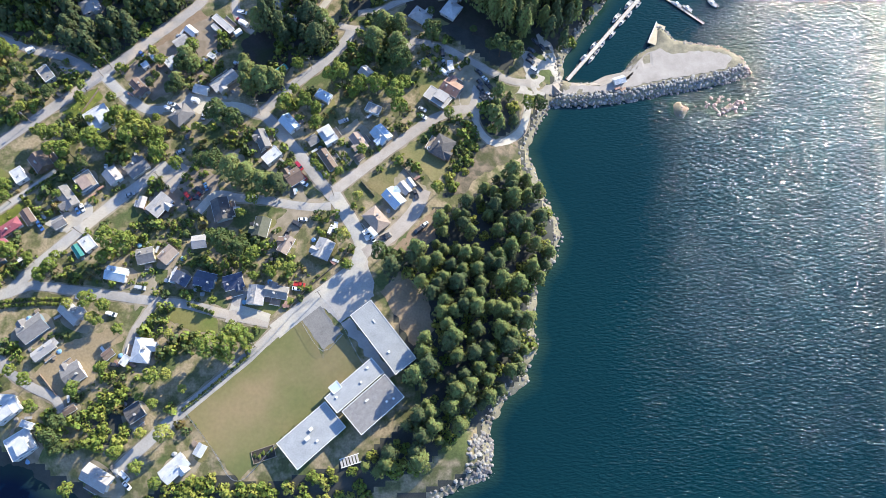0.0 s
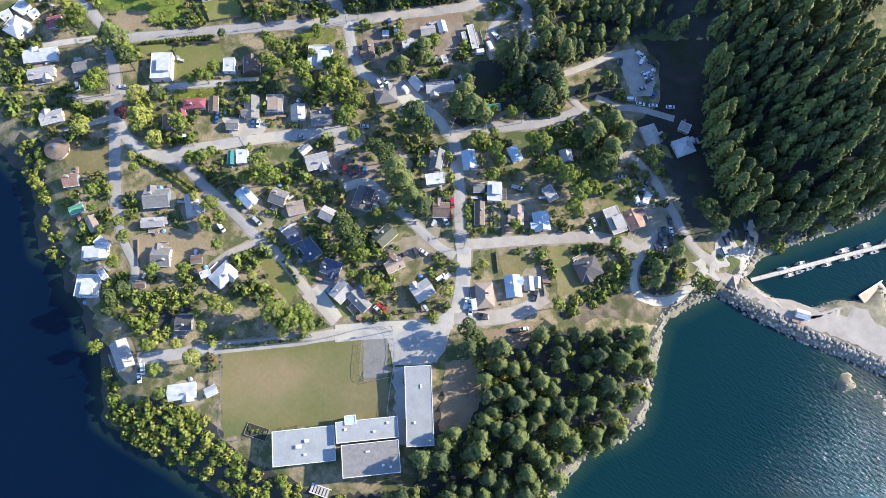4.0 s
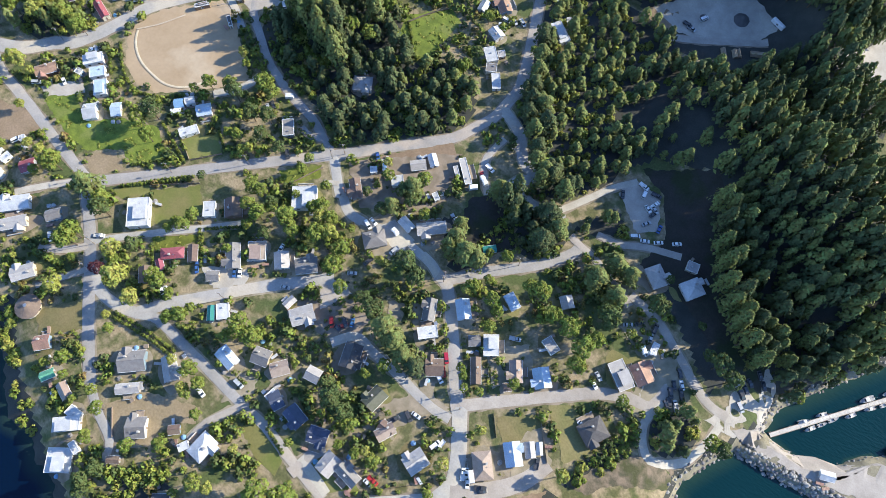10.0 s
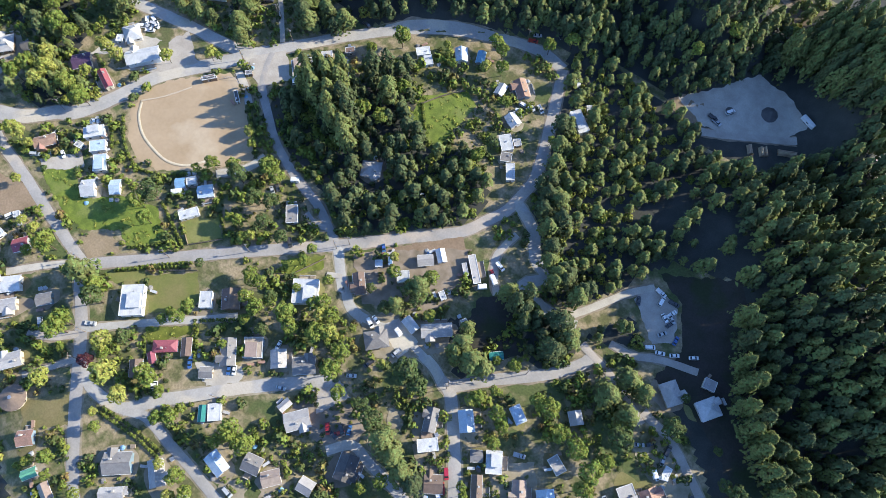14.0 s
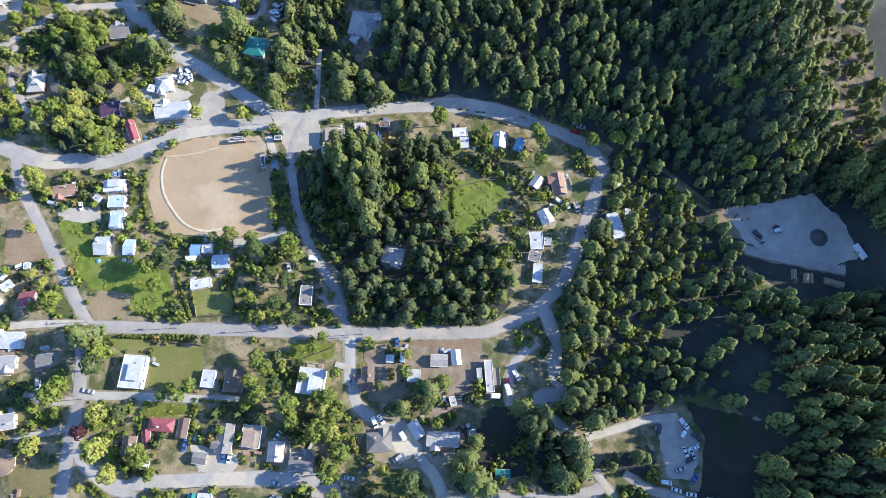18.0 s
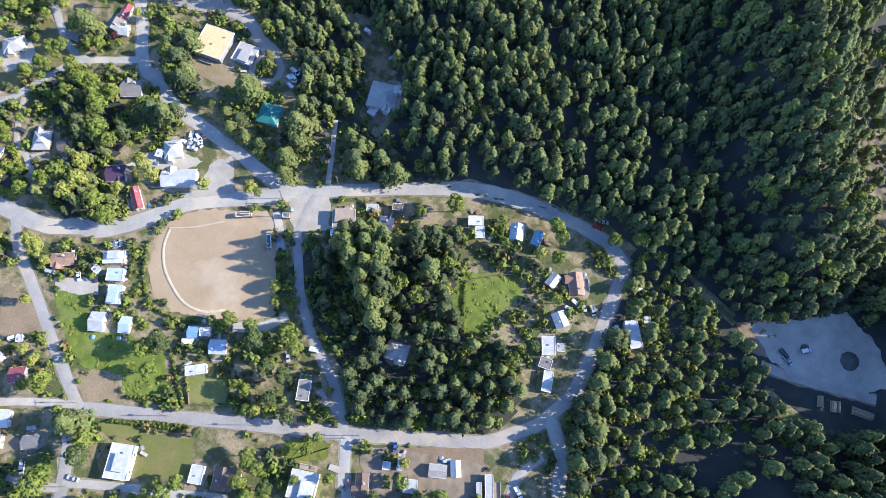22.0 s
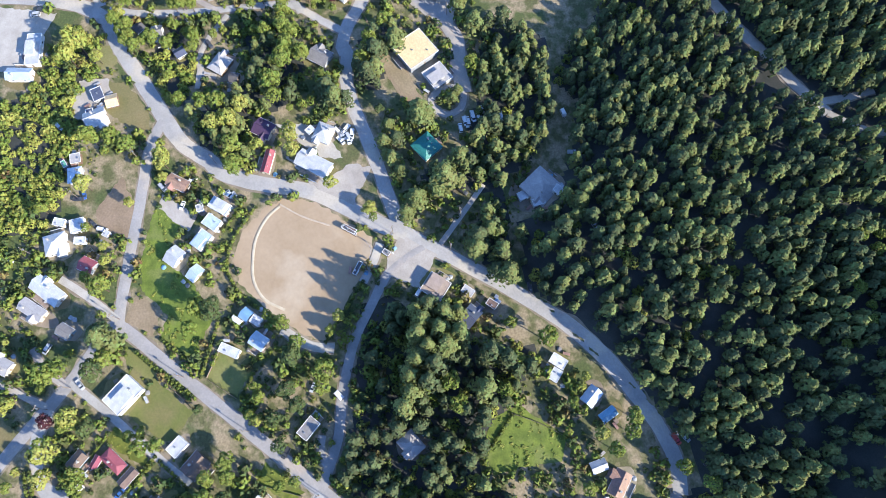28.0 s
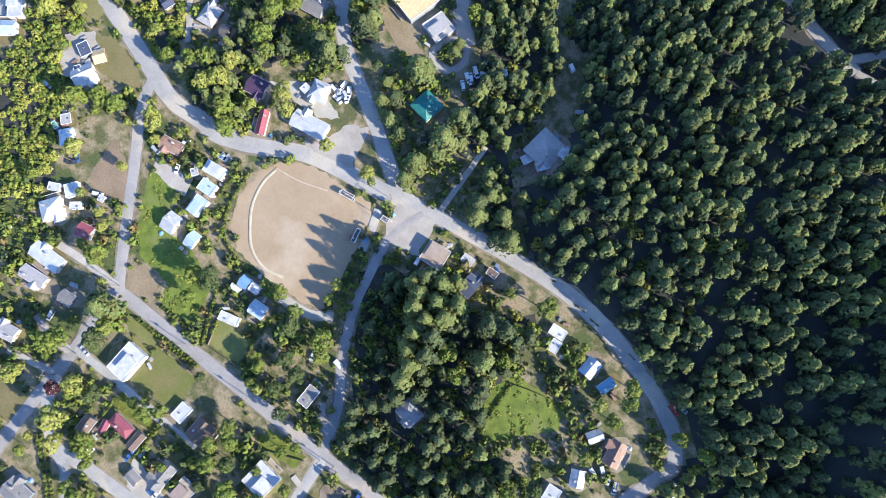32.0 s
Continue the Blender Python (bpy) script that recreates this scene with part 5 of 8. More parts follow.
def clump_mesh(name, n, rx, ry, rz, leaf, material, seed, lobes=9, lift=0.0):
    """A crown of several rounded lobes, each a shell of small sprays, with gaps between them."""
    r = random.Random(seed)
    v, f = [], []
    heads = []
    for k in range(lobes):
        u, a = 0.95 - 1.25 * k / lobes + r.uniform(-0.12, 0.12), k * 2.4 + r.uniform(-0.5, 0.5)
        s = math.sqrt(max(0.02, 1 - u * u))
        size = r.uniform(0.30, 0.50) * (1.35 if lobes < 5 else 1.0)
        heads.append((Vector((s * math.cos(a), s * math.sin(a), u)) * r.uniform(0.92, 1.1) * (1.0 - size * 0.85), size))
    heads.append((Vector((0, 0, 0.05)), 0.62))
    weight = [h[1] ** 2 for h in heads]
    made = 0
    for _ in range(n * 4):
        if made == n:
            break
        c0, size = r.choices(heads, weight)[0]
        u, a = r.uniform(-0.6, 1), r.uniform(0, 6.2832)
        s = math.sqrt(max(0, 1 - u * u))
        d = Vector((s * math.cos(a), s * math.sin(a), u))
        p = c0 + d * size * r.uniform(0.82, 1.12)
        if any((p - c1).length < s1 * 0.72 for c1, s1 in heads):
            continue
        made += 1
        out = (d + Vector((r.uniform(-0.55, 0.55), r.uniform(-0.55, 0.55), r.uniform(-0.25, 0.4)))).normalized()
        leaf_piece(v, f, Vector((p.x * rx, p.y * ry, p.z * rz + lift)), out, leaf * r.uniform(0.6, 1.3), r.uniform(0, 6.3), r.uniform(0.5, 0.9))
    return mesh_of(name, v, f, material)


HEDGE_PIECE = [clump_mesh("foliage", 150, 1.0, 1.0, 1.0, 0.24, m, 60 + i, 5) for i, m in enumerate((LEAF_DARK, LEAF, LEAF))]


def hedge(tall, pts):
    line = smooth_line(pts, 1.7)
    a = line[0]
    z = height_at(a.x, a.y)
    ob = thing("hedge", a.x, a.y, z, 0, "dense green garden hedge, uneven on top", "hedge", "hedges")
    for i, q in enumerate(line):
        s = tall * rng.uniform(0.8, 1.15)
        part("shrub", HEDGE_PIECE[i % 3], ob, at=Matrix.Translation((q.x - a.x, q.y - a.y, height_at(q.x, q.y) - z + s * 0.45)) @ Matrix.Rotation(rng.uniform(0, 6), 4, "Z") @ Matrix.Diagonal((1.1, 1.1, s, 1)))
        BLOCKED.append((q.x, q.y, 1.0))


POST = mesh_of("post", *box(-0.07, 0.07, -0.07, 0.07, 0, 1.5), WOOD)
POST_METAL = mesh_of("post", *box(-0.05, 0.05, -0.05, 0.05, 0, 2.2), METAL)


def fence(kind, pts):
    line = smooth_line(pts, 3.0) if len(pts) > 2 else [Vector(pts[0]).lerp(Vector(pts[1]), k / max(1, round((Vector(pts[1]) - Vector(pts[0])).length / 3))) for k in range(max(1, round((Vector(pts[1]) - Vector(pts[0])).length / 3)) + 1)]
    a = line[0]
    z = height_at(a.x, a.y)
    label = {"chain": "galvanised wire mesh fence with metal posts", "wood": "weathered wooden board fence", "rail": "low pale rail round the ball field"}[kind]
    ob = thing("fence", a.x, a.y, z, 0, label, "fence", "fences")
    top = {"chain": 2.2, "wood": 1.5, "rail": 1.0}[kind]
    for i, q in enumerate(line):
        h = height_at(q.x, q.y) - z
        part("post", POST_METAL if kind == "chain" else POST, ob, at=Matrix.Translation((q.x - a.x, q.y - a.y, h)) @ Matrix.Diagonal((1, 1, 1 if kind != "rail" else 0.7, 1)))
        if i + 1 < len(line):
            n = line[i + 1]
            d = n - q
            L, ang = d.length, math.atan2(d.y, d.x)
            if kind == "wood":
                sh = box(0.02, L - 0.02, -0.025, 0.025, 0.1, top - 0.1)
            elif kind == "rail":
                sh = join(box(0, L, -0.12, 0.12, top - 0.35, top - 0.2), box(0, L, -0.04, 0.04, 0.3, 0.4))
            else:
                sh = join(box(0, L, -0.03, 0.03, top - 0.08, top), *[box(0, L, -0.012, 0.012, k * 0.5, k * 0.5 + 0.03) for k in range(4)])
            part("panel", mesh_of("panel", *sh, {"wood": WOOD, "rail": TRIM, "chain": METAL}[kind]), ob, at=Matrix.Translation((q.x - a.x, q.y - a.y, h)) @ Matrix.Rotation(ang, 4, "Z"))


# ---- poles and lamps ----
def pole_mesh(name, tall, r0, r1, material):
    n = 8
    v = [(r * math.cos(6.2832 * k / n), r * math.sin(6.2832 * k / n), h) for r, h in ((r0, -1.0), (r1, tall)) for k in range(n)]
    return mesh_of(name, v, [(k, (k + 1) % n, n + (k + 1) % n, n + k) for k in range(n)] + [tuple(range(n, 2 * n))], material)


POLE = pole_mesh("pole", 11.0, 0.17, 0.11, WOOD)
LAMP_POLE = pole_mesh("pole", 9.0, 0.13, 0.08, METAL)
CROSSARM = mesh_of("crossarm", *box(-1.3, 1.3, -0.07, 0.07, 10.1, 10.26), WOOD)
INSULATOR = mesh_of("insulator", *box(-0.06, 0.06, -0.06, 0.06, 10.26, 10.48), TRIM)
TRANSFORMER = mesh_of("transformer", *box(-0.25, 0.25, 0.14, 0.64, 8.4, 9.4), METAL)


def utility_pole(x, y, turn):
    ob = thing("utility_pole", x, y, height_at(x, y), turn, "grey wooden utility pole with a crossarm beside the road", "utility pole", "utility poles")
    part("pole", POLE, ob)
    arm = part("crossarm", CROSSARM, ob)
    for k in (-1.15, 1.15):
        part("insulator", INSULATOR, arm, at=Matrix.Translation((k, 0, 0)))
    part("transformer", TRANSFORMER, ob)


def street_lamp(x, y, turn):
    ob = thing("street_lamp", x, y, height_at(x, y), turn, "tall grey metal street lamp with a long arm over the yard", "street lamp")
    part("pole", LAMP_POLE, ob)
    part("arm", mesh_of("arm", *box(0, 3.2, -0.06, 0.06, 8.8, 8.92), METAL), ob)
    part("lamp_head", mesh_of("lamp_head", *box(2.9, 3.8, -0.25, 0.25, 8.72, 8.98), TRIM), ob)

# ---- houses and sheds ----
house(-284.2, 88.6, 16.6, 7.5, 44, "gable", "white", 0)
house(-276.6, 81.6, 13.2, 6.0, 48, "gable", "lgrey", 1)
house(-263.9, 95.5, 7.3, 5.7, 49, "gable", "grey", 2)
house(-254.6, 66.9, 11.0, 6.8, 53, "gable", "lgrey", 3)
house(-223.6, 48.5, 7.1, 6.7, 45, "gable", "rust", 4)
house(-211.5, 39.5, 6.5, 4.2, 59, "gable", "green", 5)
house(-200.5, 38.6, 8.0, 4.5, -22, "gable", "tanbrown", 6)
house(-189.2, 29.1, 11.5, 6.2, 40, "flat", "white", 7)
house(-190.1, 34.1, 6.5, 4.6, -4, "flat", "white", 8)
house(-182.4, 15.6, 11.0, 10.4, 34, "flat", "white", 9)
house(-180.0, 23.6, 5.7, 2.9, -17, "flat", "white", 10)
house(-162.2, 29.8, 5.6, 3.3, 33, "gable", "brown", 11)
house(-163.0, 45.2, 8.7, 9.0, 36, "gable", "grey", 12)
house(-149.2, 53.9, 5.2, 4.2, 42, "gable", "brown", 13)
house(-134.3, 55.5, 11.2, 8.3, 84, "hip", "white", 14)
house(-141.2, 51.0, 4.7, 3.4, 60, "flat", "white", 15)
house(-133.9, 28.5, 7.5, 7.1, 35, "gable", "dgrey", 16)
house(-147.0, 1.7, 13.2, 7.4, -28, "gable", "lgrey", 17)
house(-114.2, 5.4, 12.2, 6.8, 44, "gable", "white", 18)
house(-104.2, 12.8, 5.4, 4.1, 63, "gable", "white", 19)
house(-184.2, 65.4, 12.1, 9.2, 40, "gable", "grey", 20)
house(-176.4, 56.7, 10.0, 3.5, 48, "gable", "lgrey", 21)
house(-168.2, 72.5, 11.6, 6.3, -40, "gable", "lgrey", 22)
house(-150.7, 90.8, 10.1, 6.5, -11, "gable", "blue", 23)
house(-138.4, 99.7, 8.1, 7.5, 14, "gable", "grey", 24)
house(-128.3, 100.3, 8.3, 6.5, 51, "gable", "tanbrown", 25)
house(-203.9, 113.5, 11.2, 5.6, 39, "hip", "red", 26)
house(-205.1, 106.0, 5.7, 3.5, -36, "gable", "red", 27)
house(-196.2, 119.0, 8.6, 4.6, -51, "gable", "brown", 28)
house(-207.1, 98.5, 8.2, 5.8, -48, "gable", "brown", 29)
house(-179.5, 128.7, 12.7, 6.9, -50, "gable", "grey", 30)
house(-171.9, 137.0, 8.4, 9.4, 37, "flat", "tanbrown", 31)
house(-181.2, 116.0, 6.1, 5.1, 35, "gable", "grey", 32)
house(-159.5, 140.1, 8.6, 6.9, -48, "gable", "lgrey", 33)
house(-148.4, 144.7, 10.4, 7.8, 41, "gable", "grey", 34)
house(-204.5, 140.3, 5.7, 7.7, 38, "flat", "white", 35)
house(-195.3, 147.4, 9.9, 8.4, -50, "gable", "brown", 36)
house(-230.7, 119.6, 14.5, 10.2, -51, "flat", "white", 37)
house(-170.3, 170.9, 11.8, 11.6, 36, "flat", "white", 38)
house(-170.3, 102.0, 7.3, 3.3, -52, "gable", "teal", 39)
house(-166.3, 105.7, 7.4, 5.7, -48, "flat", "white", 40)
house(-135.1, 125.0, 11.2, 8.0, 52, "gable", "lgrey", 41)
house(-114.5, 106.7, 6.9, 6.3, 8, "gable", "lgrey", 42)
house(-109.6, 88.1, 9.7, 6.9, -14, "gable", "dblue", 43)
house(-120.9, 88.7, 5.7, 8.1, 63, "gable", "dblue", 44)
house(-96.5, 87.2, 9.1, 7.1, 17, "gable", "dblue", 45)
house(-85.6, 80.7, 9.3, 7.6, 85, "gable", "lgrey", 46)
house(-76.3, 82.1, 10.8, 5.8, -10, "gable", "grey", 47)
house(-85.9, 113.9, 9.8, 7.3, 80, "gable", "olive", 48)
house(-73.6, 105.0, 8.8, 5.3, 63, "gable", "tanbrown", 49)
house(-55.8, 102.6, 9.6, 8.1, 68, "gable", "lgrey", 50)
house(-31.6, 117.3, 11.9, 8.4, -50, "hip", "tanbrown", 51)
house(-23.5, 128.6, 10.4, 7.2, -49, "gable", "blue", 52)
house(-18.4, 134.3, 7.0, 4.3, -51, "gable", "lgrey", 53)
house(-15.4, 137.1, 5.6, 2.7, -55, "gable", "white", 54)
house(-0.1, 156.4, 11.7, 9.9, 60, "hip", "dgrey", 55)
house(-89.1, 160.2, 10.7, 5.6, -65, "gable", "grey", 56)
house(-76.4, 169.1, 9.8, 6.5, -48, "gable", "blue", 57)
house(-83.7, 151.0, 9.0, 5.5, 43, "flat", "white", 58)
house(-72.1, 139.9, 8.2, 7.7, 35, "gable", "brown", 59)
house(-56.9, 162.5, 9.7, 6.9, -57, "flat", "white", 60)
house(-64.3, 160.1, 5.6, 4.9, 36, "gable", "grey", 61)
house(-56.3, 149.1, 12.1, 4.7, -56, "gable", "brown", 62)
house(-41.4, 159.0, 10.1, 5.8, -56, "gable", "tanbrown", 63)
house(-40.9, 151.1, 3.9, 3.8, 42, "gable", "brown", 64)
house(-30.4, 163.1, 9.3, 7.5, -48, "gable", "blue", 65)
house(-60.1, 185.0, 8.1, 5.1, -30, "flat", "blue", 66)
house(-34.8, 177.8, 7.6, 5.0, -24, "flat", "lgrey", 67)
house(-39.2, 199.1, 6.4, 5.8, -45, "gable", "lgrey", 68)
house(4.9, 190.0, 10.0, 8.2, -34, "gable", "rust", 69)
house(-2.3, 184.1, 13.2, 7.3, -35, "flat", "lgrey", 70)
house(-11.3, 233.3, 10.7, 8.3, -36, "hip", "lgrey", 71)
house(5.1, 237.4, 8.8, 9.8, -34, "hip", "white", 72)
house(0.3, 247.0, 5.5, 4.9, 10, "flat", "lgrey", 73)
house(-122.2, 188.2, 7.8, 4.7, -14, "gable", "white", 74)
house(-111.0, 193.1, 14.3, 6.1, 41, "gable", "lgrey", 75)
house(-130.2, 173.3, 11.0, 8.5, 47, "hip", "grey", 76)
house(-153.1, 189.0, 10.7, 5.5, -45, "gable", "brown", 77)
house(-139.1, 204.1, 5.9, 5.6, 41, "flat", "white", 78)
house(-135.7, 216.8, 7.8, 5.4, 42, "gable", "lgrey", 79)
house(-131.1, 223.1, 7.1, 4.3, -41, "gable", "white", 80)
house(-114.6, 227.0, 14.2, 3.5, -43, "flat", "lgrey", 81)
house(-118.0, 224.4, 6.4, 2.2, -43, "flat", "lgrey", 82)
house(-118.9, 207.9, 4.2, 2.7, -32, "flat", "white", 83)
house(-152.2, 202.2, 3.5, 3.4, 40, "flat", "white", 84)
house(-148.5, 206.4, 2.1, 4.0, 36, "flat", "sky", 85)
house(-103.2, 203.9, 2.9, 3.2, 63, "flat", "lgrey", 86)
house(-82.7, 200.3, 6.5, 3.6, 42, "gable", "teal", 87)
house(-207.6, 308.0, 7.3, 4.9, 46, "flat", "white", 88)
house(-202.1, 305.3, 5.8, 4.4, -44, "flat", "white", 89)
house(-190.1, 318.3, 8.5, 6.4, -52, "gable", "blue", 90)
house(-181.2, 323.5, 7.8, 4.4, 113, "gable", "sky", 91)
house(-161.5, 314.1, 7.1, 4.9, -81, "gable", "white", 92)
house(-153.0, 320.6, 11.1, 6.9, -40, "gable", "rust", 93)
house(-146.1, 302.9, 7.5, 6.1, -24, "gable", "white", 94)
house(-141.3, 290.2, 8.7, 6.1, -44, "flat", "white", 95)
house(-137.0, 293.9, 3.7, 3.8, 44, "flat", "lgrey", 96)
house(-136.7, 283.7, 5.6, 4.9, 27, "flat", "grey", 97)
house(-130.4, 278.5, 9.3, 4.4, -54, "flat", "white", 98)
house(-118.6, 322.6, 13.0, 5.8, -35, "flat", "white", 99)
house(-118.8, 332.2, 2.7, 3.4, 38, "flat", "lgrey", 100)
house(-251.3, 261.6, 10.8, 10.1, 47, "flat", "tanbrown", 101)
house(-234.8, 274.1, 7.0, 9.7, 39, "gable", "dblue", 102)
house(-246.5, 275.6, 5.6, 3.7, 44, "flat", "lgrey", 103)
house(-238.5, 285.0, 5.0, 3.4, 44, "flat", "brown", 104)
house(-185.8, 238.0, 10.0, 8.5, 30, "hip", "lgrey", 105)
house(-322.0, 216.1, 17.5, 8.3, 51, "gable", "white", 106)
house(-337.5, 223.0, 9.0, 9.9, 56, "hip", "white", 107)
house(-340.4, 216.7, 3.5, 4.1, 33, "flat", "white", 108)
house(-345.4, 194.7, 9.7, 8.7, 51, "gable", "purple", 109)
house(-327.8, 194.5, 12.1, 4.5, -22, "gable", "red", 110)
house(-380.3, 227.7, 10.7, 9.1, 49, "gable", "grey", 111)
house(-385.7, 177.6, 9.0, 10.6, 48, "hip", "lgrey", 112)
house(-376.4, 183.4, 4.9, 6.1, 67, "gable", "dgrey", 113)
house(-325.1, 151.2, 10.8, 6.2, 53, "gable", "rust", 114)
house(-309.4, 169.6, 10.1, 5.9, 49, "flat", "white", 115)
house(-302.1, 165.1, 7.7, 6.0, 46, "flat", "blue", 116)
house(-294.5, 159.4, 6.6, 9.0, 44, "flat", "blue", 117)
house(-289.1, 146.4, 6.8, 8.8, 44, "gable", "white", 118)
house(-279.4, 154.8, 5.2, 7.6, 41, "gable", "blue", 119)
house(-310.6, 160.1, 3.2, 3.6, 96, "flat", "lgrey", 120)
house(-255.6, 175.5, 4.9, 5.4, 44, "gable", "sky", 121)
house(-252.1, 179.7, 4.9, 4.1, 47, "flat", "white", 122)
house(-242.4, 179.8, 7.7, 6.4, 46, "gable", "blue", 123)
house(-240.9, 166.4, 9.4, 4.3, 56, "flat", "white", 124)
house(-201.0, 196.2, 5.6, 9.2, 41, "flat", "grey", 125)
house(-292.6, 107.0, 7.4, 6.7, 54, "gable", "red", 126)
house(-306.5, 116.1, 3.0, 3.0, 54, "flat", "white", 127)
house(-367.7, 114.7, 10.8, 9.4, 105, "gable", "white", 128)
house(-380.7, 116.1, 5.4, 7.2, 106, "flat", "dblue", 129)
house(-375.8, 122.8, 6.2, 6.8, 95, "gable", "tan", 130)
house(-370.5, 111.9, 3.4, 5.3, 94, "flat", "dblue", 131)
house(-409.5, 148.2, 5.9, 8.6, 91, "gable", "grey", 132)
house(-415.3, 138.7, 5.5, 5.7, 127, "gable", "dgrey", 133)
house(-396.4, 158.2, 5.7, 5.3, 114, "gable", "dblue", 134)
house(-374.1, 275.3, 16.6, 17.5, 26, "flat", "tan", 135)
house(-357.6, 283.5, 11.3, 11.3, 25, "flat", "lgrey", 136)
house(-320.7, 270.8, 11.4, 11.3, 31, "hip", "teal", 137)
house(-288.9, 320.1, 15.5, 14.9, 34, "hip", "lgrey", 138)
house(-284.9, 326.5, 3.6, 4.2, 47, "flat", "white", 139)
house(-305.9, 93.1, 10.4, 10.1, 96, "hip", "white", 140)
house(-316.3, 95.1, 5.5, 3.7, 68, "flat", "white", 141)
house(-313.3, 103.1, 6.8, 6.6, 94, "flat", "white", 142)
house(-305.5, 104.0, 5.2, 3.4, 80, "flat", "white", 143)
house(-339.0, 103.3, 7.0, 8.1, 89, "hip", "blue", 144)
house(-345.9, 98.4, 2.1, 3.9, 113, "flat", "green", 145)
house(-347.8, 103.8, 4.9, 5.1, 91, "flat", "lgrey", 146)
house(-399.4, 78.5, 12.9, 6.8, 78, "gable", "blue", 147)
house(-412.6, 85.8, 17.9, 7.2, -7, "flat", "white", 148)
house(-414.1, 244.5, 7.1, 6.2, 38, "gable", "white", 149)
house(-444.3, 197.2, 11.5, 9.4, 62, "hip", "lgrey", 151)
house(93.7, 199.2, 6.6, 4.1, 19, "gable", "white", 152)
house(-286.2, 227.5, 6.6, 2.5, 52, "flat", "brown", 153)
house(-267.0, 228.2, 6.6, 1.9, -37, "flat", "dgrey", 154)
house(-285.7, 227.3, 8.0, 1.5, 48, "flat", "dgrey", 155)
house(-287.0, 311.5, 6.3, 4.1, 105, "flat", "white", 156)
house(-281.5, 316.9, 5.9, 3.5, 97, "flat", "white", 157)
house(-284.4, 326.6, 3.9, 3.5, 27, "flat", "white", 158)
house(-271.7, 242.4, 3.6, 2.4, 44, "flat", "grey", 159)
house(-419.1, 243.4, 7.6, 7.9, 118, "gable", "grey", 160)
house(-445.1, 129.7, 9.6, 6.8, 92, "gable", "lgrey", 162)
house(-458.2, 70.2, 15.0, 7.6, 81, "flat", "white", 163)
house(-428.5, 223.4, 7.9, 4.6, 24, "gable", "grey", 165)
house(-473.5, 199.1, 8.3, 7.6, 68, "gable", "white", 166)

house(-105.6, 122.8, 11.5, 8.2, 108, "gable", "dgrey", 201)
house(-143.9, 126.5, 6.0, 3.6, 80, "gable", "lgrey", 202)
house(-124.5, 89.3, 5.2, 2.6, 78, "flat", "white", 203)
house(4.3, 203.3, 5.6, 3.0, 95, "flat", "white", 204)
house(-74.2, 106.4, 7.0, 5.0, -5, "gable", "brown", 205)
house(-177.7, 55.4, 10.5, 4.6, 40, "gable", "lgrey", 206)

house(-446.8, 167.2, 8.6, 7.6, 72, "hip", "lgrey", 207)
house(-466.8, 170.3, 8.4, 5.4, 40, "hip", "white", 208)
house(-444.9, 141.5, 6.8, 5.0, 95, "gable", "blue", 209)
house(-421.8, 251.5, 11.0, 5.0, 118, "gable", "red", 210)

# ---- vehicles ----
vehicle(-35.4, 111.1, -58, "white", "car")
vehicle(-32.9, 108.0, -60, "white", "car")
vehicle(-27.3, 109.4, 28, "dark", "pickup")
vehicle(-11.5, 112.5, -142, "dark", "van")
vehicle(-8.8, 115.3, -142, "white", "car")
vehicle(-66.9, 118.4, 1, "white", "car")
vehicle(-69.4, 116.1, -29, "dark", "van")
vehicle(-51.0, 114.2, -96, "white", "pickup")
vehicle(-174.5, 122.9, -57, "blue", "car")
vehicle(-172.4, 124.3, -57, "white", "car")
vehicle(-191.6, 116.3, -52, "blue", "car")
vehicle(-195.5, 97.9, -56, "white", "car")
vehicle(-292.5, 107.0, -97, "silver", "van")
vehicle(-257.8, 86.7, -40, "silver", "van")
vehicle(46.5, 208.1, -35, "dark", "van")
vehicle(47.1, 211.3, -35, "dark", "car")
vehicle(47.4, 215.0, -35, "dark", "car")
vehicle(53.5, 217.8, -46, "dark", "car")
vehicle(48.6, 203.0, -35, "silver", "van")
vehicle(49.6, 220.6, -46, "dark", "car")
vehicle(-5.3, 156.3, -10, "white", "car")
vehicle(-10.0, 178.5, -32, "silver", "car")
vehicle(-9.7, 174.4, -32, "white", "car")
vehicle(-80.7, 98.0, 12, "dark", "pickup")
vehicle(-67.4, 84.0, -8, "white", "car")
vehicle(-66.3, 86.0, -8, "red", "pickup")
vehicle(-122.7, 130.2, -46, "red", "van")
vehicle(-117.4, 133.3, -37, "dark", "van")
vehicle(-81.7, 151.5, 33, "white", "van")
vehicle(-150.9, 72.4, -16, "white", "van")
vehicle(-139.5, 84.7, -8, "silver", "van")
vehicle(-134.1, -1.5, -41, "white", "car")
vehicle(-135.5, 2.3, -41, "white", "pickup")
vehicle(-118.8, 129.5, -9, "dark", "car")
vehicle(-150.6, 131.0, 22, "silver", "car")
vehicle(-146.1, 49.3, -7, "dark", "car")
vehicle(19.9, 190.5, -54, "dark", "van")
vehicle(19.6, 194.4, -54, "dark", "car")
vehicle(21.5, 186.3, -54, "dark", "pickup")
vehicle(7.3, 189.5, 11, "dark", "van")
vehicle(-49.7, 171.5, 22, "silver", "pickup")
vehicle(-67.8, 137.4, -29, "white", "van")
vehicle(-70.3, 146.5, -49, "red", "van")
vehicle(-338.5, 234.0, -48, "white", "pickup")
vehicle(-335.1, 236.4, -14, "white", "van")
vehicle(-334.7, 231.3, 13, "silver", "car")
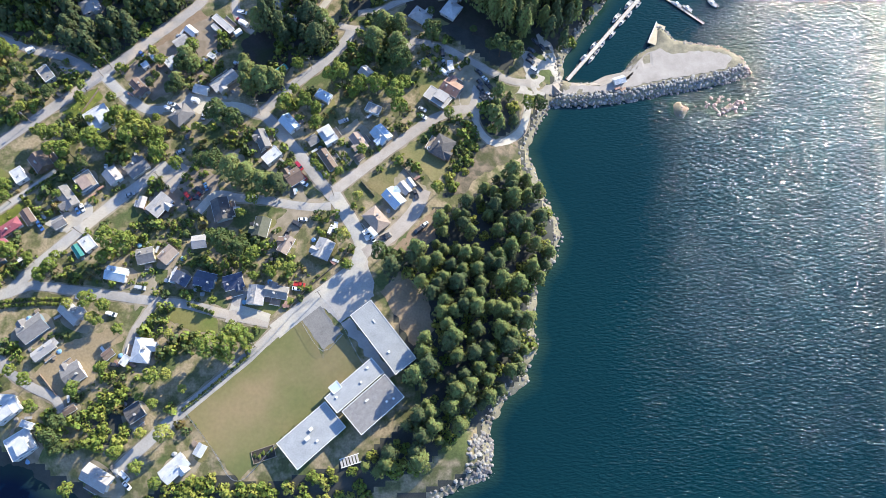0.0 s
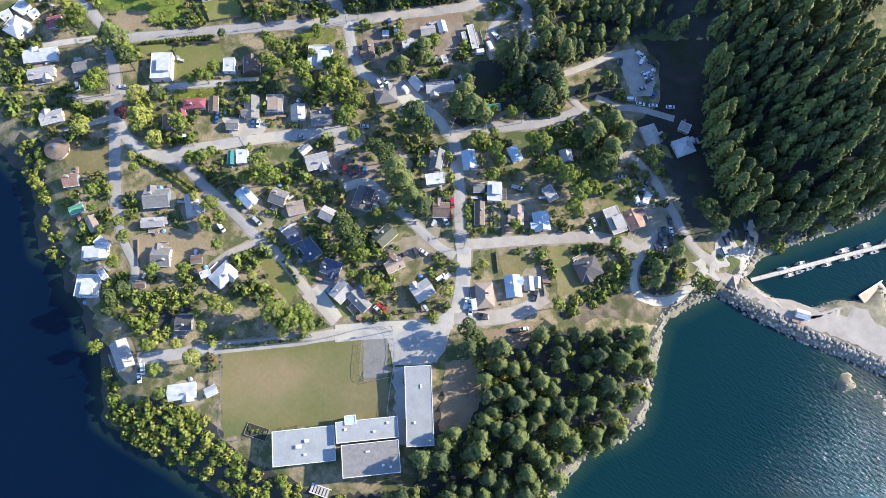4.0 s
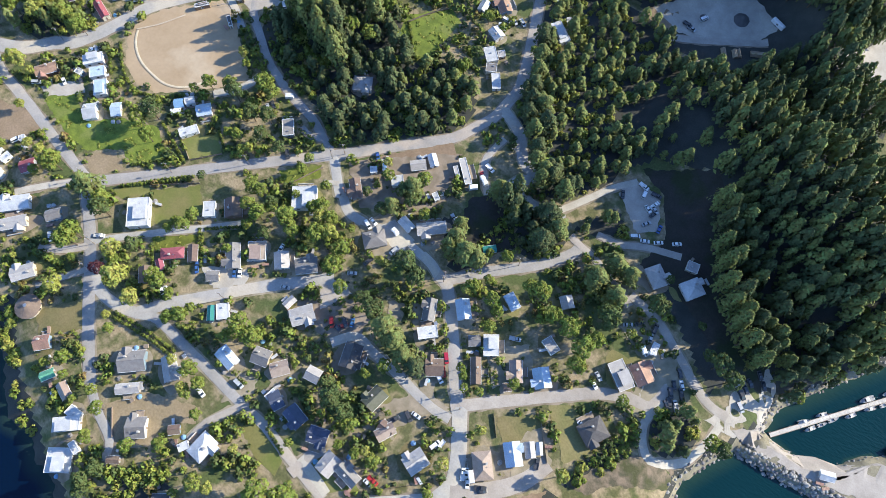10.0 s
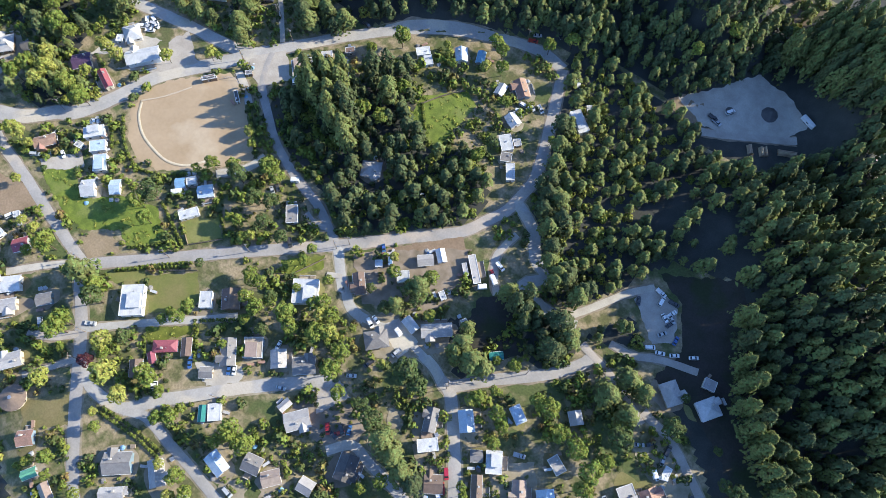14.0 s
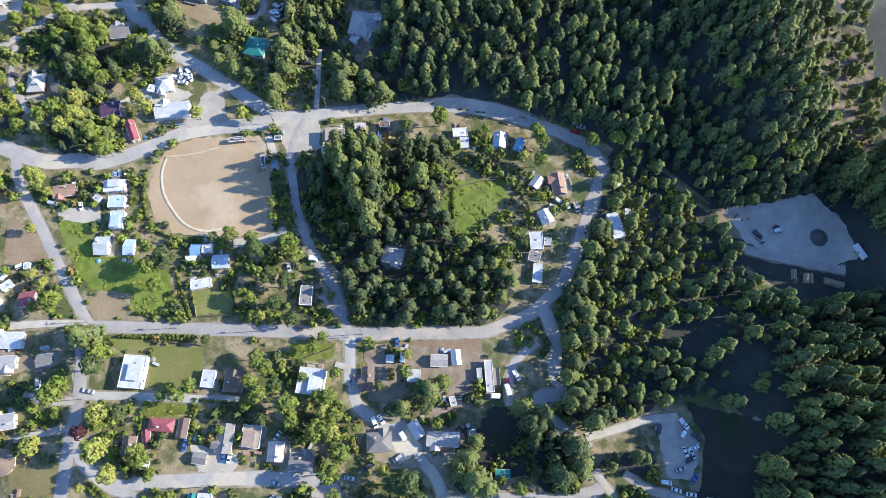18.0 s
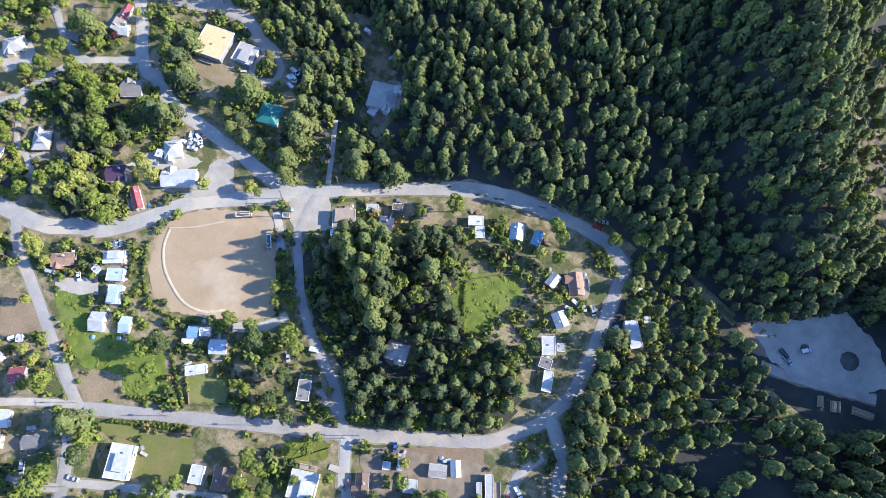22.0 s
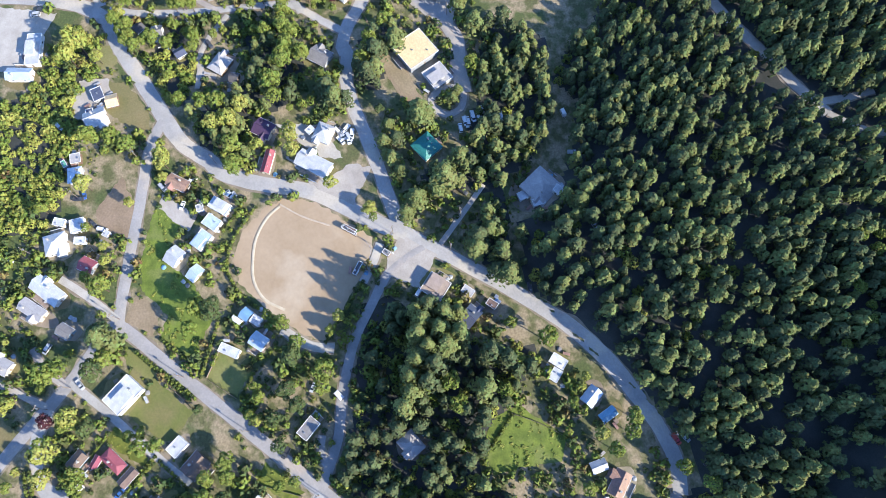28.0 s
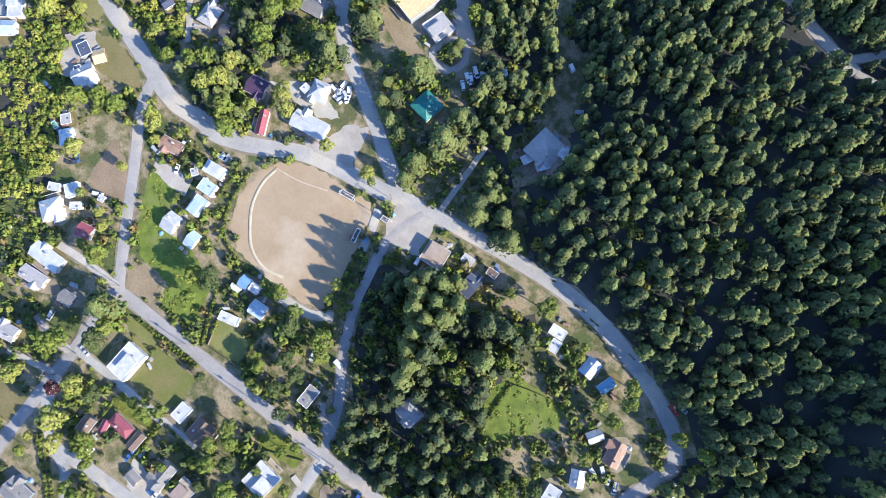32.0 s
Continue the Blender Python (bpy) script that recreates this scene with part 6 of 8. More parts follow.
vehicle(-332.5, 234.3, 3, "white", "pickup")
vehicle(-335.6, 302.0, 1, "white", "car")
vehicle(-333.3, 296.2, -3, "white", "pickup")
vehicle(-329.5, 292.9, -3, "white", "car")
vehicle(-106.0, 236.1, -17, "white", "pickup")
vehicle(-106.7, 230.8, -38, "red", "car")
vehicle(-315.5, 174.4, 28, "white", "car")
vehicle(-313.8, 176.9, 28, "silver", "pickup")
vehicle(-415.1, 237.2, -124, "dark", "pickup")
vehicle(-165.4, 353.6, 33, "silver", "car")
vehicle(-154.8, 358.6, -42, "dark", "car")
vehicle(-146.7, 310.2, 22, "white", "van")
vehicle(-146.6, 314.2, 1, "white", "van")
vehicle(-142.8, 315.9, -31, "silver", "car")
vehicle(-138.9, 317.7, -31, "silver", "pickup")
vehicle(-152.3, 318.8, -40, "red", "car")
vehicle(-325.0, 143.3, 34, "silver", "van")
vehicle(-319.9, 146.2, 24, "dark", "car")
vehicle(-314.1, 151.7, -27, "white", "car")
vehicle(-308.3, 157.3, -19, "dark", "pickup")
vehicle(-324.3, 155.9, -36, "white", "van")
vehicle(-294.9, 283.4, 44, "dark", "van")
vehicle(-217.8, 200.1, -32, "silver", "car")
vehicle(-216.9, 202.8, -33, "dark", "car")
vehicle(-157.6, 243.0, 13, "white", "car")
vehicle(-155.5, 209.8, -45, "blue", "car")
vehicle(-141.0, 364.6, -43, "red", "van")
vehicle(-165.6, 349.7, 22, "red", "pickup")
vehicle(-171.9, 140.3, -12, "silver", "pickup")
vehicle(-164.2, 144.8, -80, "white", "car")
vehicle(-31.1, 261.5, -30, "white", "car")
vehicle(-38.7, 270.7, -9, "white", "pickup")
vehicle(-28.1, 262.7, -30, "silver", "car")
vehicle(-24.3, 246.4, 25, "white", "car")
vehicle(-18.6, 249.3, 35, "white", "car")
vehicle(-11.1, 253.5, 35, "white", "car")
vehicle(-136.5, 180.6, -14, "white", "car")
vehicle(-137.7, 177.8, -24, "white", "van")
vehicle(-119.6, 174.3, -103, "silver", "pickup")
vehicle(-126.4, 163.1, -103, "dark", "pickup")
vehicle(-129.1, 154.1, 35, "silver", "car")
vehicle(-196.5, 97.3, -47, "white", "car")
vehicle(-190.3, 114.3, -48, "blue", "car")
vehicle(-239.2, 100.4, 30, "silver", "pickup")
vehicle(-31.3, 269.7, 3, "dark", "pickup")
vehicle(-193.0, 185.0, -41, "dark", "pickup")
vehicle(-313.7, 109.5, 39, "dark", "car")
vehicle(-309.4, 114.0, 66, "white", "van")
vehicle(-434.9, 86.3, -91, "silver", "van")
vehicle(-437.0, 88.7, -91, "dark", "van")
vehicle(-337.8, 229.9, 30, "white", "van")
vehicle(-334.9, 232.3, 30, "silver", "car")
vehicle(-332.7, 230.5, 30, "white", "pickup")
vehicle(-332.3, 296.6, 4, "white", "van")
vehicle(-333.2, 299.8, 4, "white", "car")
vehicle(-331.0, 292.1, 4, "white", "pickup")
vehicle(-399.1, 173.1, 26, "dark", "van")
vehicle(-242.8, 303.8, -6, "dark", "pickup")
vehicle(-263.1, 336.2, 12, "silver", "pickup")
vehicle(-303.5, 339.4, 77, "silver", "pickup")
vehicle(-381.9, 231.8, 16, "silver", "car")
vehicle(-413.9, 164.3, 35, "silver", "van")
vehicle(-327.1, 103.6, 77, "dark", "pickup")
vehicle(-328.6, 106.4, 5, "blue", "car")
vehicle(-303.0, 71.1, 49, "silver", "car")
vehicle(-367.3, 96.0, 38, "silver", "van")
vehicle(20.9, 184.9, 130, "dark", "car")
vehicle(24.5, 186.8, 130, "silver", "pickup")
vehicle(24.1, 192.8, 130, "dark", "pickup")
vehicle(19.3, 200.5, 130, "dark", "car")
vehicle(22.5, 196.3, 130, "white", "car")
vehicle(0.7, 207.1, 105, "silver", "car")
vehicle(3.2, 200.6, 65, "white", "car")
vehicle(0.4, 211.9, 95, "dark", "van")
vehicle(-10.8, 206.6, 35, "silver", "car")
vehicle(-6.8, 210.2, 55, "dark", "car")
vehicle(-45.0, 261.4, 115, "dark", "car")
vehicle(-36.4, 267.4, 95, "white", "van")
vehicle(-29.5, 264.8, 70, "white", "pickup")
vehicle(-27.6, 260.4, 70, "dark", "car")
vehicle(-28.1, 254.5, 55, "silver", "car")
vehicle(-21.6, 255.4, 95, "blue", "car")
vehicle(-29.5, 245.8, 35, "white", "van")
vehicle(-117.5, 131.9, 55, "red", "car")
vehicle(-114.8, 135.4, 115, "blue", "car")
vehicle(-68.0, 140.8, 130, "red", "pickup")
vehicle(-36.4, 109.8, 115, "white", "pickup")
vehicle(-26.1, 108.8, 40, "dark", "car")
vehicle(-13.0, 131.5, 110, "dark", "pickup")
vehicle(-73.7, 111.5, 65, "dark", "pickup")
vehicle(-53.1, 112.9, 70, "white", "van")
vehicle(-250.8, 253.6, 139, "white", "van")
vehicle(-336.3, 233.0, 19, "white", "car")
vehicle(-338.8, 231.2, 19, "dark", "car")
vehicle(-333.6, 234.7, 19, "silver", "van")
vehicle(-327.8, 289.2, 179, "white", "van")
vehicle(-330.7, 293.6, 179, "white", "van")
vehicle(-333.2, 299.1, 179, "white", "van")
vehicle(-327.8, 299.3, 179, "silver", "car")
vehicle(-322.2, 153.6, 39, "dark", "car")
vehicle(-315.3, 173.2, 49, "white", "pickup")
vehicle(-60.3, 375.2, 60, "white", "van")
vehicle(-63.0, 365.8, -10, "silver", "pickup")
vehicle(-65.9, 367.0, -10, "dark", "pickup")
trailer(-133.5, 342.1, -27, 6.5, 2.4)
trailer(-26.3, 390.3, -21, 8.1, 2.2)
trailer(-190.1, 244.5, 3, 3.8, 2.2)
trailer(-104.5, 228.4, -32, 5.4, 2.2)
trailer(-212.2, 211.0, 34, 4.3, 2.2)
trailer(-253.8, 171.2, 44, 5.4, 2.4)
trailer(-124.6, 182.2, -15, 3.8, 2.2)
trailer(-106.9, 222.5, -139, 4.3, 2.2)
trailer(-33.1, 110.9, -47, 5.4, 2.4)
trailer(0.7, 200.0, -43, 3.8, 1.9)
trailer(4.8, 201.1, 22, 3.2, 1.9)
trailer(-329.3, 309.5, -1, 4.9, 2.2)
trailer(-325.5, 340.4, 11, 3.8, 1.9)

# ---- hedges and fences ----
hedge(1.2, [(-206.8, 77.5), (-187.3, 79.3), (-172.9, 79.4)])
hedge(1.2, [(-206.4, 75.2), (-187.3, 77.1), (-173.4, 77.0)])
hedge(1.4, [(-199.6, 128.9), (-189.7, 116.5)])
hedge(1.2, [(-216.0, 111.6), (-208.6, 103.9)])
hedge(1.2, [(-256.2, 162.8), (-243.5, 157.5), (-232.0, 152.4)])
hedge(1.0, [(-230.5, 176.4), (-220.4, 168.8)])
hedge(1.6, [(-252.0, 136.8), (-237.3, 150.9)])
hedge(1.4, [(-248.9, 124.9), (-234.7, 139.1), (-223.4, 149.2)])
hedge(1.2, [(-113.5, 29.7), (-87.5, 52.8)])
hedge(1.3, [(-246.6, 127.2), (-234.6, 137.6), (-223.4, 146.7)])
hedge(1.0, [(-189.3, 283.5), (-172.8, 266.0)])
hedge(1.3, [(-306.5, 185.4), (-293.3, 173.9), (-279.9, 169.1), (-268.3, 172.6), (-257.7, 180.9)])
hedge(1.5, [(-311.1, 181.0), (-297.7, 169.6)])
hedge(1.5, [(-116.4, 77.0), (-105.0, 72.7)])
hedge(1.0, [(-200.0, 131.8), (-187.2, 142.2)])
hedge(1.5, [(-260.6, 229.4), (-236.6, 208.7)])
hedge(1.2, [(-202.4, 130.2), (-193.3, 118.6)])
fence("chain", [(-113.1, 29.3), (-83.1, 55.5), (-57.1, 79.3), (-35.8, 49.5)])
fence("chain", [(-113.1, 29.3), (-99.6, 13.8), (-87.5, 0.1), (-72.3, 14.8)])
fence("chain", [(-65.5, 70.0), (-54.0, 55.0), (-45.0, 62.4)])
fence("wood", [(-39.5, 138.4), (-33.0, 130.5)])
fence("wood", [(-22.4, 149.5), (-9.5, 134.0)])
fence("wood", [(-62.2, 84.5), (-40.7, 104.2)])
fence("wood", [(-70.1, 75.4), (-62.2, 84.5)])
fence("wood", [(-241.5, 161.2), (-231.2, 155.0)])
fence("wood", [(-230.8, 154.7), (-219.8, 166.6)])
fence("wood", [(-174.2, 189.3), (-183.8, 169.3)])
fence("wood", [(-237.0, 133.6), (-218.4, 148.3)])
fence("wood", [(-178.4, 45.4), (-169.6, 36.1)])
fence("chain", [(-287.0, 224.9), (-280.3, 233.2), (-275.5, 235.9), (-270.2, 234.0)])
fence("wood", [(-189.9, 283.0), (-182.6, 295.2), (-172.9, 307.0)])

# ---- poles ----
utility_pole(-280.7, 247.1, -40)
utility_pole(-282.1, 279.4, -23)
utility_pole(-392.9, 295.3, 13)
utility_pole(-332.5, 169.6, 46)
utility_pole(-342.5, 133.2, -5)
utility_pole(-303.4, 81.5, 40)
utility_pole(-327.7, 103.6, 22)
utility_pole(-267.6, 271.7, 15)
utility_pole(-277.9, 246.1, -42)
utility_pole(-283.9, 279.2, 44)
utility_pole(-167.7, 347.7, -1)
utility_pole(-173.3, 196.2, -44)
utility_pole(-99.9, 247.6, 34)
utility_pole(-265.2, 118.9, -27)
utility_pole(-233.6, 144.9, 44)
utility_pole(-205.1, 170.0, 44)
utility_pole(-169.7, 201.6, 36)
utility_pole(-92.2, 177.2, 5)
utility_pole(-136.3, 138.7, 35)
utility_pole(-238.5, 96.1, -35)
utility_pole(-56.0, 138.5, -55)
utility_pole(-67.3, 202.0, 35)
utility_pole(-52.8, 131.3, -49)
utility_pole(-56.1, 80.1, 33)
utility_pole(-84.1, 57.0, 33)
utility_pole(-141.3, 2.3, 33)
utility_pole(-170.1, 110.7, 22)
utility_pole(-231.4, 85.6, -41)
utility_pole(-91.8, 175.2, 11)
street_lamp(-271.3, 243.2, 44)

# ---- the school ----
def school_block(name, x, y, length, width, turn, tall, roof, units, label):
    z = height_at(x, y)
    ob = thing(name, x, y, z, turn, label, "school building", "school buildings")
    l, w = length / 2, width / 2
    part("wall", mesh_of("wall", *box(-l + 0.4, l - 0.4, -w + 0.4, w - 0.4, -2.5, tall), WALLS[0]), ob)
    part("roof", mesh_of("roof", *box(-l, l, -w, w, tall, tall + 0.3), roof), ob)
    for a in ((-l, l, -w - 0.05, -w + 0.2), (-l, l, w - 0.2, w + 0.05), (-l - 0.05, -l + 0.2, -w + 0.22, w - 0.22), (l - 0.2, l + 0.05, -w + 0.22, w - 0.22)):
        part("parapet", mesh_of("parapet", *box(*a, tall + 0.1, tall + 0.5), TRIM), ob)
    for ux, uy, ul, uw, uh in units:
        u = part("roof_unit", mesh_of("roof_unit", *box(ux - ul / 2, ux + ul / 2, uy - uw / 2, uy + uw / 2, tall + 0.3, tall + 0.3 + uh), METAL), ob)
        part("cap", mesh_of("cap", *box(ux - ul / 2 - 0.1, ux + ul / 2 + 0.1, uy - uw / 2 - 0.1, uy + uw / 2 + 0.1, tall + 0.3 + uh, tall + 0.42 + uh), TRIM), u)
    n = int(length / 3.2)
    for side in (-1, 1):
        for k in range(n):
            wx, yy = -l + 1.8 + k * (length - 3.6) / max(1, n - 1), side * (w - 0.38)
            win = part("window", mesh_of("window", *box(wx - 1.0, wx + 1.0, yy - 0.06, yy + 0.06, 1.0, 2.6), TRIM), ob)
            part("pane", mesh_of("pane", *box(wx - 0.9, wx + 0.9, yy + side * 0.07 - 0.01, yy + side * 0.07 + 0.01, 1.1, 2.5), GLASS), win)
    for s in (-1, 1):
        part("door", mesh_of("door", *box(s * (l - 0.38) - 0.05, s * (l - 0.38) + 0.05, -0.9, 0.9, 0, 2.1), WOOD), ob)
    HOUSES.append((x, y, math.hypot(l, w), length, width, turn))


school_block("school_wing", -56.6, 18.6, 26.3, 14.4, 41.5, 4.0, ROOFS["pale"], [(-2, 0, 2.2, 1.4, 0.9), (1.5, 2, 1.6, 1.2, 0.8), (0.5, -3.5, 1.0, 0.8, 0.5)], "long white flat-roofed school wing with roof fans")
school_block("school_wing", -38.8, 39.5, 26.3, 8.7, 41.4, 4.0, ROOFS["pale"], [(-9, 1, 0.8, 0.8, 0.5), (3, -1, 0.8, 0.8, 0.5), (9, 2, 0.9, 0.8, 0.5)], "white flat-roofed school wing along the field")
school_block("school_hall", -30.2, 31.2, 23.9, 13.1, 41.4, 6.5, ROOFS["grey"], [(-1, 3, 1.6, 0.5, 0.4), (5, -3, 0.8, 0.8, 0.5), (8, -4, 0.8, 0.8, 0.5)], "tall school hall with a dark grey flat roof")
school_block("school_annex", -26.7, 60.3, 33.4, 11.5, -51.8, 4.5, ROOFS["pale"], [(-8, 1, 1.6, 0.4, 0.3), (7, -2, 0.8, 0.8, 0.5)], "long white flat-roofed school annex")
school_block("school_porch", -47.0, 38.5, 4.7, 3.9, 41.4, 4.9, ROOFS["blue"], [], "pale blue box-shaped roof porch of the school")

# ---- round house ----
def round_house(x, y, radius):
    z = height_at(x, y)
    ob = thing("round_house", x, y, z, 0, "round house with a brown shingled conical roof", "house", "village houses")
    n = 16
    ring = lambda r, h: [(r * math.cos(6.2832 * k / n), r * math.sin(6.2832 * k / n), h) for k in range(n)]
    part("wall", mesh_of("wall", ring(radius - 0.6, -1) + ring(radius - 0.6, 2.6), [(k, (k + 1) % n, n + (k + 1) % n, n + k) for k in range(n)], WALLS[1]), ob)
    part("roof", mesh_of("roof", ring(radius, 2.5) + ring(0.6, 4.6) + ring(radius, 2.3), [(k, (k + 1) % n, n + (k + 1) % n, n + k) for k in range(n)] + [(2 * n + k, 2 * n + (k + 1) % n, (k + 1) % n, k) for k in range(n)], ROOFS["brown"]), ob)
    part("cap", mesh_of("cap", ring(0.8, 4.6) + ring(0.8, 4.95), [(k, (k + 1) % n, n + (k + 1) % n, n + k) for k in range(n)] + [tuple(range(n, 2 * n))], METAL), ob)
    for k in range(4):
        a = k * 1.57 + 0.4
        q = Matrix.Rotation(a, 4, "Z") @ Matrix.Translation((radius - 0.58, 0, 0))
        part("window", mesh_of("window", *box(-0.05, 0.05, -0.6, 0.6, 0.9, 2.0), GLASS), ob, at=q)
    HOUSES.append((x, y, radius, radius * 1.7, radius * 1.7, 0))


round_house(-241.4, 56.5, 6.0)

# ---- harbour ----
def floating_dock(a, b, width):
    """A float of deck sections with side rails and piles."""
    a, b = Vector(a), Vector(b)
    d = b - a
    L, ang = d.length, math.degrees(math.atan2(d.y, d.x))
    ob = thing("floating_dock", a.x, a.y, 0, ang, "pale weathered wooden floating dock", "dock", "harbour docks")
    n = max(1, round(L / 5))
    for k in range(n):
        x0, x1 = k * L / n + 0.05, (k + 1) * L / n - 0.05
        sec = part("deck_section", mesh_of("deck_section", *box(x0, x1, -width / 2, width / 2, 0.35, 0.5), DOCK_WOOD), ob)
        part("float_tank", mesh_of("float_tank", *box(x0 + 0.3, x1 - 0.3, -width / 2 + 0.1, width / 2 - 0.1, -0.3, 0.345), TYRE), sec)
        for s in (-1, 1):
            part("edge_beam", mesh_of("edge_beam", *box(x0, x1, s * width / 2 - 0.1, s * width / 2 + 0.1, 0.5, 0.65), WOOD), sec)
        if k % 2 == 0:
            m = 8
            v = [(x0 + 0.16 * math.cos(6.2832 * q / m), width / 2 + 0.3 + 0.16 * math.sin(6.2832 * q / m), h) for h in (-6, 2.6) for q in range(m)]
            part("pile", mesh_of("pile", v, [(q, (q + 1) % m, m + (q + 1) % m, m + q) for q in range(m)] + [tuple(range(m, 2 * m))], WOOD), ob)


def boat_parts(length, cabin):
    """Hull, deck, cabin and fittings of a small boat, bow along x."""
    h, w = length / 2, length * 0.17
    rows = [(-h, 0.86), (-h * 0.5, 1.0), (0, 1.0), (h * 0.45, 0.8), (h * 0.8, 0.42), (h, 0.03)]
    v, f = [], []
    for xx, k in rows:
        up = 0.75 + 0.25 * max(0, xx / h)
        v += [(xx, -w * k, up), (xx, -w * k * 0.75, -0.3), (xx, w * k * 0.75, -0.3), (xx, w * k, up)]
    for i in range(len(rows) - 1):
        a = 4 * i
        f += [(a, a + 1, a + 5, a + 4), (a + 1, a + 2, a + 6, a + 5), (a + 2, a + 3, a + 7, a + 6)]
    f.append((3, 2, 1, 0))
    hull = (v, f)
    dv = []
    for xx, k in rows:
        dv += [(xx, -w * k * 0.96, 0.68 + 0.25 * max(0, xx / h)), (xx, w * k * 0.96, 0.68 + 0.25 * max(0, xx / h))]
    deck = (dv, [(2 * i, 2 * i + 2, 2 * i + 3, 2 * i + 1) for i in range(len(rows) - 1)])
    c0, c1 = (-h * 0.15, h * 0.4) if cabin else (-h * 0.05, h * 0.12)
    ch = 1.9 if cabin else 1.2
    cab = ([(c0, -w * 0.7, 0.6), (c1, -w * 0.62, 0.6), (c1, w * 0.62, 0.6), (c0, w * 0.7, 0.6), (c0 + 0.1, -w * 0.6, ch), (c1 - 0.45, -w * 0.52, ch), (c1 - 0.45, w * 0.52, ch), (c0 + 0.1, w * 0.6, ch)],
           [(0, 1, 5, 4), (1, 2, 6, 5), (2, 3, 7, 6), (3, 0, 4, 7), (4, 5, 6, 7)])
    return hull, deck, cab, (c0, c1, ch, w, h)


def boat(x, y, turn, length, cabin=True, mast=False):
    ob = thing("boat", x, y, 0.05, turn, "moored white fishing boat with a small cabin" if cabin else "moored white open motor boat", "boat", "moored boats")
    hull, deck, cab, (c0, c1, ch, w, h) = boat_parts(length, cabin)
    part("hull", mesh_of("hull", *hull, PAINTS["white"]), ob)
    part("deck", mesh_of("deck", *deck, ROOFS["lgrey"]), ob)
    part("cabin", mesh_of("cabin", *cab, PAINTS["white"] if cabin else GLASS), ob)
    if cabin:
        part("windscreen", mesh_of("windscreen", [(c1 - 0.05, -w * 0.55, 1.1), (c1 - 0.05, w * 0.55, 1.1), (c1 - 0.38, w * 0.47, ch - 0.15), (c1 - 0.38, -w * 0.47, ch - 0.15)], [(0, 1, 2, 3)], GLASS), ob)
        part("cabin_roof", mesh_of("cabin_roof", *box(c0, c1 - 0.35, -w * 0.66, w * 0.66, ch, ch + 0.08), PAINTS["white"]), ob)
    part("engine", mesh_of("engine", *box(-h - 0.25, -h + 0.2, -0.22, 0.22, 0.3, 1.15), TYRE), ob)
    for s in (-1, 1):
        part("side_rail", mesh_of("side_rail", [(-h * 0.6, s * w * 0.97, 1.0), (h * 0.4, s * w * 0.8, 1.05), (h * 0.4, s * w * 0.8, 1.12), (-h * 0.6, s * w * 0.97, 1.07)], [(0, 1, 2, 3)], METAL), ob)
    if mast:
        part("mast", mesh_of("mast", *join(box(c0 - 0.06, c0 + 0.06, -0.06, 0.06, 0.6, length * 1.05), box(-h * 0.8, c0, -0.04, 0.04, 1.9, 2.0)), METAL), ob)


DOCK_WOOD = mat("pale_dock_boards", (0.55, 0.52, 0.48), (0.46, 0.43, 0.39), scale=0.8, stripe=5.0)
floating_dock((67.3, 202.0), (145.5, 296.4), 2.0)
floating_dock((118.0, 261.9), (145.5, 238.4), 1.5)
floating_dock((130.3, 275.0), (155.2, 249.7), 1.5)
floating_dock((137.1, 286.7), (164.2, 260.2), 1.5)
floating_dock((145.5, 296.4), (130.4, 309.8), 2.0)
floating_dock((145.5, 296.4), (163.2, 284.3), 2.0)
floating_dock((141.5, 294.4), (149.5, 298.4), 6.0)
boat(77.3, 216.2, 45, 5.5, True, False)
boat(81.0, 214.8, 234, 5.5, True, False)
boat(82.7, 223.5, 227, 5.5, True, False)
boat(84.7, 219.7, 52, 4.6, False, False)
boat(88.0, 224.6, 56, 5.1, False, False)
boat(93.6, 230.5, 234, 5.5, True, False)
boat(96.8, 241.5, 231, 7.4, True, True)
boat(99.6, 238.4, 230, 5.5, True, False)
boat(104.6, 244.1, 55, 5.1, False, False)
boat(104.3, 250.2, 230, 7.4, True, False)
boat(109.9, 250.3, 235, 5.1, False, False)
boat(112.9, 259.5, 235, 7.4, True, False)
boat(115.8, 258.2, 51, 6.0, True, False)
boat(127.4, 278.3, 47, 7.4, True, False)
boat(134.9, 286.8, 48, 6.4, True, False)
boat(120.7, 260.5, -40, 5.5, True, False)
boat(125.4, 263.5, 145, 7.4, True, True)
boat(125.1, 256.5, -35, 5.5, True, False)
boat(131.7, 250.9, 143, 6.4, True, False)
boat(137.3, 248.3, 143, 6.4, True, False)
boat(131.5, 271.3, 138, 7.4, True, True)
boat(144.3, 258.9, 135, 5.5, True, False)
boat(149.3, 257.7, 142, 5.5, True, False)
boat(151.8, 251.8, 141, 6.4, True, False)
boat(140.5, 284.1, -41, 7.4, True, True)
boat(146.0, 277.1, 139, 6.4, True, False)
boat(151.8, 277.4, 141, 7.4, True, True)
boat(158.3, 271.3, 144, 6.0, True, False)
boat(163.9, 265.4, 138, 6.0, True, False)
boat(161.5, 261.8, 139, 5.5, True, False)
boat(136.6, 310.4, -35, 7.4, True, True)
boat(133.2, 306.2, -36, 5.5, True, False)
boat(140.5, 301.1, 143, 6.4, True, False)
boat(144.5, 302.5, 137, 9.2, True, False)
boat(152.1, 295.3, 137, 9.2, True, True)
boat(154.5, 292.7, -41, 5.5, True, False)
boat(160.7, 290.2, 145, 11.0, True, True)
boat(159.4, 284.7, -37, 8.3, True, False)

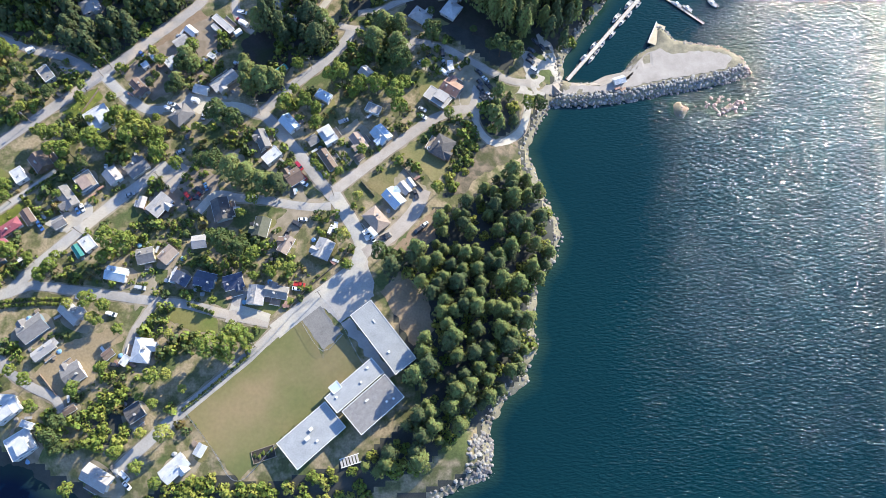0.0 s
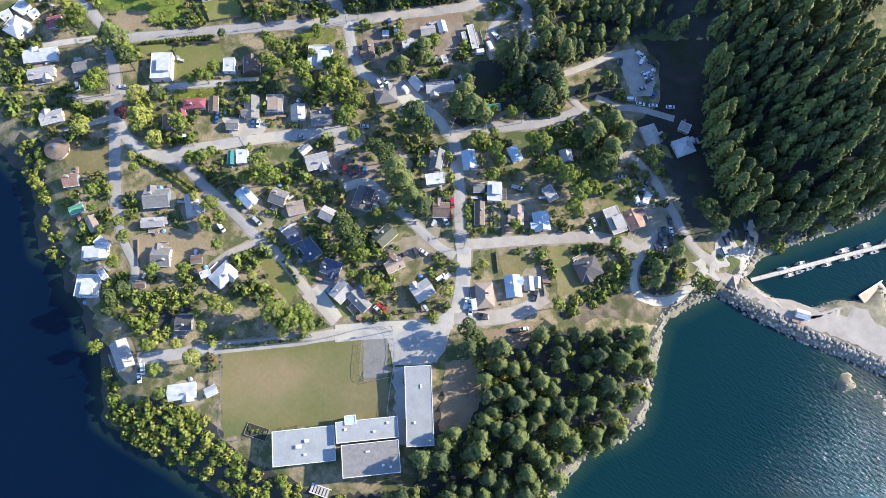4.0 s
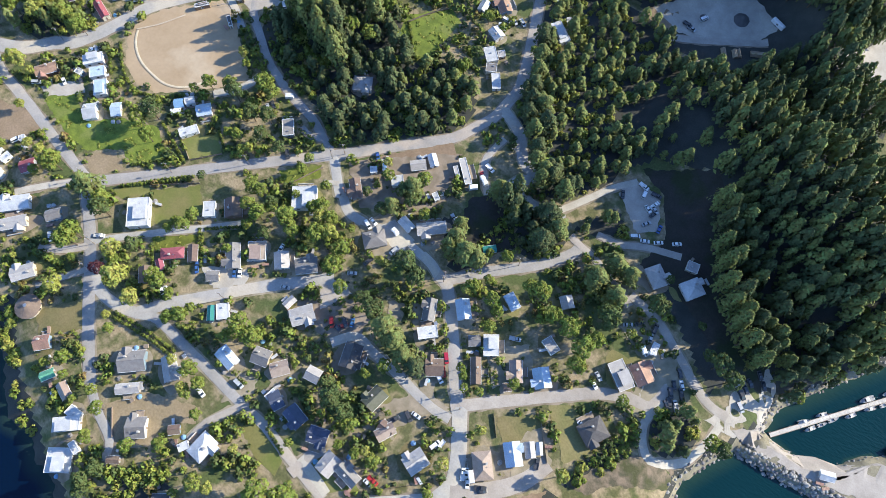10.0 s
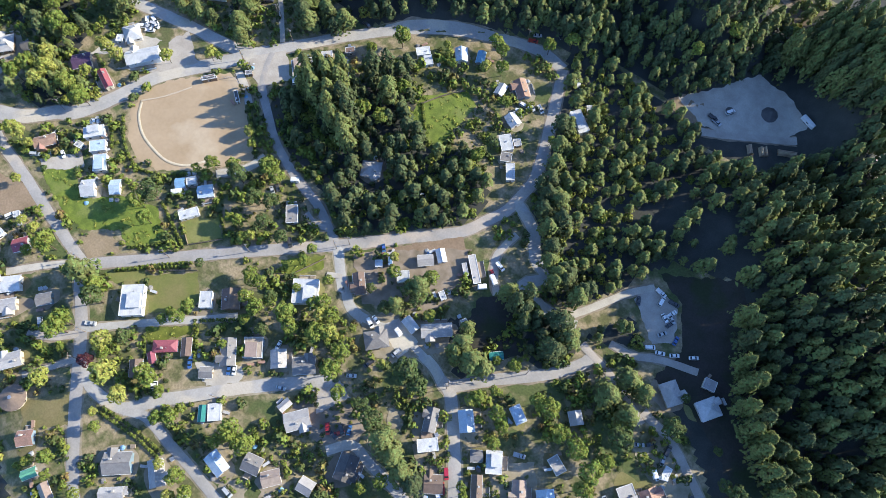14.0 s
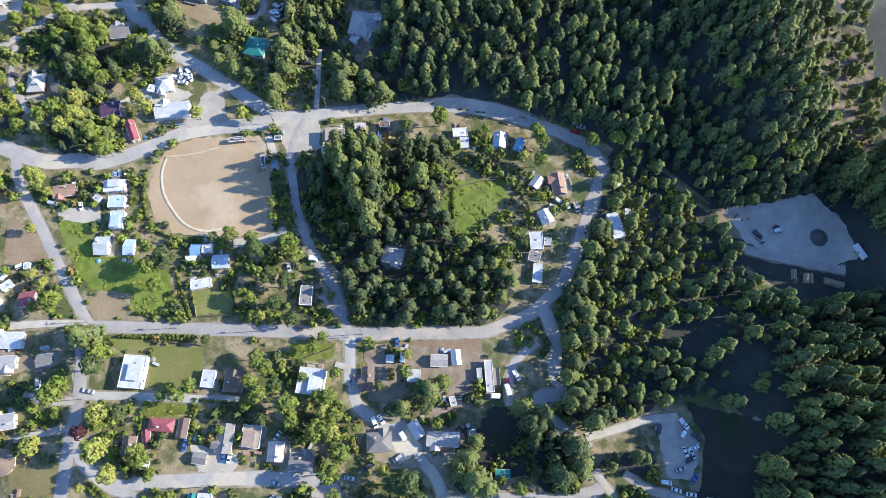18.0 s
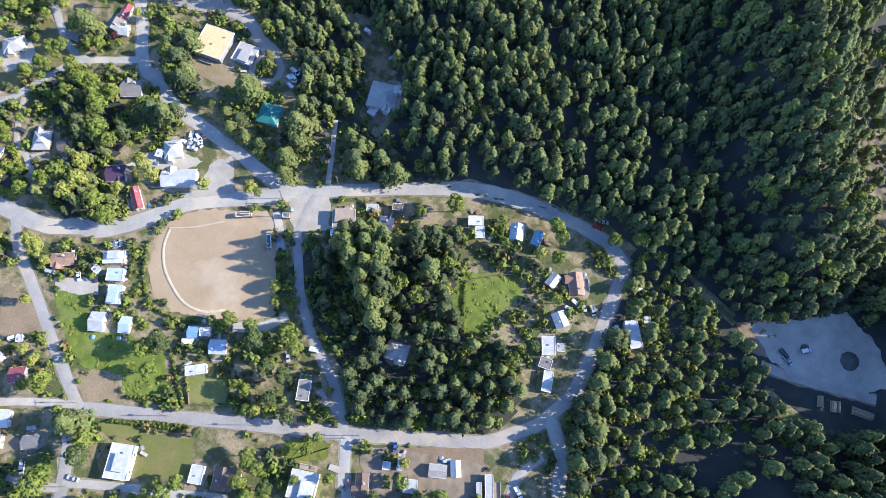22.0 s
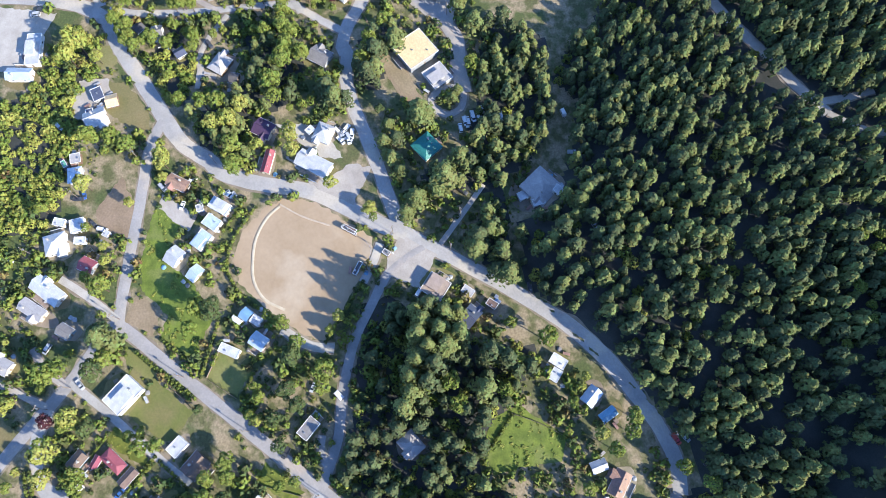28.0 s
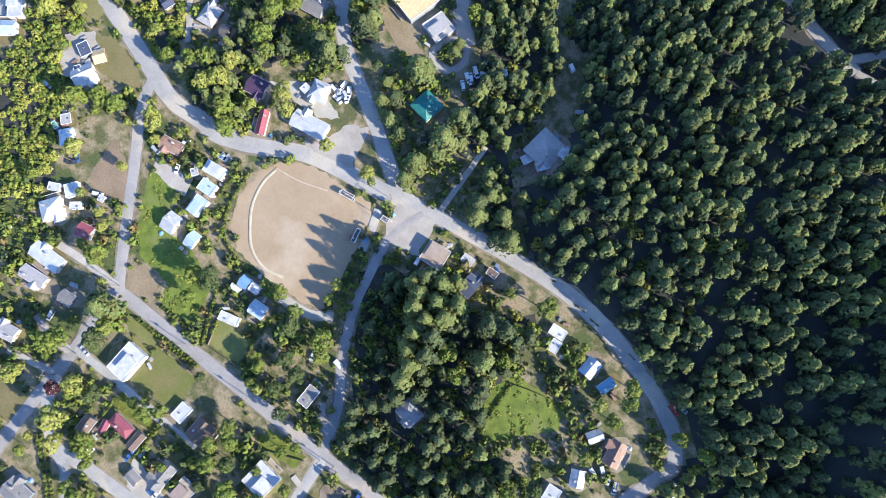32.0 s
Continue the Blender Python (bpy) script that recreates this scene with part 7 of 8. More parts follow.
# ---- quarry yard ----
def log_stack(x, y, turn, n, length):
    ob = thing("log_stack", x, y, height_at(x, y) + 0.15, turn, "stack of pale peeled logs on the yard", "logs", "log stacks")
    k = 0
    for row in range(3):
        for i in range(n - row):
            m = 8
            yy, zz = (i - (n - row) / 2 + 0.5) * 0.72, 0.35 + row * 0.62
            v = [(xx, yy + 0.35 * math.cos(6.2832 * q / m), zz + 0.35 * math.sin(6.2832 * q / m)) for xx in (-length / 2, length / 2) for q in range(m)]
            part("log", mesh_of("log", v, [(q, (q + 1) % m, m + (q + 1) % m, m + q) for q in range(m)] + [tuple(range(m))[::-1], tuple(range(m, 2 * m))], WOOD_PALE), ob)


def gravel_mound(x, y, radius, tall):
    v, f, n = [(0, 0, tall)], [], 20
    for j in range(1, 7):
        for k in range(n):
            rr = radius * j / 6 * (1 + 0.12 * noise.noise((k * 0.9, j * 0.7, x)))
            v.append((rr * math.cos(6.2832 * k / n), rr * math.sin(6.2832 * k / n), tall * (1 - j / 6) ** 1.15 - (0.4 if j == 6 else 0)))
    f = [(0, 1 + k, 1 + (k + 1) % n) for k in range(n)] + [(1 + (j - 1) * n + k, 1 + j * n + k, 1 + j * n + (k + 1) % n, 1 + (j - 1) * n + (k + 1) % n) for j in range(1, 6) for k in range(n)]
    ob = new("gravel_mound", mesh_of("gravel_mound", v, f, DARK_GRAVEL, True))
    ob.matrix_basis = pose(x, y, height_at(x, y) + 0.1)
    tagged(ob, "cone-shaped mound of dark crushed gravel", "gravel mound", "gravel mounds")


WOOD_PALE = mat("peeled_logs", (0.42, 0.33, 0.22), (0.33, 0.25, 0.17), scale=1.0)
DARK_GRAVEL = mat("dark_crushed_gravel", (0.12, 0.115, 0.11), (0.09, 0.085, 0.085), scale=0.5, fine=8)
log_stack(-41.9, 361.4, -55, 4, 5)
log_stack(-36.6, 363.8, -55, 4, 5)
log_stack(-34.9, 365.4, -55, 3, 5)
log_stack(-26.0, 371.0, 27, 5, 9)
log_stack(15.0, 377.5, -17, 5, 9)
gravel_mound(-60.9, 376.2, 2.6, 1.9)
gravel_mound(-43.4, 386.7, 5.0, 3.4)

# ---- rocks of the breakwater and the shore ----
def rock_mesh(seed):
    r = random.Random(seed)
    bm = bmesh.new()
    bmesh.ops.create_icosphere(bm, subdivisions=1, radius=1)
    for v in bm.verts:
        v.co *= r.uniform(0.72, 1.12)
        v.co.z *= 0.75
    me = bpy.data.meshes.new("rock")
    bm.to_mesh(me)
    bm.free()
    me.materials.append(ROCK)
    return me


ROCK_SHAPES = [rock_mesh(i) for i in range(7)]
rock_rng = random.Random(4)
bank = thing("rock_armour", 100.0, 186.0, 0.0, 0, "grey broken rock armour on the breakwater slope", "rock armour")
spare = []


def rock_line(pts, inward, gap, lo, hi, count, rows):
    """Stones heaped along a line on its slope."""
    line = smooth_line(pts, gap)
    for i, q in enumerate(line):
        way = (line[min(i + 1, len(line) - 1)] - line[max(i - 1, 0)]).normalized()
        side = Vector((-way.y, way.x)) * inward
        for k in range(rows):
            p = q + side * (k * gap * 0.85 + rock_rng.uniform(-0.6, 0.8)) + way * rock_rng.uniform(-0.6, 0.6)
            s = rock_rng.uniform(lo, hi)
            yield p.x, p.y, s


south = BREAKWATER[1:8]
north = BREAKWATER[7:13]
for i, (x, y, s) in enumerate(list(rock_line(south, 1, 1.55, 0.6, 1.25, 0, 6)) + list(rock_line(north, 1, 1.9, 0.4, 0.9, 0, 3)) + list(rock_line(BREAKWATER[14:21], 1, 2.2, 0.35, 0.7, 0, 2))):
    if i % 2 == 0 and i < 560:
        part("stone", ROCK_SHAPES[i % 7], bank, at=Matrix.Translation((x - 100, y - 186, height_at(x, y) + s * 0.25)) @ Matrix.Rotation(rock_rng.uniform(0, 6), 4, "Z") @ Matrix.Diagonal((s, s * rock_rng.uniform(0.7, 1.2), s * 0.85, 1)))
    else:
        spare.append((x, y, s))
shore_line = [(x, y) for x, y in COAST_EAST]
for x, y, s in rock_line(shore_line[:-2], -1, 2.4, 0.4, 1.2, 0, 3):
    spare.append((x, y, s))
for x, y, s in rock_line([(65, 202), (65, 213), (70, 221), (80, 236), (92, 253), (102, 268)], 1, 2.0, 0.4, 1.0, 0, 3):
    spare.append((x, y, s))
for _ in range(240):
    a, k = rock_rng.uniform(0, 6.283), math.sqrt(rock_rng.random())
    spare.append((151 + 18 * k * math.cos(a), 187 + 9 * k * math.sin(a), rock_rng.uniform(0.4, 1.3)))
for _ in range(40):
    a, k = rock_rng.uniform(0, 6.283), math.sqrt(rock_rng.random())
    spare.append((129 + 4 * k * math.cos(a), 181 + 6 * k * math.sin(a), rock_rng.uniform(0.25, 0.6)))
for _ in range(120):
    a, k = rock_rng.uniform(0, 6.283), math.sqrt(rock_rng.random())
    spare.append((17 + 7 * k * math.cos(a), 8 + 13 * k * math.sin(a), rock_rng.uniform(0.5, 1.5)))


def rock_heap(places):
    vs, fs, k = [], [], 0
    for x, y, s in places:
        me = ROCK_SHAPES[rock_rng.randrange(7)]
        a = rock_rng.uniform(0, 6.283)
        z = height_at(x, y) + s * 0.15
        c, sn = math.cos(a), math.sin(a)
        for v in me.vertices:
            vs.append(((v.co.x * c - v.co.y * sn) * s + x, (v.co.x * sn + v.co.y * c) * s + y, v.co.z * s * 0.85 + z))
        fs += [tuple(i + k for i in p.vertices) for p in me.polygons]
        k += len(me.vertices)
    tagged(new("shore_rocks", mesh_of("shore_rocks", vs, fs, ROCK)), "loose grey boulders along the shore", "rocks", kind="stuff")


rock_heap(spare)


# ---- boat ramp, school steps and planter ----
ramp = thing("boat_ramp", 118.5, 231.0, 1.1, 65, "pale concrete boat ramp sloping into the harbour", "boat ramp")
part("slab", mesh_of("slab", *box(-8, 7, -2.6, 2.6, -0.5, 0.1), SAND), ramp, at=Matrix.Rotation(radians(5), 4, "Y"))
part("edge_beam", mesh_of("edge_beam", *box(-8, 8, 2.62, 3.1, -0.5, 0.35), TRIM), ramp, at=Matrix.Rotation(radians(5), 4, "Y"))
steps = thing("steps", -40.2, 8.2, height_at(-40.2, 8.2), 17, "pale concrete steps with slatted sides below the school", "steps")
for k in range(6):
    part("step", mesh_of("step", *box(-4.2 + k * 1.4, -3.3 + k * 1.4, -1.6, 1.6, 0.05, 0.35 + 0.04 * k), CONCRETE), steps)
for side in (-1, 1):
    part("kerb", mesh_of("kerb", *box(-4.4, 4.4, side * 1.8 - 0.15, side * 1.8 + 0.15, 0, 0.6), TRIM), steps)
bed = thing("planter_box", -77.4, 11.0, height_at(-77.4, 11.0), 18, "long wooden garden bed with green plants beside the field", "planter")
for a in ((-5, 5, -2.7, -2.5), (-5, 5, 2.5, 2.7), (-5, -4.8, -2.48, 2.48), (4.8, 5, -2.48, 2.48)):
    part("board", mesh_of("board", *box(*a, 0, 0.5), DECK), bed)
part("soil", mesh_of("soil", *box(-4.78, 4.78, -2.48, 2.48, 0, 0.35), SOIL_AND_SHADE), bed)
for k in range(5):
    part("plant", HEDGE_PIECE[k % 3], bed, at=Matrix.Translation((-3.6 + 1.8 * k, 0.5 * (-1) ** k, 0.6)) @ Matrix.Diagonal((0.9, 1.2, 0.5, 1)))

# ---- trees ----
def conifer_arrays(seed, clumps, leaf=0.2, blunt=2.05):
    """A fir of height 1 and crown radius 1: sprays on uneven boughs that shorten to a blunt top. Vertices and triangles."""
    r = random.Random(seed)
    v, f = [], []
    phase = [r.uniform(0, 6.3) for _ in range(3)]
    lean = Vector((r.uniform(-0.12, 0.12), r.uniform(-0.12, 0.12), 0))
    for n in range(clumps):
        k = ((n + 0.5) / clumps) ** 0.75
        a = n * 2.39996 + r.uniform(-0.5, 0.5)
        lobe = 1 + 0.26 * math.sin(3 * a + phase[0] + 5 * k) + 0.20 * math.sin(5 * a + phase[1] - 11 * k)
        edge = (1 - k ** blunt) ** 0.62
        reach = edge * lobe * (r.uniform(0.78, 1.08) if r.random() < 0.85 else r.uniform(0.3, 0.78)) + 0.02
        out = Vector((math.cos(a), math.sin(a), 0))
        c = out * reach + lean * k
        up = (out * (0.9 - 0.35 * k) + Vector((r.uniform(-0.45, 0.45), r.uniform(-0.45, 0.45), 0.32 + 0.42 * k))).normalized()
        q = leaf * (1.15 - 0.35 * k) * r.uniform(0.65, 1.3)
        pv, pf = [], []
        leaf_piece(pv, pf, Vector((0, 0, 0)), up, q, r.uniform(0, 6.3), r.uniform(0.5, 0.85))
        i = len(v)
        z = 0.22 + 0.76 * k - 0.05 * reach
        # heights are squeezed, as the crown is stretched upwards later
        v += [(c.x + p[0], c.y + p[1], z + p[2] * 0.22) for p in pv]
        f += [tuple(b + i for b in t) for t in pf]
    return np.array(v), np.array(f)


def stem_mesh(name, tall, thick, limbs, seed):
    """A tapered trunk with limbs."""
    r = random.Random(seed)

    def tube(a, b, ra, rb, n=6):
        a, b = Vector(a), Vector(b)
        d = (b - a).normalized()
        t1 = d.orthogonal().normalized()
        t2 = d.cross(t1)
        v = [tuple(a + (t1 * math.cos(6.2832 * k / n) + t2 * math.sin(6.2832 * k / n)) * ra) for k in range(n)]
        v += [tuple(b + (t1 * math.cos(6.2832 * k / n) + t2 * math.sin(6.2832 * k / n)) * rb) for k in range(n)]
        return v, [(k, (k + 1) % n, n + (k + 1) % n, n + k) for k in range(n)]
    shapes = [tube((0, 0, -0.15 * tall), (0, 0, 0.45 * tall), thick, thick * 0.7), tube((0, 0, 0.45 * tall), (0.02, 0.02, tall), thick * 0.7, thick * 0.12)]
    for k in range(limbs):
        a = k * 2.4 + r.uniform(-0.3, 0.3)
        z = tall * (0.4 + 0.4 * k / limbs)
        reach = tall * r.uniform(0.25, 0.4)
        shapes.append(tube((0, 0, z), (reach * math.cos(a), reach * math.sin(a), z + reach * 0.8), thick * 0.4, thick * 0.08, 5))
    return mesh_of(name, *join(*shapes), BARK)


def conifer_mesh(seed, material):
    v, f = conifer_arrays(seed, 420, 0.22)
    return mesh_of("crown", v.tolist(), f.tolist(), material)


CROWNS = {
    "conifer": [conifer_mesh(100 + i, CONIFER if i % 3 == 0 else CONIFER_LIGHT) for i in range(6)],
    "leafy": [clump_mesh("crown", 720, 1.0, 1.0, 0.95, 0.125, LEAF, 200 + i, 10) for i in range(5)],
    "yellow": [clump_mesh("crown", 720, 1.0, 1.0, 0.95, 0.125, LEAF_YELLOW, 300 + i, 10) for i in range(4)],
    "dark": [clump_mesh("crown", 720, 1.0, 1.0, 1.0, 0.125, LEAF_DARK, 400 + i, 10) for i in range(4)],
    "dry": [clump_mesh("crown", 400, 1.0, 1.0, 0.8, 0.14, LEAF_DRY, 450 + i, 8) for i in range(3)],
    "purple": [clump_mesh("crown", 720, 1.0, 1.0, 0.95, 0.125, LEAF_PURPLE, 500, 10)],
}
STEMS = {"conifer": stem_mesh("trunk", 1.0, 0.018, 0, 1), "leafy": stem_mesh("trunk", 1.0, 0.05, 6, 2)}
WORDS = {"conifer": "tall dark green fir tree with drooping boughs", "leafy": "leafy green broadleaf tree", "yellow": "yellow-green broadleaf tree in full leaf", "dark": "dense dark green broadleaf tree",
         "dry": "dry yellow-brown shrub", "purple": "garden tree with dark purple leaves"}
PLANTED = []


def tree(kind, x, y, radius, tall=None):
    if kind == "giant_fir":
        kind, tall = "conifer", rng.uniform(29, 34)
    if kind == "tall_conifer":
        kind, tall = "conifer", rng.uniform(25, 31)
    r = rng
    z = height_at(x, y)
    ob = thing("conifer" if kind == "conifer" else ("shrub" if kind == "dry" else "tree"), x, y, z, r.uniform(0, 360), WORDS[kind], "tree", "trees")
    if kind == "conifer":
        tall = tall or radius * r.uniform(3.8, 5.0)
        s = (radius * 1.15, radius * 1.15, tall, 1)
        part("trunk", STEMS["conifer"], ob, at=Matrix.Diagonal((tall, tall, tall * 0.97, 1)))
        part("crown", r.choice(CROWNS["conifer"]), ob, at=Matrix.Diagonal(s))
    else:
        flat = 0.6 if kind == "dry" else r.uniform(1.0, 1.4)
        rise = radius * flat
        stem = radius * (0.2 if kind == "dry" else 1.55)
        part("trunk", STEMS["leafy"], ob, at=Matrix.Diagonal((radius * 1.3, radius * 1.3, stem + rise, 1)))
        part("crown", r.choice(CROWNS[kind]), ob, at=Matrix.Translation((0, 0, stem + rise * 0.55)) @ Matrix.Diagonal((radius, radius * r.uniform(0.85, 1.1), rise, 1)))
    PLANTED.append((x, y, radius))


def plant(kind, rows):
    for x, y, radius in rows:
        tree(kind, x, y, radius)

# ---- trees that stand singly: place and crown radius ----
plant("conifer", [(-255.2, 116.2, 4.9), (-132.3, 190.5, 3.2), (-129.0, 204.0, 4.3), (-97.6, 194.7, 3.8), (-89.6, 189.6, 4.9), (-100.0, 202.1, 2.7), (-84.6, 190.9, 3.8), (-84.8, 225.0, 3.8), (-81.5, 218.3, 2.7), (-67.9, 228.1, 4.9), (-64.0, 215.9, 4.3), (-60.9, 224.9, 4.3), (-67.7, 217.3, 3.2), (-99.9, 141.1, 4.9), (-93.2, 138.7, 4.3), (-85.7, 135.1, 4.3), (-78.8, 134.3, 3.8), (-23.1, 211.8, 4.3), (-34.6, 214.9, 4.9), (-30.6, 225.7, 4.3), (-21.7, 224.3, 3.8)])
plant("dark", [(-242.1, 110.7, 5.4), (-219.0, 105.9, 4.1), (-135.9, 186.5, 3.2), (-109.8, 169.5, 5.9), (-102.1, 167.7, 4.9), (-109.0, 144.7, 4.9), (-116.2, 146.3, 3.8), (-20.6, 200.9, 5.9), (-5.2, 218.8, 4.9)])
plant("leafy", [(-244.8, 90.9, 5.4), (-222.3, 95.4, 3.2), (-197.1, 99.7, 4.1), (-190.1, 96.6, 2.2), (-194.9, 162.0, 3.5), (-188.2, 161.2, 3.5), (-179.4, 157.8, 3.2), (-169.4, 156.4, 3.8), (-151.6, 158.8, 4.9), (-151.6, 168.1, 3.8), (-135.5, 150.3, 4.9), (-127.8, 144.7, 3.8), (-159.0, 171.2, 3.8), (-73.6, 200.7, 3.2), (-80.9, 198.1, 2.2), (-116.9, 195.8, 3.2), (-51.3, 194.2, 4.9), (-56.5, 193.6, 3.8), (-68.0, 179.0, 3.8), (-62.6, 175.7, 3.2), (-61.9, 168.1, 3.2), (-41.4, 188.4, 4.3), (-32.9, 187.1, 4.9), (-22.9, 182.9, 5.4), (-21.4, 175.4, 4.3), (-19.9, 190.1, 3.8), (-44.9, 184.2, 2.7), (-8.6, 201.9, 2.7)])
plant("leafy", [(3.2, 173.8, 3.2)])
plant("yellow", [(-224.7, 99.2, 4.9), (-212.5, 90.6, 5.7), (-202.1, 87.0, 4.3), (-77.4, 181.3, 2.7), (-80.4, 177.0, 2.7)])
plant("purple", [(-225.4, 88.5, 3.2)])
plant("leafy", [(43.4, 180.7, 3.8), (-152.9, 105.3, 5.4), (-145.7, 104.2, 4.9), (-155.9, 97.9, 3.2), (-178.4, 93.3, 3.8), (-182.7, 89.6, 3.2), (-177.8, 98.5, 2.7), (-201.8, 70.7, 2.7), (-188.7, 46.6, 2.7), (-181.2, 42.4, 3.2), (-176.8, 31.0, 3.2), (-159.8, 38.5, 3.2), (-148.8, 47.2, 3.2), (-159.3, 77.6, 3.8), (-152.2, 74.9, 3.2), (-154.5, 68.8, 2.7), (-144.9, 64.6, 2.7), (-131.8, 34.9, 2.2), (-126.4, 43.7, 3.8), (-125.5, 31.9, 2.7), (-101.2, 55.6, 5.9), (-94.3, 56.5, 5.4), (-91.8, 62.1, 4.9), (-94.9, 52.1, 3.8), (-87.5, 60.2, 4.3), (-87.3, 99.2, 3.8), (-90.3, 127.1, 3.2), (-95.4, 120.1, 2.7)])
plant("leafy", [(-78.7, 90.9, 2.7), (-70.4, 92.6, 3.2), (-87.2, 89.2, 2.2), (-104.8, 77.9, 2.2), (-39.6, 153.5, 2.7), (-59.7, 143.7, 2.2), (-62.3, 146.3, 2.2), (-56.5, 139.5, 2.2), (-49.9, 141.7, 2.4), (-77.2, 112.1, 1.6), (-193.7, 38.9, 2.2), (-214.0, 44.0, 2.7), (-207.8, 50.3, 3.8), (-204.2, 44.0, 2.2), (-159.4, -3.0, 3.2), (-120.7, -0.4, 2.7), (-128.6, 6.1, 3.2), (-138.1, 12.0, 3.2), (-183.6, 129.8, 2.2), (-206.9, 127.0, 3.8), (-212.4, 121.8, 2.7), (-239.8, 85.3, 2.2), (-174.3, 169.6, 2.2), (-43.5, 93.9, 2.2)])
plant("dark", [(49.2, 181.2, 4.1), (-165.1, 18.2, 4.3), (-163.7, 24.3, 3.8), (-163.9, 13.6, 3.2), (-99.6, 103.7, 5.4), (-93.0, 101.3, 4.9), (-105.6, 107.0, 3.8), (-28.8, 98.9, 4.3), (-24.7, 98.3, 3.2), (-54.1, 120.6, 1.4)])
plant("yellow", [(-207.4, 74.7, 2.2), (-157.2, 69.7, 2.7), (-128.8, 19.6, 2.7), (-118.0, 19.5, 4.3), (-113.7, 38.4, 2.2), (-121.3, 44.5, 2.7), (-75.6, 93.7, 2.4), (-122.5, 62.6, 2.2), (-46.2, 107.8, 3.2), (-40.5, 128.7, 2.7), (-2.5, 132.4, 3.2), (-169.4, 76.5, 2.4), (-263.7, 70.4, 1.6)])
plant("dark", [(-258.1, 114.0, 4.9), (-180.0, 159.1, 3.2), (-132.2, 199.6, 3.8), (-126.0, 197.6, 3.2), (-146.7, 190.2, 2.4), (-173.6, 145.6, 3.2), (30.1, 210.6, 5.4), (37.7, 207.9, 4.9), (25.2, 212.8, 3.2), (-5.7, 234.5, 2.4), (16.5, 223.6, 2.2)])
plant("leafy", [(-245.7, 94.9, 4.9), (-246.4, 114.3, 4.3), (-206.8, 133.2, 3.5), (-212.3, 126.7, 2.4), (-201.3, 100.2, 4.1), (-191.5, 98.7, 2.2), (-169.3, 157.4, 4.9), (-181.2, 151.1, 4.1), (-192.6, 160.0, 3.5), (-188.9, 152.5, 3.5), (-163.7, 154.0, 3.8), (-138.2, 159.1, 4.3), (-162.4, 168.3, 3.2), (-164.3, 180.8, 2.7), (-180.6, 188.2, 2.7), (-180.2, 181.5, 2.7), (-142.7, 202.6, 3.2), (-126.9, 210.1, 3.8), (-141.5, 170.7, 2.2), (-182.9, 144.2, 2.7), (-79.0, 180.0, 3.2), (-74.3, 186.6, 2.7)])
plant("yellow", [(-234.8, 71.7, 4.3), (-155.6, 166.3, 3.8), (-147.2, 162.2, 4.3), (-147.4, 208.6, 2.4), (-121.4, 165.6, 2.4)])
plant("conifer", [(-94.8, 225.7, 3.8), (-85.5, 226.0, 3.2), (-82.6, 221.9, 2.7)])
plant("tall_conifer", [(14.8, 244.3, 3.5), (20.5, 237.7, 3.5), (27.1, 231.8, 3.5), (33.9, 226.1, 3.5), (9.6, 251.9, 3.2), (4.3, 259.6, 3.2), (42.1, 221.5, 3.2), (-0.8, 268.1, 3.2), (-6.7, 277.1, 3.2), (20.6, 242.9, 3.5), (11.5, 255.3, 3.5), (27.3, 237.1, 3.5), (-89.2, 222.6, 3.2), (-87.3, 228.9, 3.2)])
plant("giant_fir", [(-240.0, 256.5, 4.2), (-234.0, 253.0, 3.9), (-229.0, 250.0, 4.3), (-223.5, 252.5, 4.0), (-219.0, 247.0, 4.2), (-213.0, 243.5, 3.9), (-236.0, 262.0, 4.1), (-229.5, 258.5, 4.4), (-222.0, 260.5, 4.2), (-215.5, 254.0, 4.4), (-209.0, 250.0, 4.0), (-226.0, 267.0, 3.9), (-206.0, 243.0, 3.7), (-201.0, 238.5, 3.8)])
plant("tall_conifer", [(-220.0, 249.5, 4.3), (-239.1, 251.0, 3.5), (-216.2, 278.1, 4.3), (-201.9, 272.6, 4.3), (-212.1, 284.8, 3.5)])
plant("conifer", [(-236.8, 268.7, 3.2), (-419.7, 232.2, 4.9), (-358.4, 228.2, 4.3), (-351.7, 231.2, 3.8), (-352.1, 236.4, 3.2), (-374.3, 255.3, 4.3), (-362.3, 248.8, 3.8), (-376.4, 249.6, 2.7), (-378.4, 266.0, 4.3), (-334.4, 254.5, 2.7), (-325.1, 251.0, 3.2), (-319.5, 251.1, 2.4), (-335.2, 270.3, 4.9), (-346.3, 291.2, 2.2), (-286.6, 254.7, 3.2), (-293.0, 260.8, 3.8), (-298.8, 274.6, 5.4), (-309.0, 285.0, 4.3), (-324.5, 304.6, 3.8), (-269.3, 284.9, 4.3), (-261.0, 294.2, 3.5), (-249.6, 295.1, 4.3), (-252.5, 289.7, 3.2), (-98.7, 262.8, 3.8), (-105.3, 270.0, 3.8), (-108.3, 277.4, 3.8), (-111.8, 284.7, 3.8), (-91.4, 256.5, 3.8)])
plant("conifer", [(-114.5, 292.9, 3.5), (-78.1, 249.8, 3.8), (-88.3, 249.8, 3.5), (-118.8, 303.4, 3.5), (-124.3, 313.0, 3.5), (-95.6, 269.0, 4.1), (-101.0, 277.4, 4.1)])
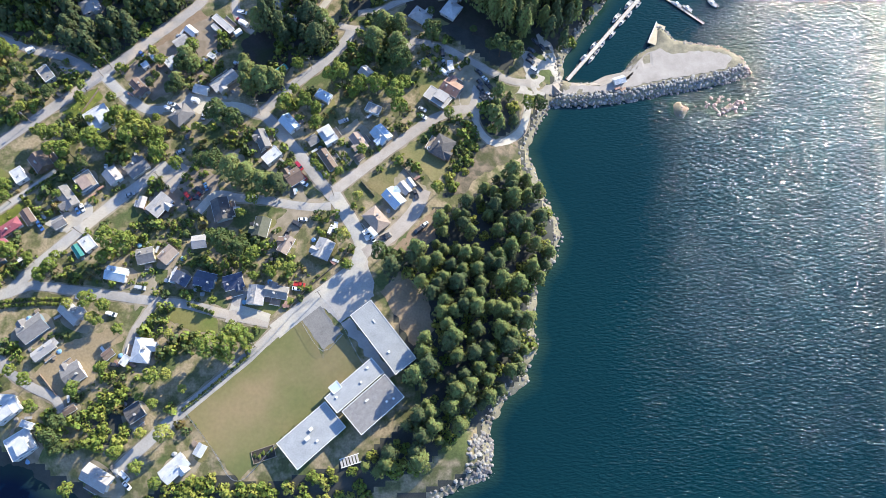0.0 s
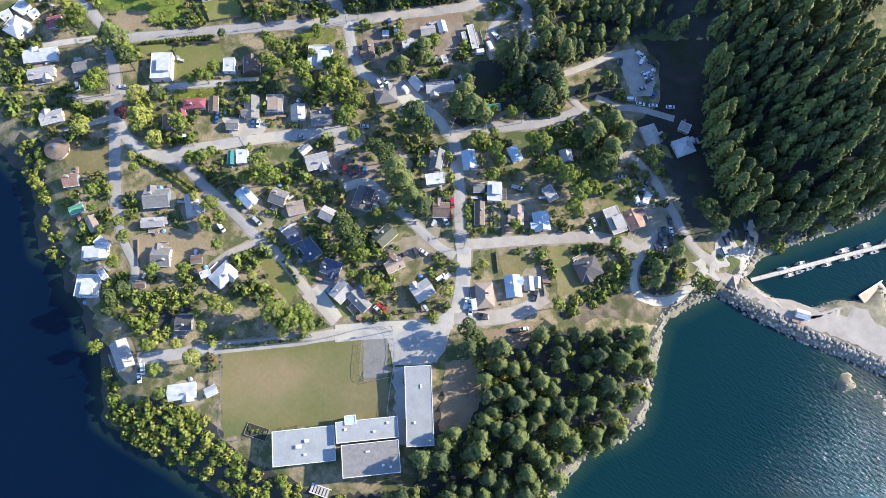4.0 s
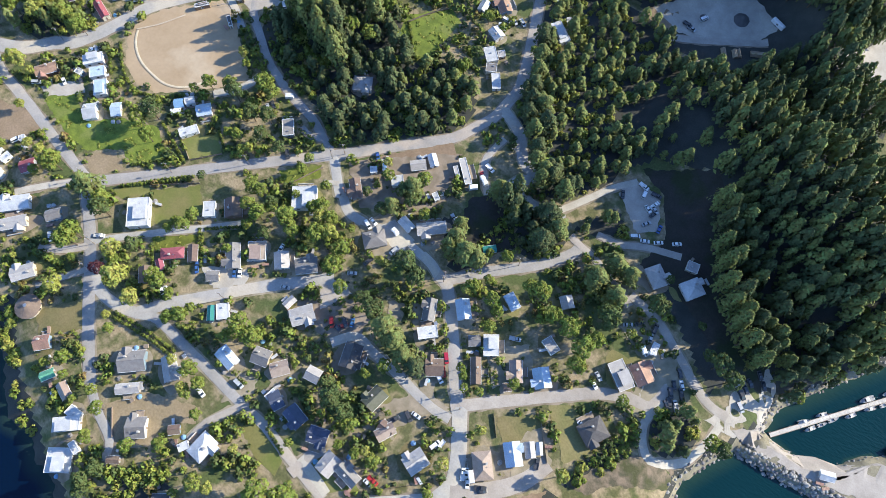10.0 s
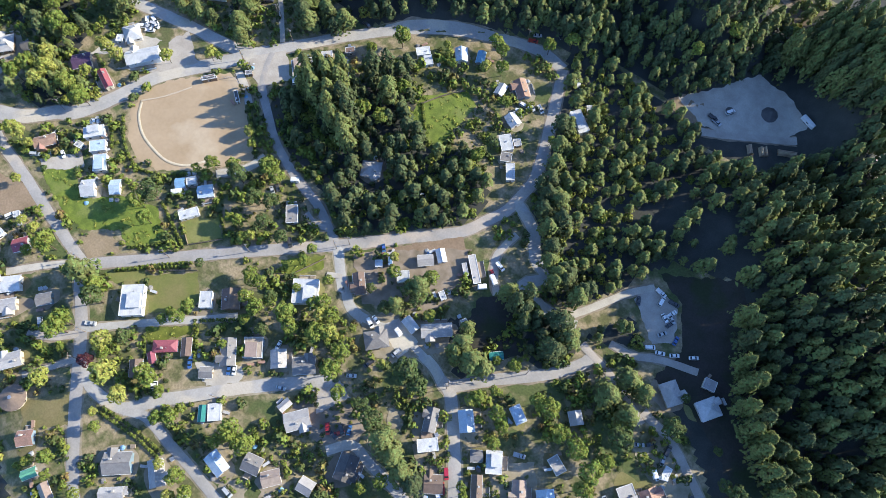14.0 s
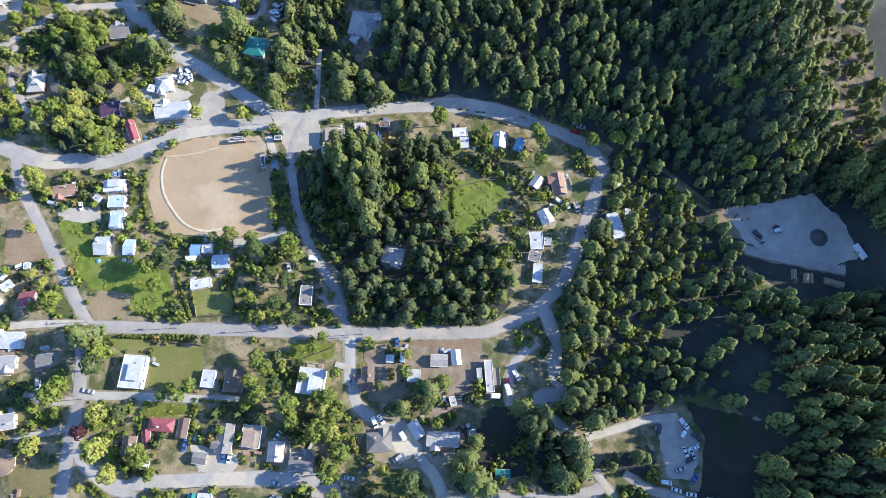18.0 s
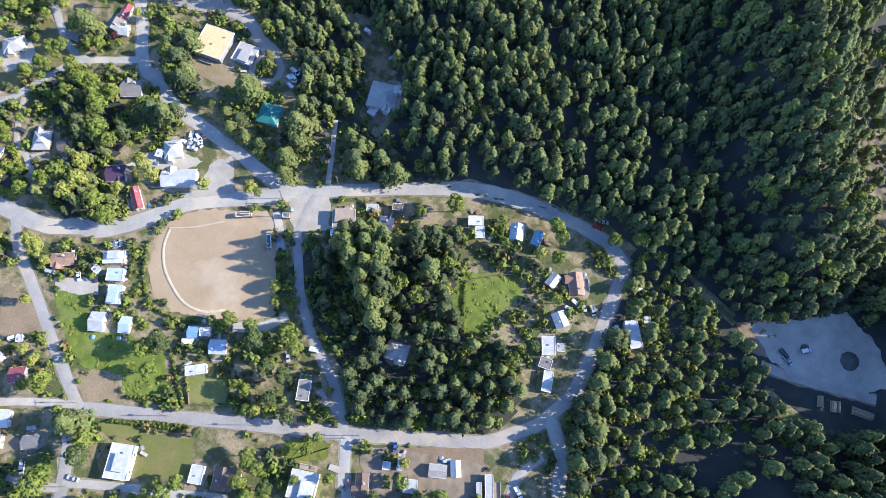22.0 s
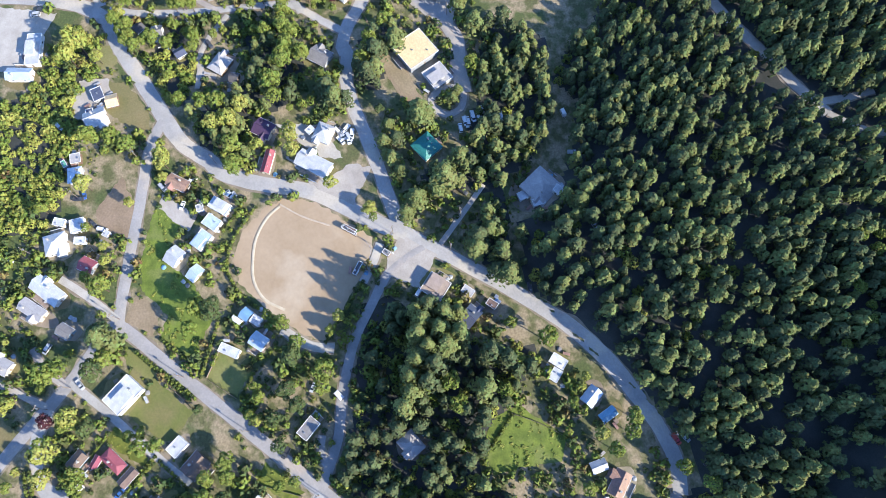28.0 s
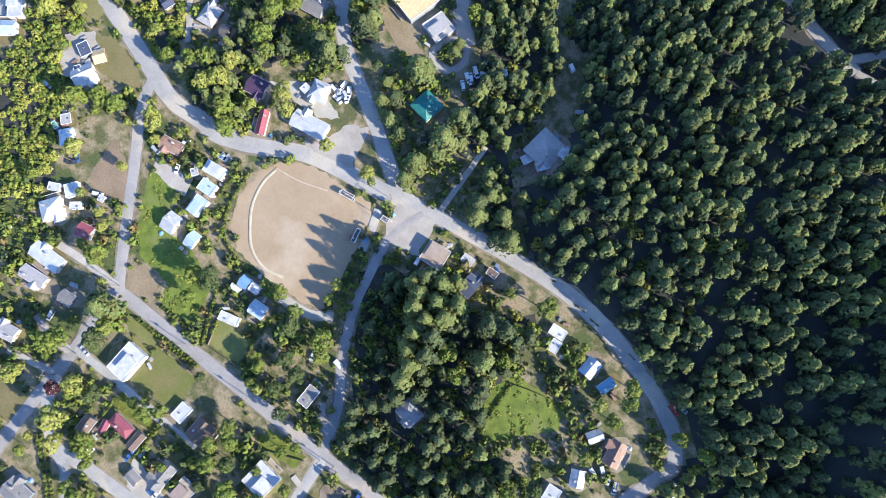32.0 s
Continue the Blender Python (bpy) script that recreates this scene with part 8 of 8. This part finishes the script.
plant("leafy", [(-227.9, 290.7, 3.2), (-211.2, 289.4, 3.8), (-200.1, 281.7, 3.8), (-207.9, 259.3, 4.9), (-198.5, 261.0, 4.3), (-208.3, 248.3, 3.8), (-408.7, 212.8, 3.8), (-423.0, 215.9, 3.8), (-418.3, 203.1, 3.2), (-409.0, 228.6, 1.6), (-396.5, 211.6, 4.3), (-385.0, 212.5, 4.9), (-379.6, 218.6, 4.3), (-377.7, 209.5, 5.4), (-399.2, 197.7, 2.7), (-394.8, 197.7, 2.4), (-366.9, 202.6, 4.9), (-359.3, 202.7, 3.8), (-218.6, 304.3, 4.6), (-189.3, 309.4, 2.7), (-178.6, 333.1, 3.8), (-172.7, 330.5, 3.8), (-166.9, 321.9, 3.5), (-154.8, 347.6, 3.8), (-146.6, 356.0, 3.8), (-153.8, 306.8, 3.2), (-147.0, 273.1, 3.8), (-123.4, 304.2, 2.2)])
plant("leafy", [(-289.3, 239.4, 2.2), (-240.6, 212.4, 2.7), (-222.9, 207.1, 4.9), (-217.4, 205.3, 4.3), (-237.7, 197.3, 3.8), (-247.3, 191.9, 3.8), (-252.7, 185.6, 2.7), (-261.3, 156.1, 4.3), (-252.8, 152.1, 3.8), (-353.5, 208.6, 1.9), (-217.2, 177.5, 3.2), (-210.9, 173.3, 2.7), (-222.2, 176.5, 2.7), (-360.6, 176.0, 4.9), (-336.6, 180.1, 4.9), (-327.4, 179.3, 4.3), (-362.5, 168.4, 4.3), (-324.4, 179.2, 3.2), (-366.1, 157.2, 3.8)])
plant("yellow", [(-334.8, 146.5, 3.8), (-198.9, 317.6, 2.2), (-195.3, 314.8, 2.2), (-174.2, 317.8, 3.5), (-309.5, 222.9, 3.2), (-292.9, 237.4, 2.7), (-246.4, 216.5, 2.7), (-336.0, 207.5, 3.8), (-340.5, 207.5, 3.8), (-329.3, 207.5, 3.8), (-208.2, 175.9, 2.7), (-349.9, 179.9, 4.9), (-348.9, 172.5, 4.9), (-357.2, 186.3, 4.3), (-335.8, 191.2, 3.2)])
plant("dark", [(-145.9, 283.6, 3.5), (-232.0, 194.7, 4.9), (-258.9, 163.2, 5.4), (-217.9, 190.4, 4.3), (-206.9, 183.7, 3.8), (-210.8, 194.0, 3.8), (-196.1, 183.8, 3.2), (-218.0, 151.3, 2.2)])
plant("leafy", [(-404.2, 146.7, 3.8), (-414.2, 134.4, 3.8), (-401.8, 137.4, 3.2), (-405.0, 141.6, 2.7), (-368.4, 152.4, 2.4), (-351.8, 124.7, 4.3), (-347.1, 131.2, 4.3), (-353.6, 114.5, 4.9), (-354.6, 115.0, 3.8), (-310.3, 108.3, 2.2), (-322.9, 89.0, 3.2), (-279.0, 115.1, 4.9), (-286.1, 107.4, 2.7), (-415.7, 197.4, 2.7), (-422.1, 194.0, 3.2), (-405.3, 238.0, 2.2), (-358.0, 300.6, 3.8)])
plant("yellow", [(-339.4, 146.4, 3.8), (-399.1, 118.6, 3.2), (-406.0, 111.4, 5.9), (-400.0, 105.9, 4.9), (-328.3, 145.8, 2.4), (-330.5, 110.0, 4.3), (-318.6, 128.9, 2.4), (-299.5, 115.9, 2.7), (-292.3, 116.7, 2.7), (-293.9, 239.2, 3.0)])
plant("conifer", [(-334.7, 273.2, 3.8), (-326.1, 257.0, 3.2), (-315.8, 253.5, 3.2), (-309.8, 256.3, 2.4), (-343.0, 288.2, 2.4), (-297.1, 271.7, 3.8), (-293.5, 261.3, 3.8), (-264.5, 283.0, 4.3), (-259.9, 294.1, 3.2), (-253.0, 295.1, 2.7), (-263.1, 321.8, 3.8), (-274.2, 332.1, 3.2)])
plant("dark", [(-343.7, 251.8, 2.4)])
plant("yellow", [(-443.3, 91.0, 4.3), (-438.1, 115.1, 3.0), (-434.6, 151.7, 2.7), (-423.5, 201.7, 2.7), (-414.0, 256.5, 2.7), (-422.6, 131.3, 3.2)])
plant("leafy", [(-441.6, 114.0, 3.2), (-429.2, 134.4, 3.8), (-432.8, 138.6, 3.2), (-422.5, 163.4, 3.8), (-420.6, 167.3, 3.2), (-422.4, 158.6, 3.2), (-424.6, 192.8, 2.7), (-421.0, 210.4, 2.7), (-414.6, 226.4, 3.2), (-411.2, 230.4, 3.2), (-409.5, 260.3, 2.7), (-418.0, 129.4, 3.8), (-411.5, 131.8, 3.5), (-404.8, 133.4, 3.5), (-403.0, 165.8, 3.2), (-395.8, 166.6, 3.2), (-401.8, 176.9, 2.4), (-382.3, 152.2, 2.7)])
plant("purple", [(-411.0, 239.1, 2.2)])
plant("yellow", [(-454.4, 192.3, 3.2), (-445.0, 230.5, 3.2), (-436.5, 185.9, 3.2), (-462.5, 220.7, 3.8), (-418.7, 236.7, 2.7)])
plant("leafy", [(-462.2, 209.8, 3.2), (-445.4, 219.9, 3.2), (-429.5, 234.6, 2.7), (-432.5, 247.9, 3.2), (-428.7, 175.3, 3.2), (-446.2, 240.4, 3.8), (-433.4, 258.8, 3.8), (-437.8, 208.6, 2.4), (-422.2, 269.4, 3.8)])
plant("leafy", [(-466.3, 149.8, 4.2), (-449.5, 150.6, 4.0), (-456.8, 148.3, 3.6), (-433.1, 149.8, 3.2), (-429.4, 136.7, 3.4), (-422.4, 162.0, 3.2), (-400.8, 167.4, 3.4), (-410.0, 157.7, 3.0), (-399.2, 153.5, 3.4), (-426.2, 210.9, 3.6), (-427.5, 227.4, 3.8), (-422.4, 202.1, 3.2), (-421.6, 193.4, 2.8), (-475.9, 147.6, 4.2), (-466.9, 157.7, 3.6), (-417.8, 130.1, 3.6), (-407.3, 135.5, 3.4), (-391.4, 262.4, 3.8), (-382.3, 253.4, 4.0), (-371.9, 247.2, 3.8), (-396.7, 202.5, 4.0), (-393.5, 215.3, 4.0), (-382.6, 214.0, 3.8), (-369.8, 199.6, 4.2), (-363.5, 227.7, 4.2), (-353.9, 231.3, 4.0)])
plant("dark", [(-450.1, 226.7, 3.2)])
plant("conifer", [(-411.2, 280.7, 3.8), (-405.1, 291.0, 3.8), (-394.0, 301.6, 3.8), (-380.4, 306.7, 3.8), (-380.2, 321.2, 3.8)])

# ---- woods ----
def blocked_map(x0, y0, nx, ny, cell):
    free = np.ones((ny, nx), bool)
    gx, gy = np.meshgrid(x0 + cell * np.arange(nx), y0 + cell * np.arange(ny))
    for bx, by, br in BLOCKED:
        i0, i1 = int((bx - br - x0) / cell), int((bx + br - x0) / cell) + 2
        j0, j1 = int((by - br - y0) / cell), int((by + br - y0) / cell) + 2
        if i1 < 0 or j1 < 0 or i0 >= nx or j0 >= ny:
            continue
        i0, j0 = max(i0, 0), max(j0, 0)
        s = (slice(j0, j1), slice(i0, i1))
        free[s] &= (gx[s] - bx) ** 2 + (gy[s] - by) ** 2 > br * br
    for hx, hy, rad, hl, hw, turn in HOUSES:
        a = radians(turn)
        u, w = (gx - hx) * math.cos(a) + (gy - hy) * math.sin(a), -(gx - hx) * math.sin(a) + (gy - hy) * math.cos(a)
        free &= ~((np.abs(u) < hl / 2 + 1.2) & (np.abs(w) < hw / 2 + 1.2))
    for rim in YARDS:
        free &= ~in_outline(gx, gy, rim)
    return free


X0, Y0, CELL, NX, NY = -640.0, -60.0, 1.0, 900, 720
FREE = blocked_map(X0, Y0, NX, NY, CELL)


def is_free(x, y):
    i, j = int((x - X0) / CELL), int((y - Y0) / CELL)
    return 0 <= i < NX and 0 <= j < NY and FREE[j, i]


def scatter(outline, gap, seed):
    """Uneven places about a gap apart inside an outline."""
    r = random.Random(seed)
    pts = np.array(outline, float)
    (xa, ya), (xb, yb) = pts.min(0), pts.max(0)
    out = []
    row = 0
    y = ya
    while y < yb:
        x = xa + (row % 2) * gap / 2
        while x < xb:
            out.append((x + r.uniform(-0.42, 0.42) * gap, y + r.uniform(-0.42, 0.42) * gap))
            x += gap
        y += gap * 0.87
        row += 1
    a = np.array(out)
    keep = in_outline(a[:, 0], a[:, 1], outline)
    return [q for q, k in zip(out, keep) if k]


taken = {}


def room_for(x, y, gap):
    i, j = int(x // 6), int(y // 6)
    for a in (-1, 0, 1):
        for b in (-1, 0, 1):
            for px, py in taken.get((i + a, j + b), ()):
                if (px - x) ** 2 + (py - y) ** 2 < gap * gap:
                    return False
    taken.setdefault((i, j), []).append((x, y))
    return True


# firs added on the sun side to throw shade across the quarry yard
QUARRY_SHADE_FIRS = [(-60, 412), (-42, 410), (-20, 396), (-2, 412), (-22, 436), (-45, 448)]
for x, y in scatter(QUARRY_SHADE_FIRS, 5.6, 17):
    tree("tall_conifer", x, y, rng.uniform(2.8, 3.6))
for px, py, pr in PLANTED:
    taken.setdefault((int(px // 6), int(py // 6)), []).append((px, py))
# near woods are trees of their own; those past them one sheet of woodland
FAR = {"conifer": [], "leafy": [], "young": []}
YOUNG = next(outline for kind, outline in WOODS if kind == "young")
single = 0
woods_rng = random.Random(5)
for index, (kind, outline) in enumerate(WOODS):
    gap = 6.0 if index in (10, 11) else {"conifer": 5.5, "mixed": 5.6, "leafy": 5.0, "young": 4.5, "scrub": 5.0}[kind]
    for x, y in scatter(outline, gap, 40 + index):
        if not is_free(x, y) or (kind == "conifer" and in_outline(np.array([x]), np.array([y]), YOUNG)[0]) or not room_for(x, y, gap * 0.6):
            continue
        u = woods_rng.random()
        if kind == "conifer" and any(u > keep and in_outline(np.array([x]), np.array([y]), slope)[0] for keep, slope in zip((0.82, 0.6), THIN_SLOPES)):
            continue
        if kind == "scrub" and u > 0.85:
            continue
        sort = {"conifer": "conifer" if u < 0.93 else "leafy", "mixed": "conifer" if u < 0.72 else ("leafy" if u < 0.82 else "dark"), "leafy": "leafy" if u < 0.6 else ("yellow" if u < 0.85 else "dark"), "young": "young", "scrub": "young"}[kind]
        FAR[sort if sort in FAR else "leafy"].append((x, y, sort))


def shore_ok(x, y):
    return shore_distance(np.array([x]), np.array([y]))[0] > 0.6


near = [q for q in FAR["leafy"] if shore_ok(q[0], q[1])]
for x, y, sort in near[:40]:
    tree(sort, x, y, rng.uniform(2.2, 3.8))
leafy_rest = near[40:]
firs = [q for q in FAR["conifer"] if shore_ok(q[0], q[1])]
middle = [q for q in firs if -260 < q[0] < 60 and q[1] < 285][:150]
chosen = set(middle)
for x, y, sort in middle:
    grown = rng.choice((0.6, 0.8, 1.0, 1.0, 1.15, 1.3))
    tree("conifer", x, y, 2.8 * grown, 18.0 * grown if y > 200 else 15.0 * grown)


def woodland(name, label, shapes, places, material, size):
    """Many trees in one mesh: turned and scaled copies of a few shapes."""
    vs, fs, k = [], [], 0
    r = random.Random(77)
    hs = height(np.array([p[0] for p in places]), np.array([p[1] for p in places]))
    for (x, y, *_), z in zip(places, hs):
        v, f = r.choice(shapes)
        a, (rad, tall) = r.uniform(0, 6.283), size(r, x, y)
        c, s = math.cos(a), math.sin(a)
        q = np.empty_like(v)
        q[:, 0], q[:, 1], q[:, 2] = (v[:, 0] * c - v[:, 1] * s) * rad + x, (v[:, 0] * s + v[:, 1] * c) * rad + y, v[:, 2] * tall + z - 0.5
        vs.append(q)
        fs.append(f + k)
        k += len(v)
    V, F = np.concatenate(vs), np.concatenate(fs)
    me = bpy.data.meshes.new(name)
    me.vertices.add(len(V))
    me.vertices.foreach_set("co", V.ravel())
    me.loops.add(F.size)
    me.loops.foreach_set("vertex_index", F.ravel().astype(np.int32))
    me.polygons.add(len(F))
    me.polygons.foreach_set("loop_start", np.arange(0, F.size, 3, dtype=np.int32))
    me.update(calc_edges=True)
    me.materials.append(material)
    tagged(new(name, me), label, "forest", kind="stuff")


def triangles(me):
    v = np.empty(len(me.vertices) * 3)
    me.vertices.foreach_get("co", v)
    return v.reshape(-1, 3), np.array([tuple(p.vertices) for p in me.polygons])


fir_shapes = []
for i in range(9):
    fir_shapes.append(conifer_arrays(700 + i, 165, 0.34))
rest = [q for q in firs if q not in chosen]
# dark and lighter firs stand mixed
dusky = lambda k, q: k % 4 < (2 if q[0] > -170 and q[1] > 230 else (4 if q[0] > -255 and 205 < q[1] < 312 else 1 if q[1] < 200 else 2))
mixed_rng = random.Random(9)
mixed_rng.shuffle(rest)


def fir_size(r, x, y):
    """Radius and height: tall old firs on the eastern slope, shorter and closer ones on the northern hill."""
    s = r.uniform(0.55, 0.8) if r.random() < 0.25 else r.uniform(0.85, 1.25)
    return (2.9 * s, 19.5 * s) if x > -24 and y > 200 else (2.75 * s, 13.5 * s)


woodland("fir_forest", "dense dark green fir forest on the hillside", fir_shapes, [q for k, q in enumerate(rest) if dusky(k, q)], CONIFER, fir_size)
woodland("fir_forest", "dense green fir forest on the hillside", fir_shapes, [q for k, q in enumerate(rest) if not dusky(k, q)], CONIFER_LIGHT, fir_size)
LIGHT_CROWNS = [triangles(clump_mesh("crown", 320, 1.0, 1.0, 0.95, 0.17, LEAF, 820 + i, 8)) for i in range(5)]
young_fir = FAR["young"][::2]
young_leaf = FAR["young"][1::2]
woodland("young_wood", "thin yellow-green wood of young firs", fir_shapes, young_fir, CONIFER_LIGHT, lambda r, x, y: (lambda s: (2.3 * s, 9.0 * s))(r.uniform(0.5, 1.4)))
woodland("young_wood", "thin bright green wood of young broadleaf trees", LIGHT_CROWNS, young_leaf, LEAF_YELLOW, lambda r, x, y: (lambda s: (s, s * 1.6))(r.choice((1.1, 1.6, 2.4, 3.0)) * r.uniform(0.85, 1.15)))
if leafy_rest:
    woodland("leafy_wood", "bright yellow-green broadleaf wood", LIGHT_CROWNS, [(x, y) for x, y, s in leafy_rest[1::2]], LEAF_YELLOW, lambda r, x, y: (lambda s: (s, s * 1.2))(r.uniform(2.0, 3.8)))
    woodland("leafy_wood", "bright green broadleaf wood", LIGHT_CROWNS, [(x, y) for k, (x, y, s) in enumerate(leafy_rest) if k % 2 == 0], LEAF, lambda r, x, y: (lambda s: (s, s * 1.2))(r.uniform(2.4, 4.0)))


# ---- garden shrubs between the houses ----
VILLAGE = [(-330, 60), (-250, 55), (-170, 12), (-110, 20), (-60, 75), (-20, 110), (20, 160), (30, 200), (-20, 240), (-90, 270), (-150, 350), (-240, 290), (-330, 330), (-420, 310), (-490, 270), (-490, 100), (-420, 80)]
shrub_rng = random.Random(21)
shrubs = {"green": [], "yellow": [], "dry": []}
for x, y in scatter(VILLAGE, 3.3, 91):
    patch = noise.noise((x * 0.035, y * 0.035, 5.0))
    if patch < -0.12 + 0.25 * noise.noise((x * 0.11, y * 0.11, 8.0)) or not is_free(x, y) or not room_for(x, y, 2.0):
        continue
    u = shrub_rng.random()
    shrubs["green" if u < 0.72 else ("yellow" if u < 0.94 else "dry")].append((x, y))
shrub_size = lambda r, x, y: (lambda s: (s, s * 1.25))(r.choice((0.6, 0.9, 1.2, 1.7, 2.2, 2.8)) * r.uniform(0.8, 1.2))
small = [triangles(clump_mesh("shrub", 64, 1.0, 1.0, 1.0, 0.30, LEAF, 900 + i, 4, 0.35)) for i in range(5)]
woodland("garden_shrubs", "scattered green garden shrubs and bushes", small, shrubs["green"][::2], LEAF_DARK, shrub_size)
woodland("garden_shrubs", "scattered bright green garden shrubs", small, shrubs["green"][1::2], LEAF, shrub_size)
woodland("garden_shrubs", "scattered yellow-green garden shrubs", small, shrubs["yellow"], LEAF, shrub_size)
woodland("garden_shrubs", "scattered dry yellowish shrubs", small, shrubs["dry"], LEAF_DRY, shrub_size)


# ---- tall grass and weeds in the meadows ----
tufts = [triangles(clump_mesh("tuft", 34, 1.0, 1.0, 0.8, 0.34, LEAF, 950 + i, 3, 0.3)) for i in range(4)]
weeds = []
for k, rim in enumerate(MEADOWS):
    weeds += [q for q in scatter(rim, 1.9, 300 + k) if noise.noise((q[0] * 0.12, q[1] * 0.12, 2.0)) > -0.25]
weed_size = lambda r, x, y: (lambda s: (s, s * 0.8))(r.choice((0.4, 0.6, 0.8, 1.2)) * r.uniform(0.8, 1.2))
woodland("meadow_weeds", "bright green tall grass and weeds in the meadow", tufts, weeds[::2], LEAF, weed_size)
woodland("meadow_weeds", "yellow-green tall grass and weeds in the meadow", tufts, weeds[1::2], LEAF_YELLOW, weed_size)
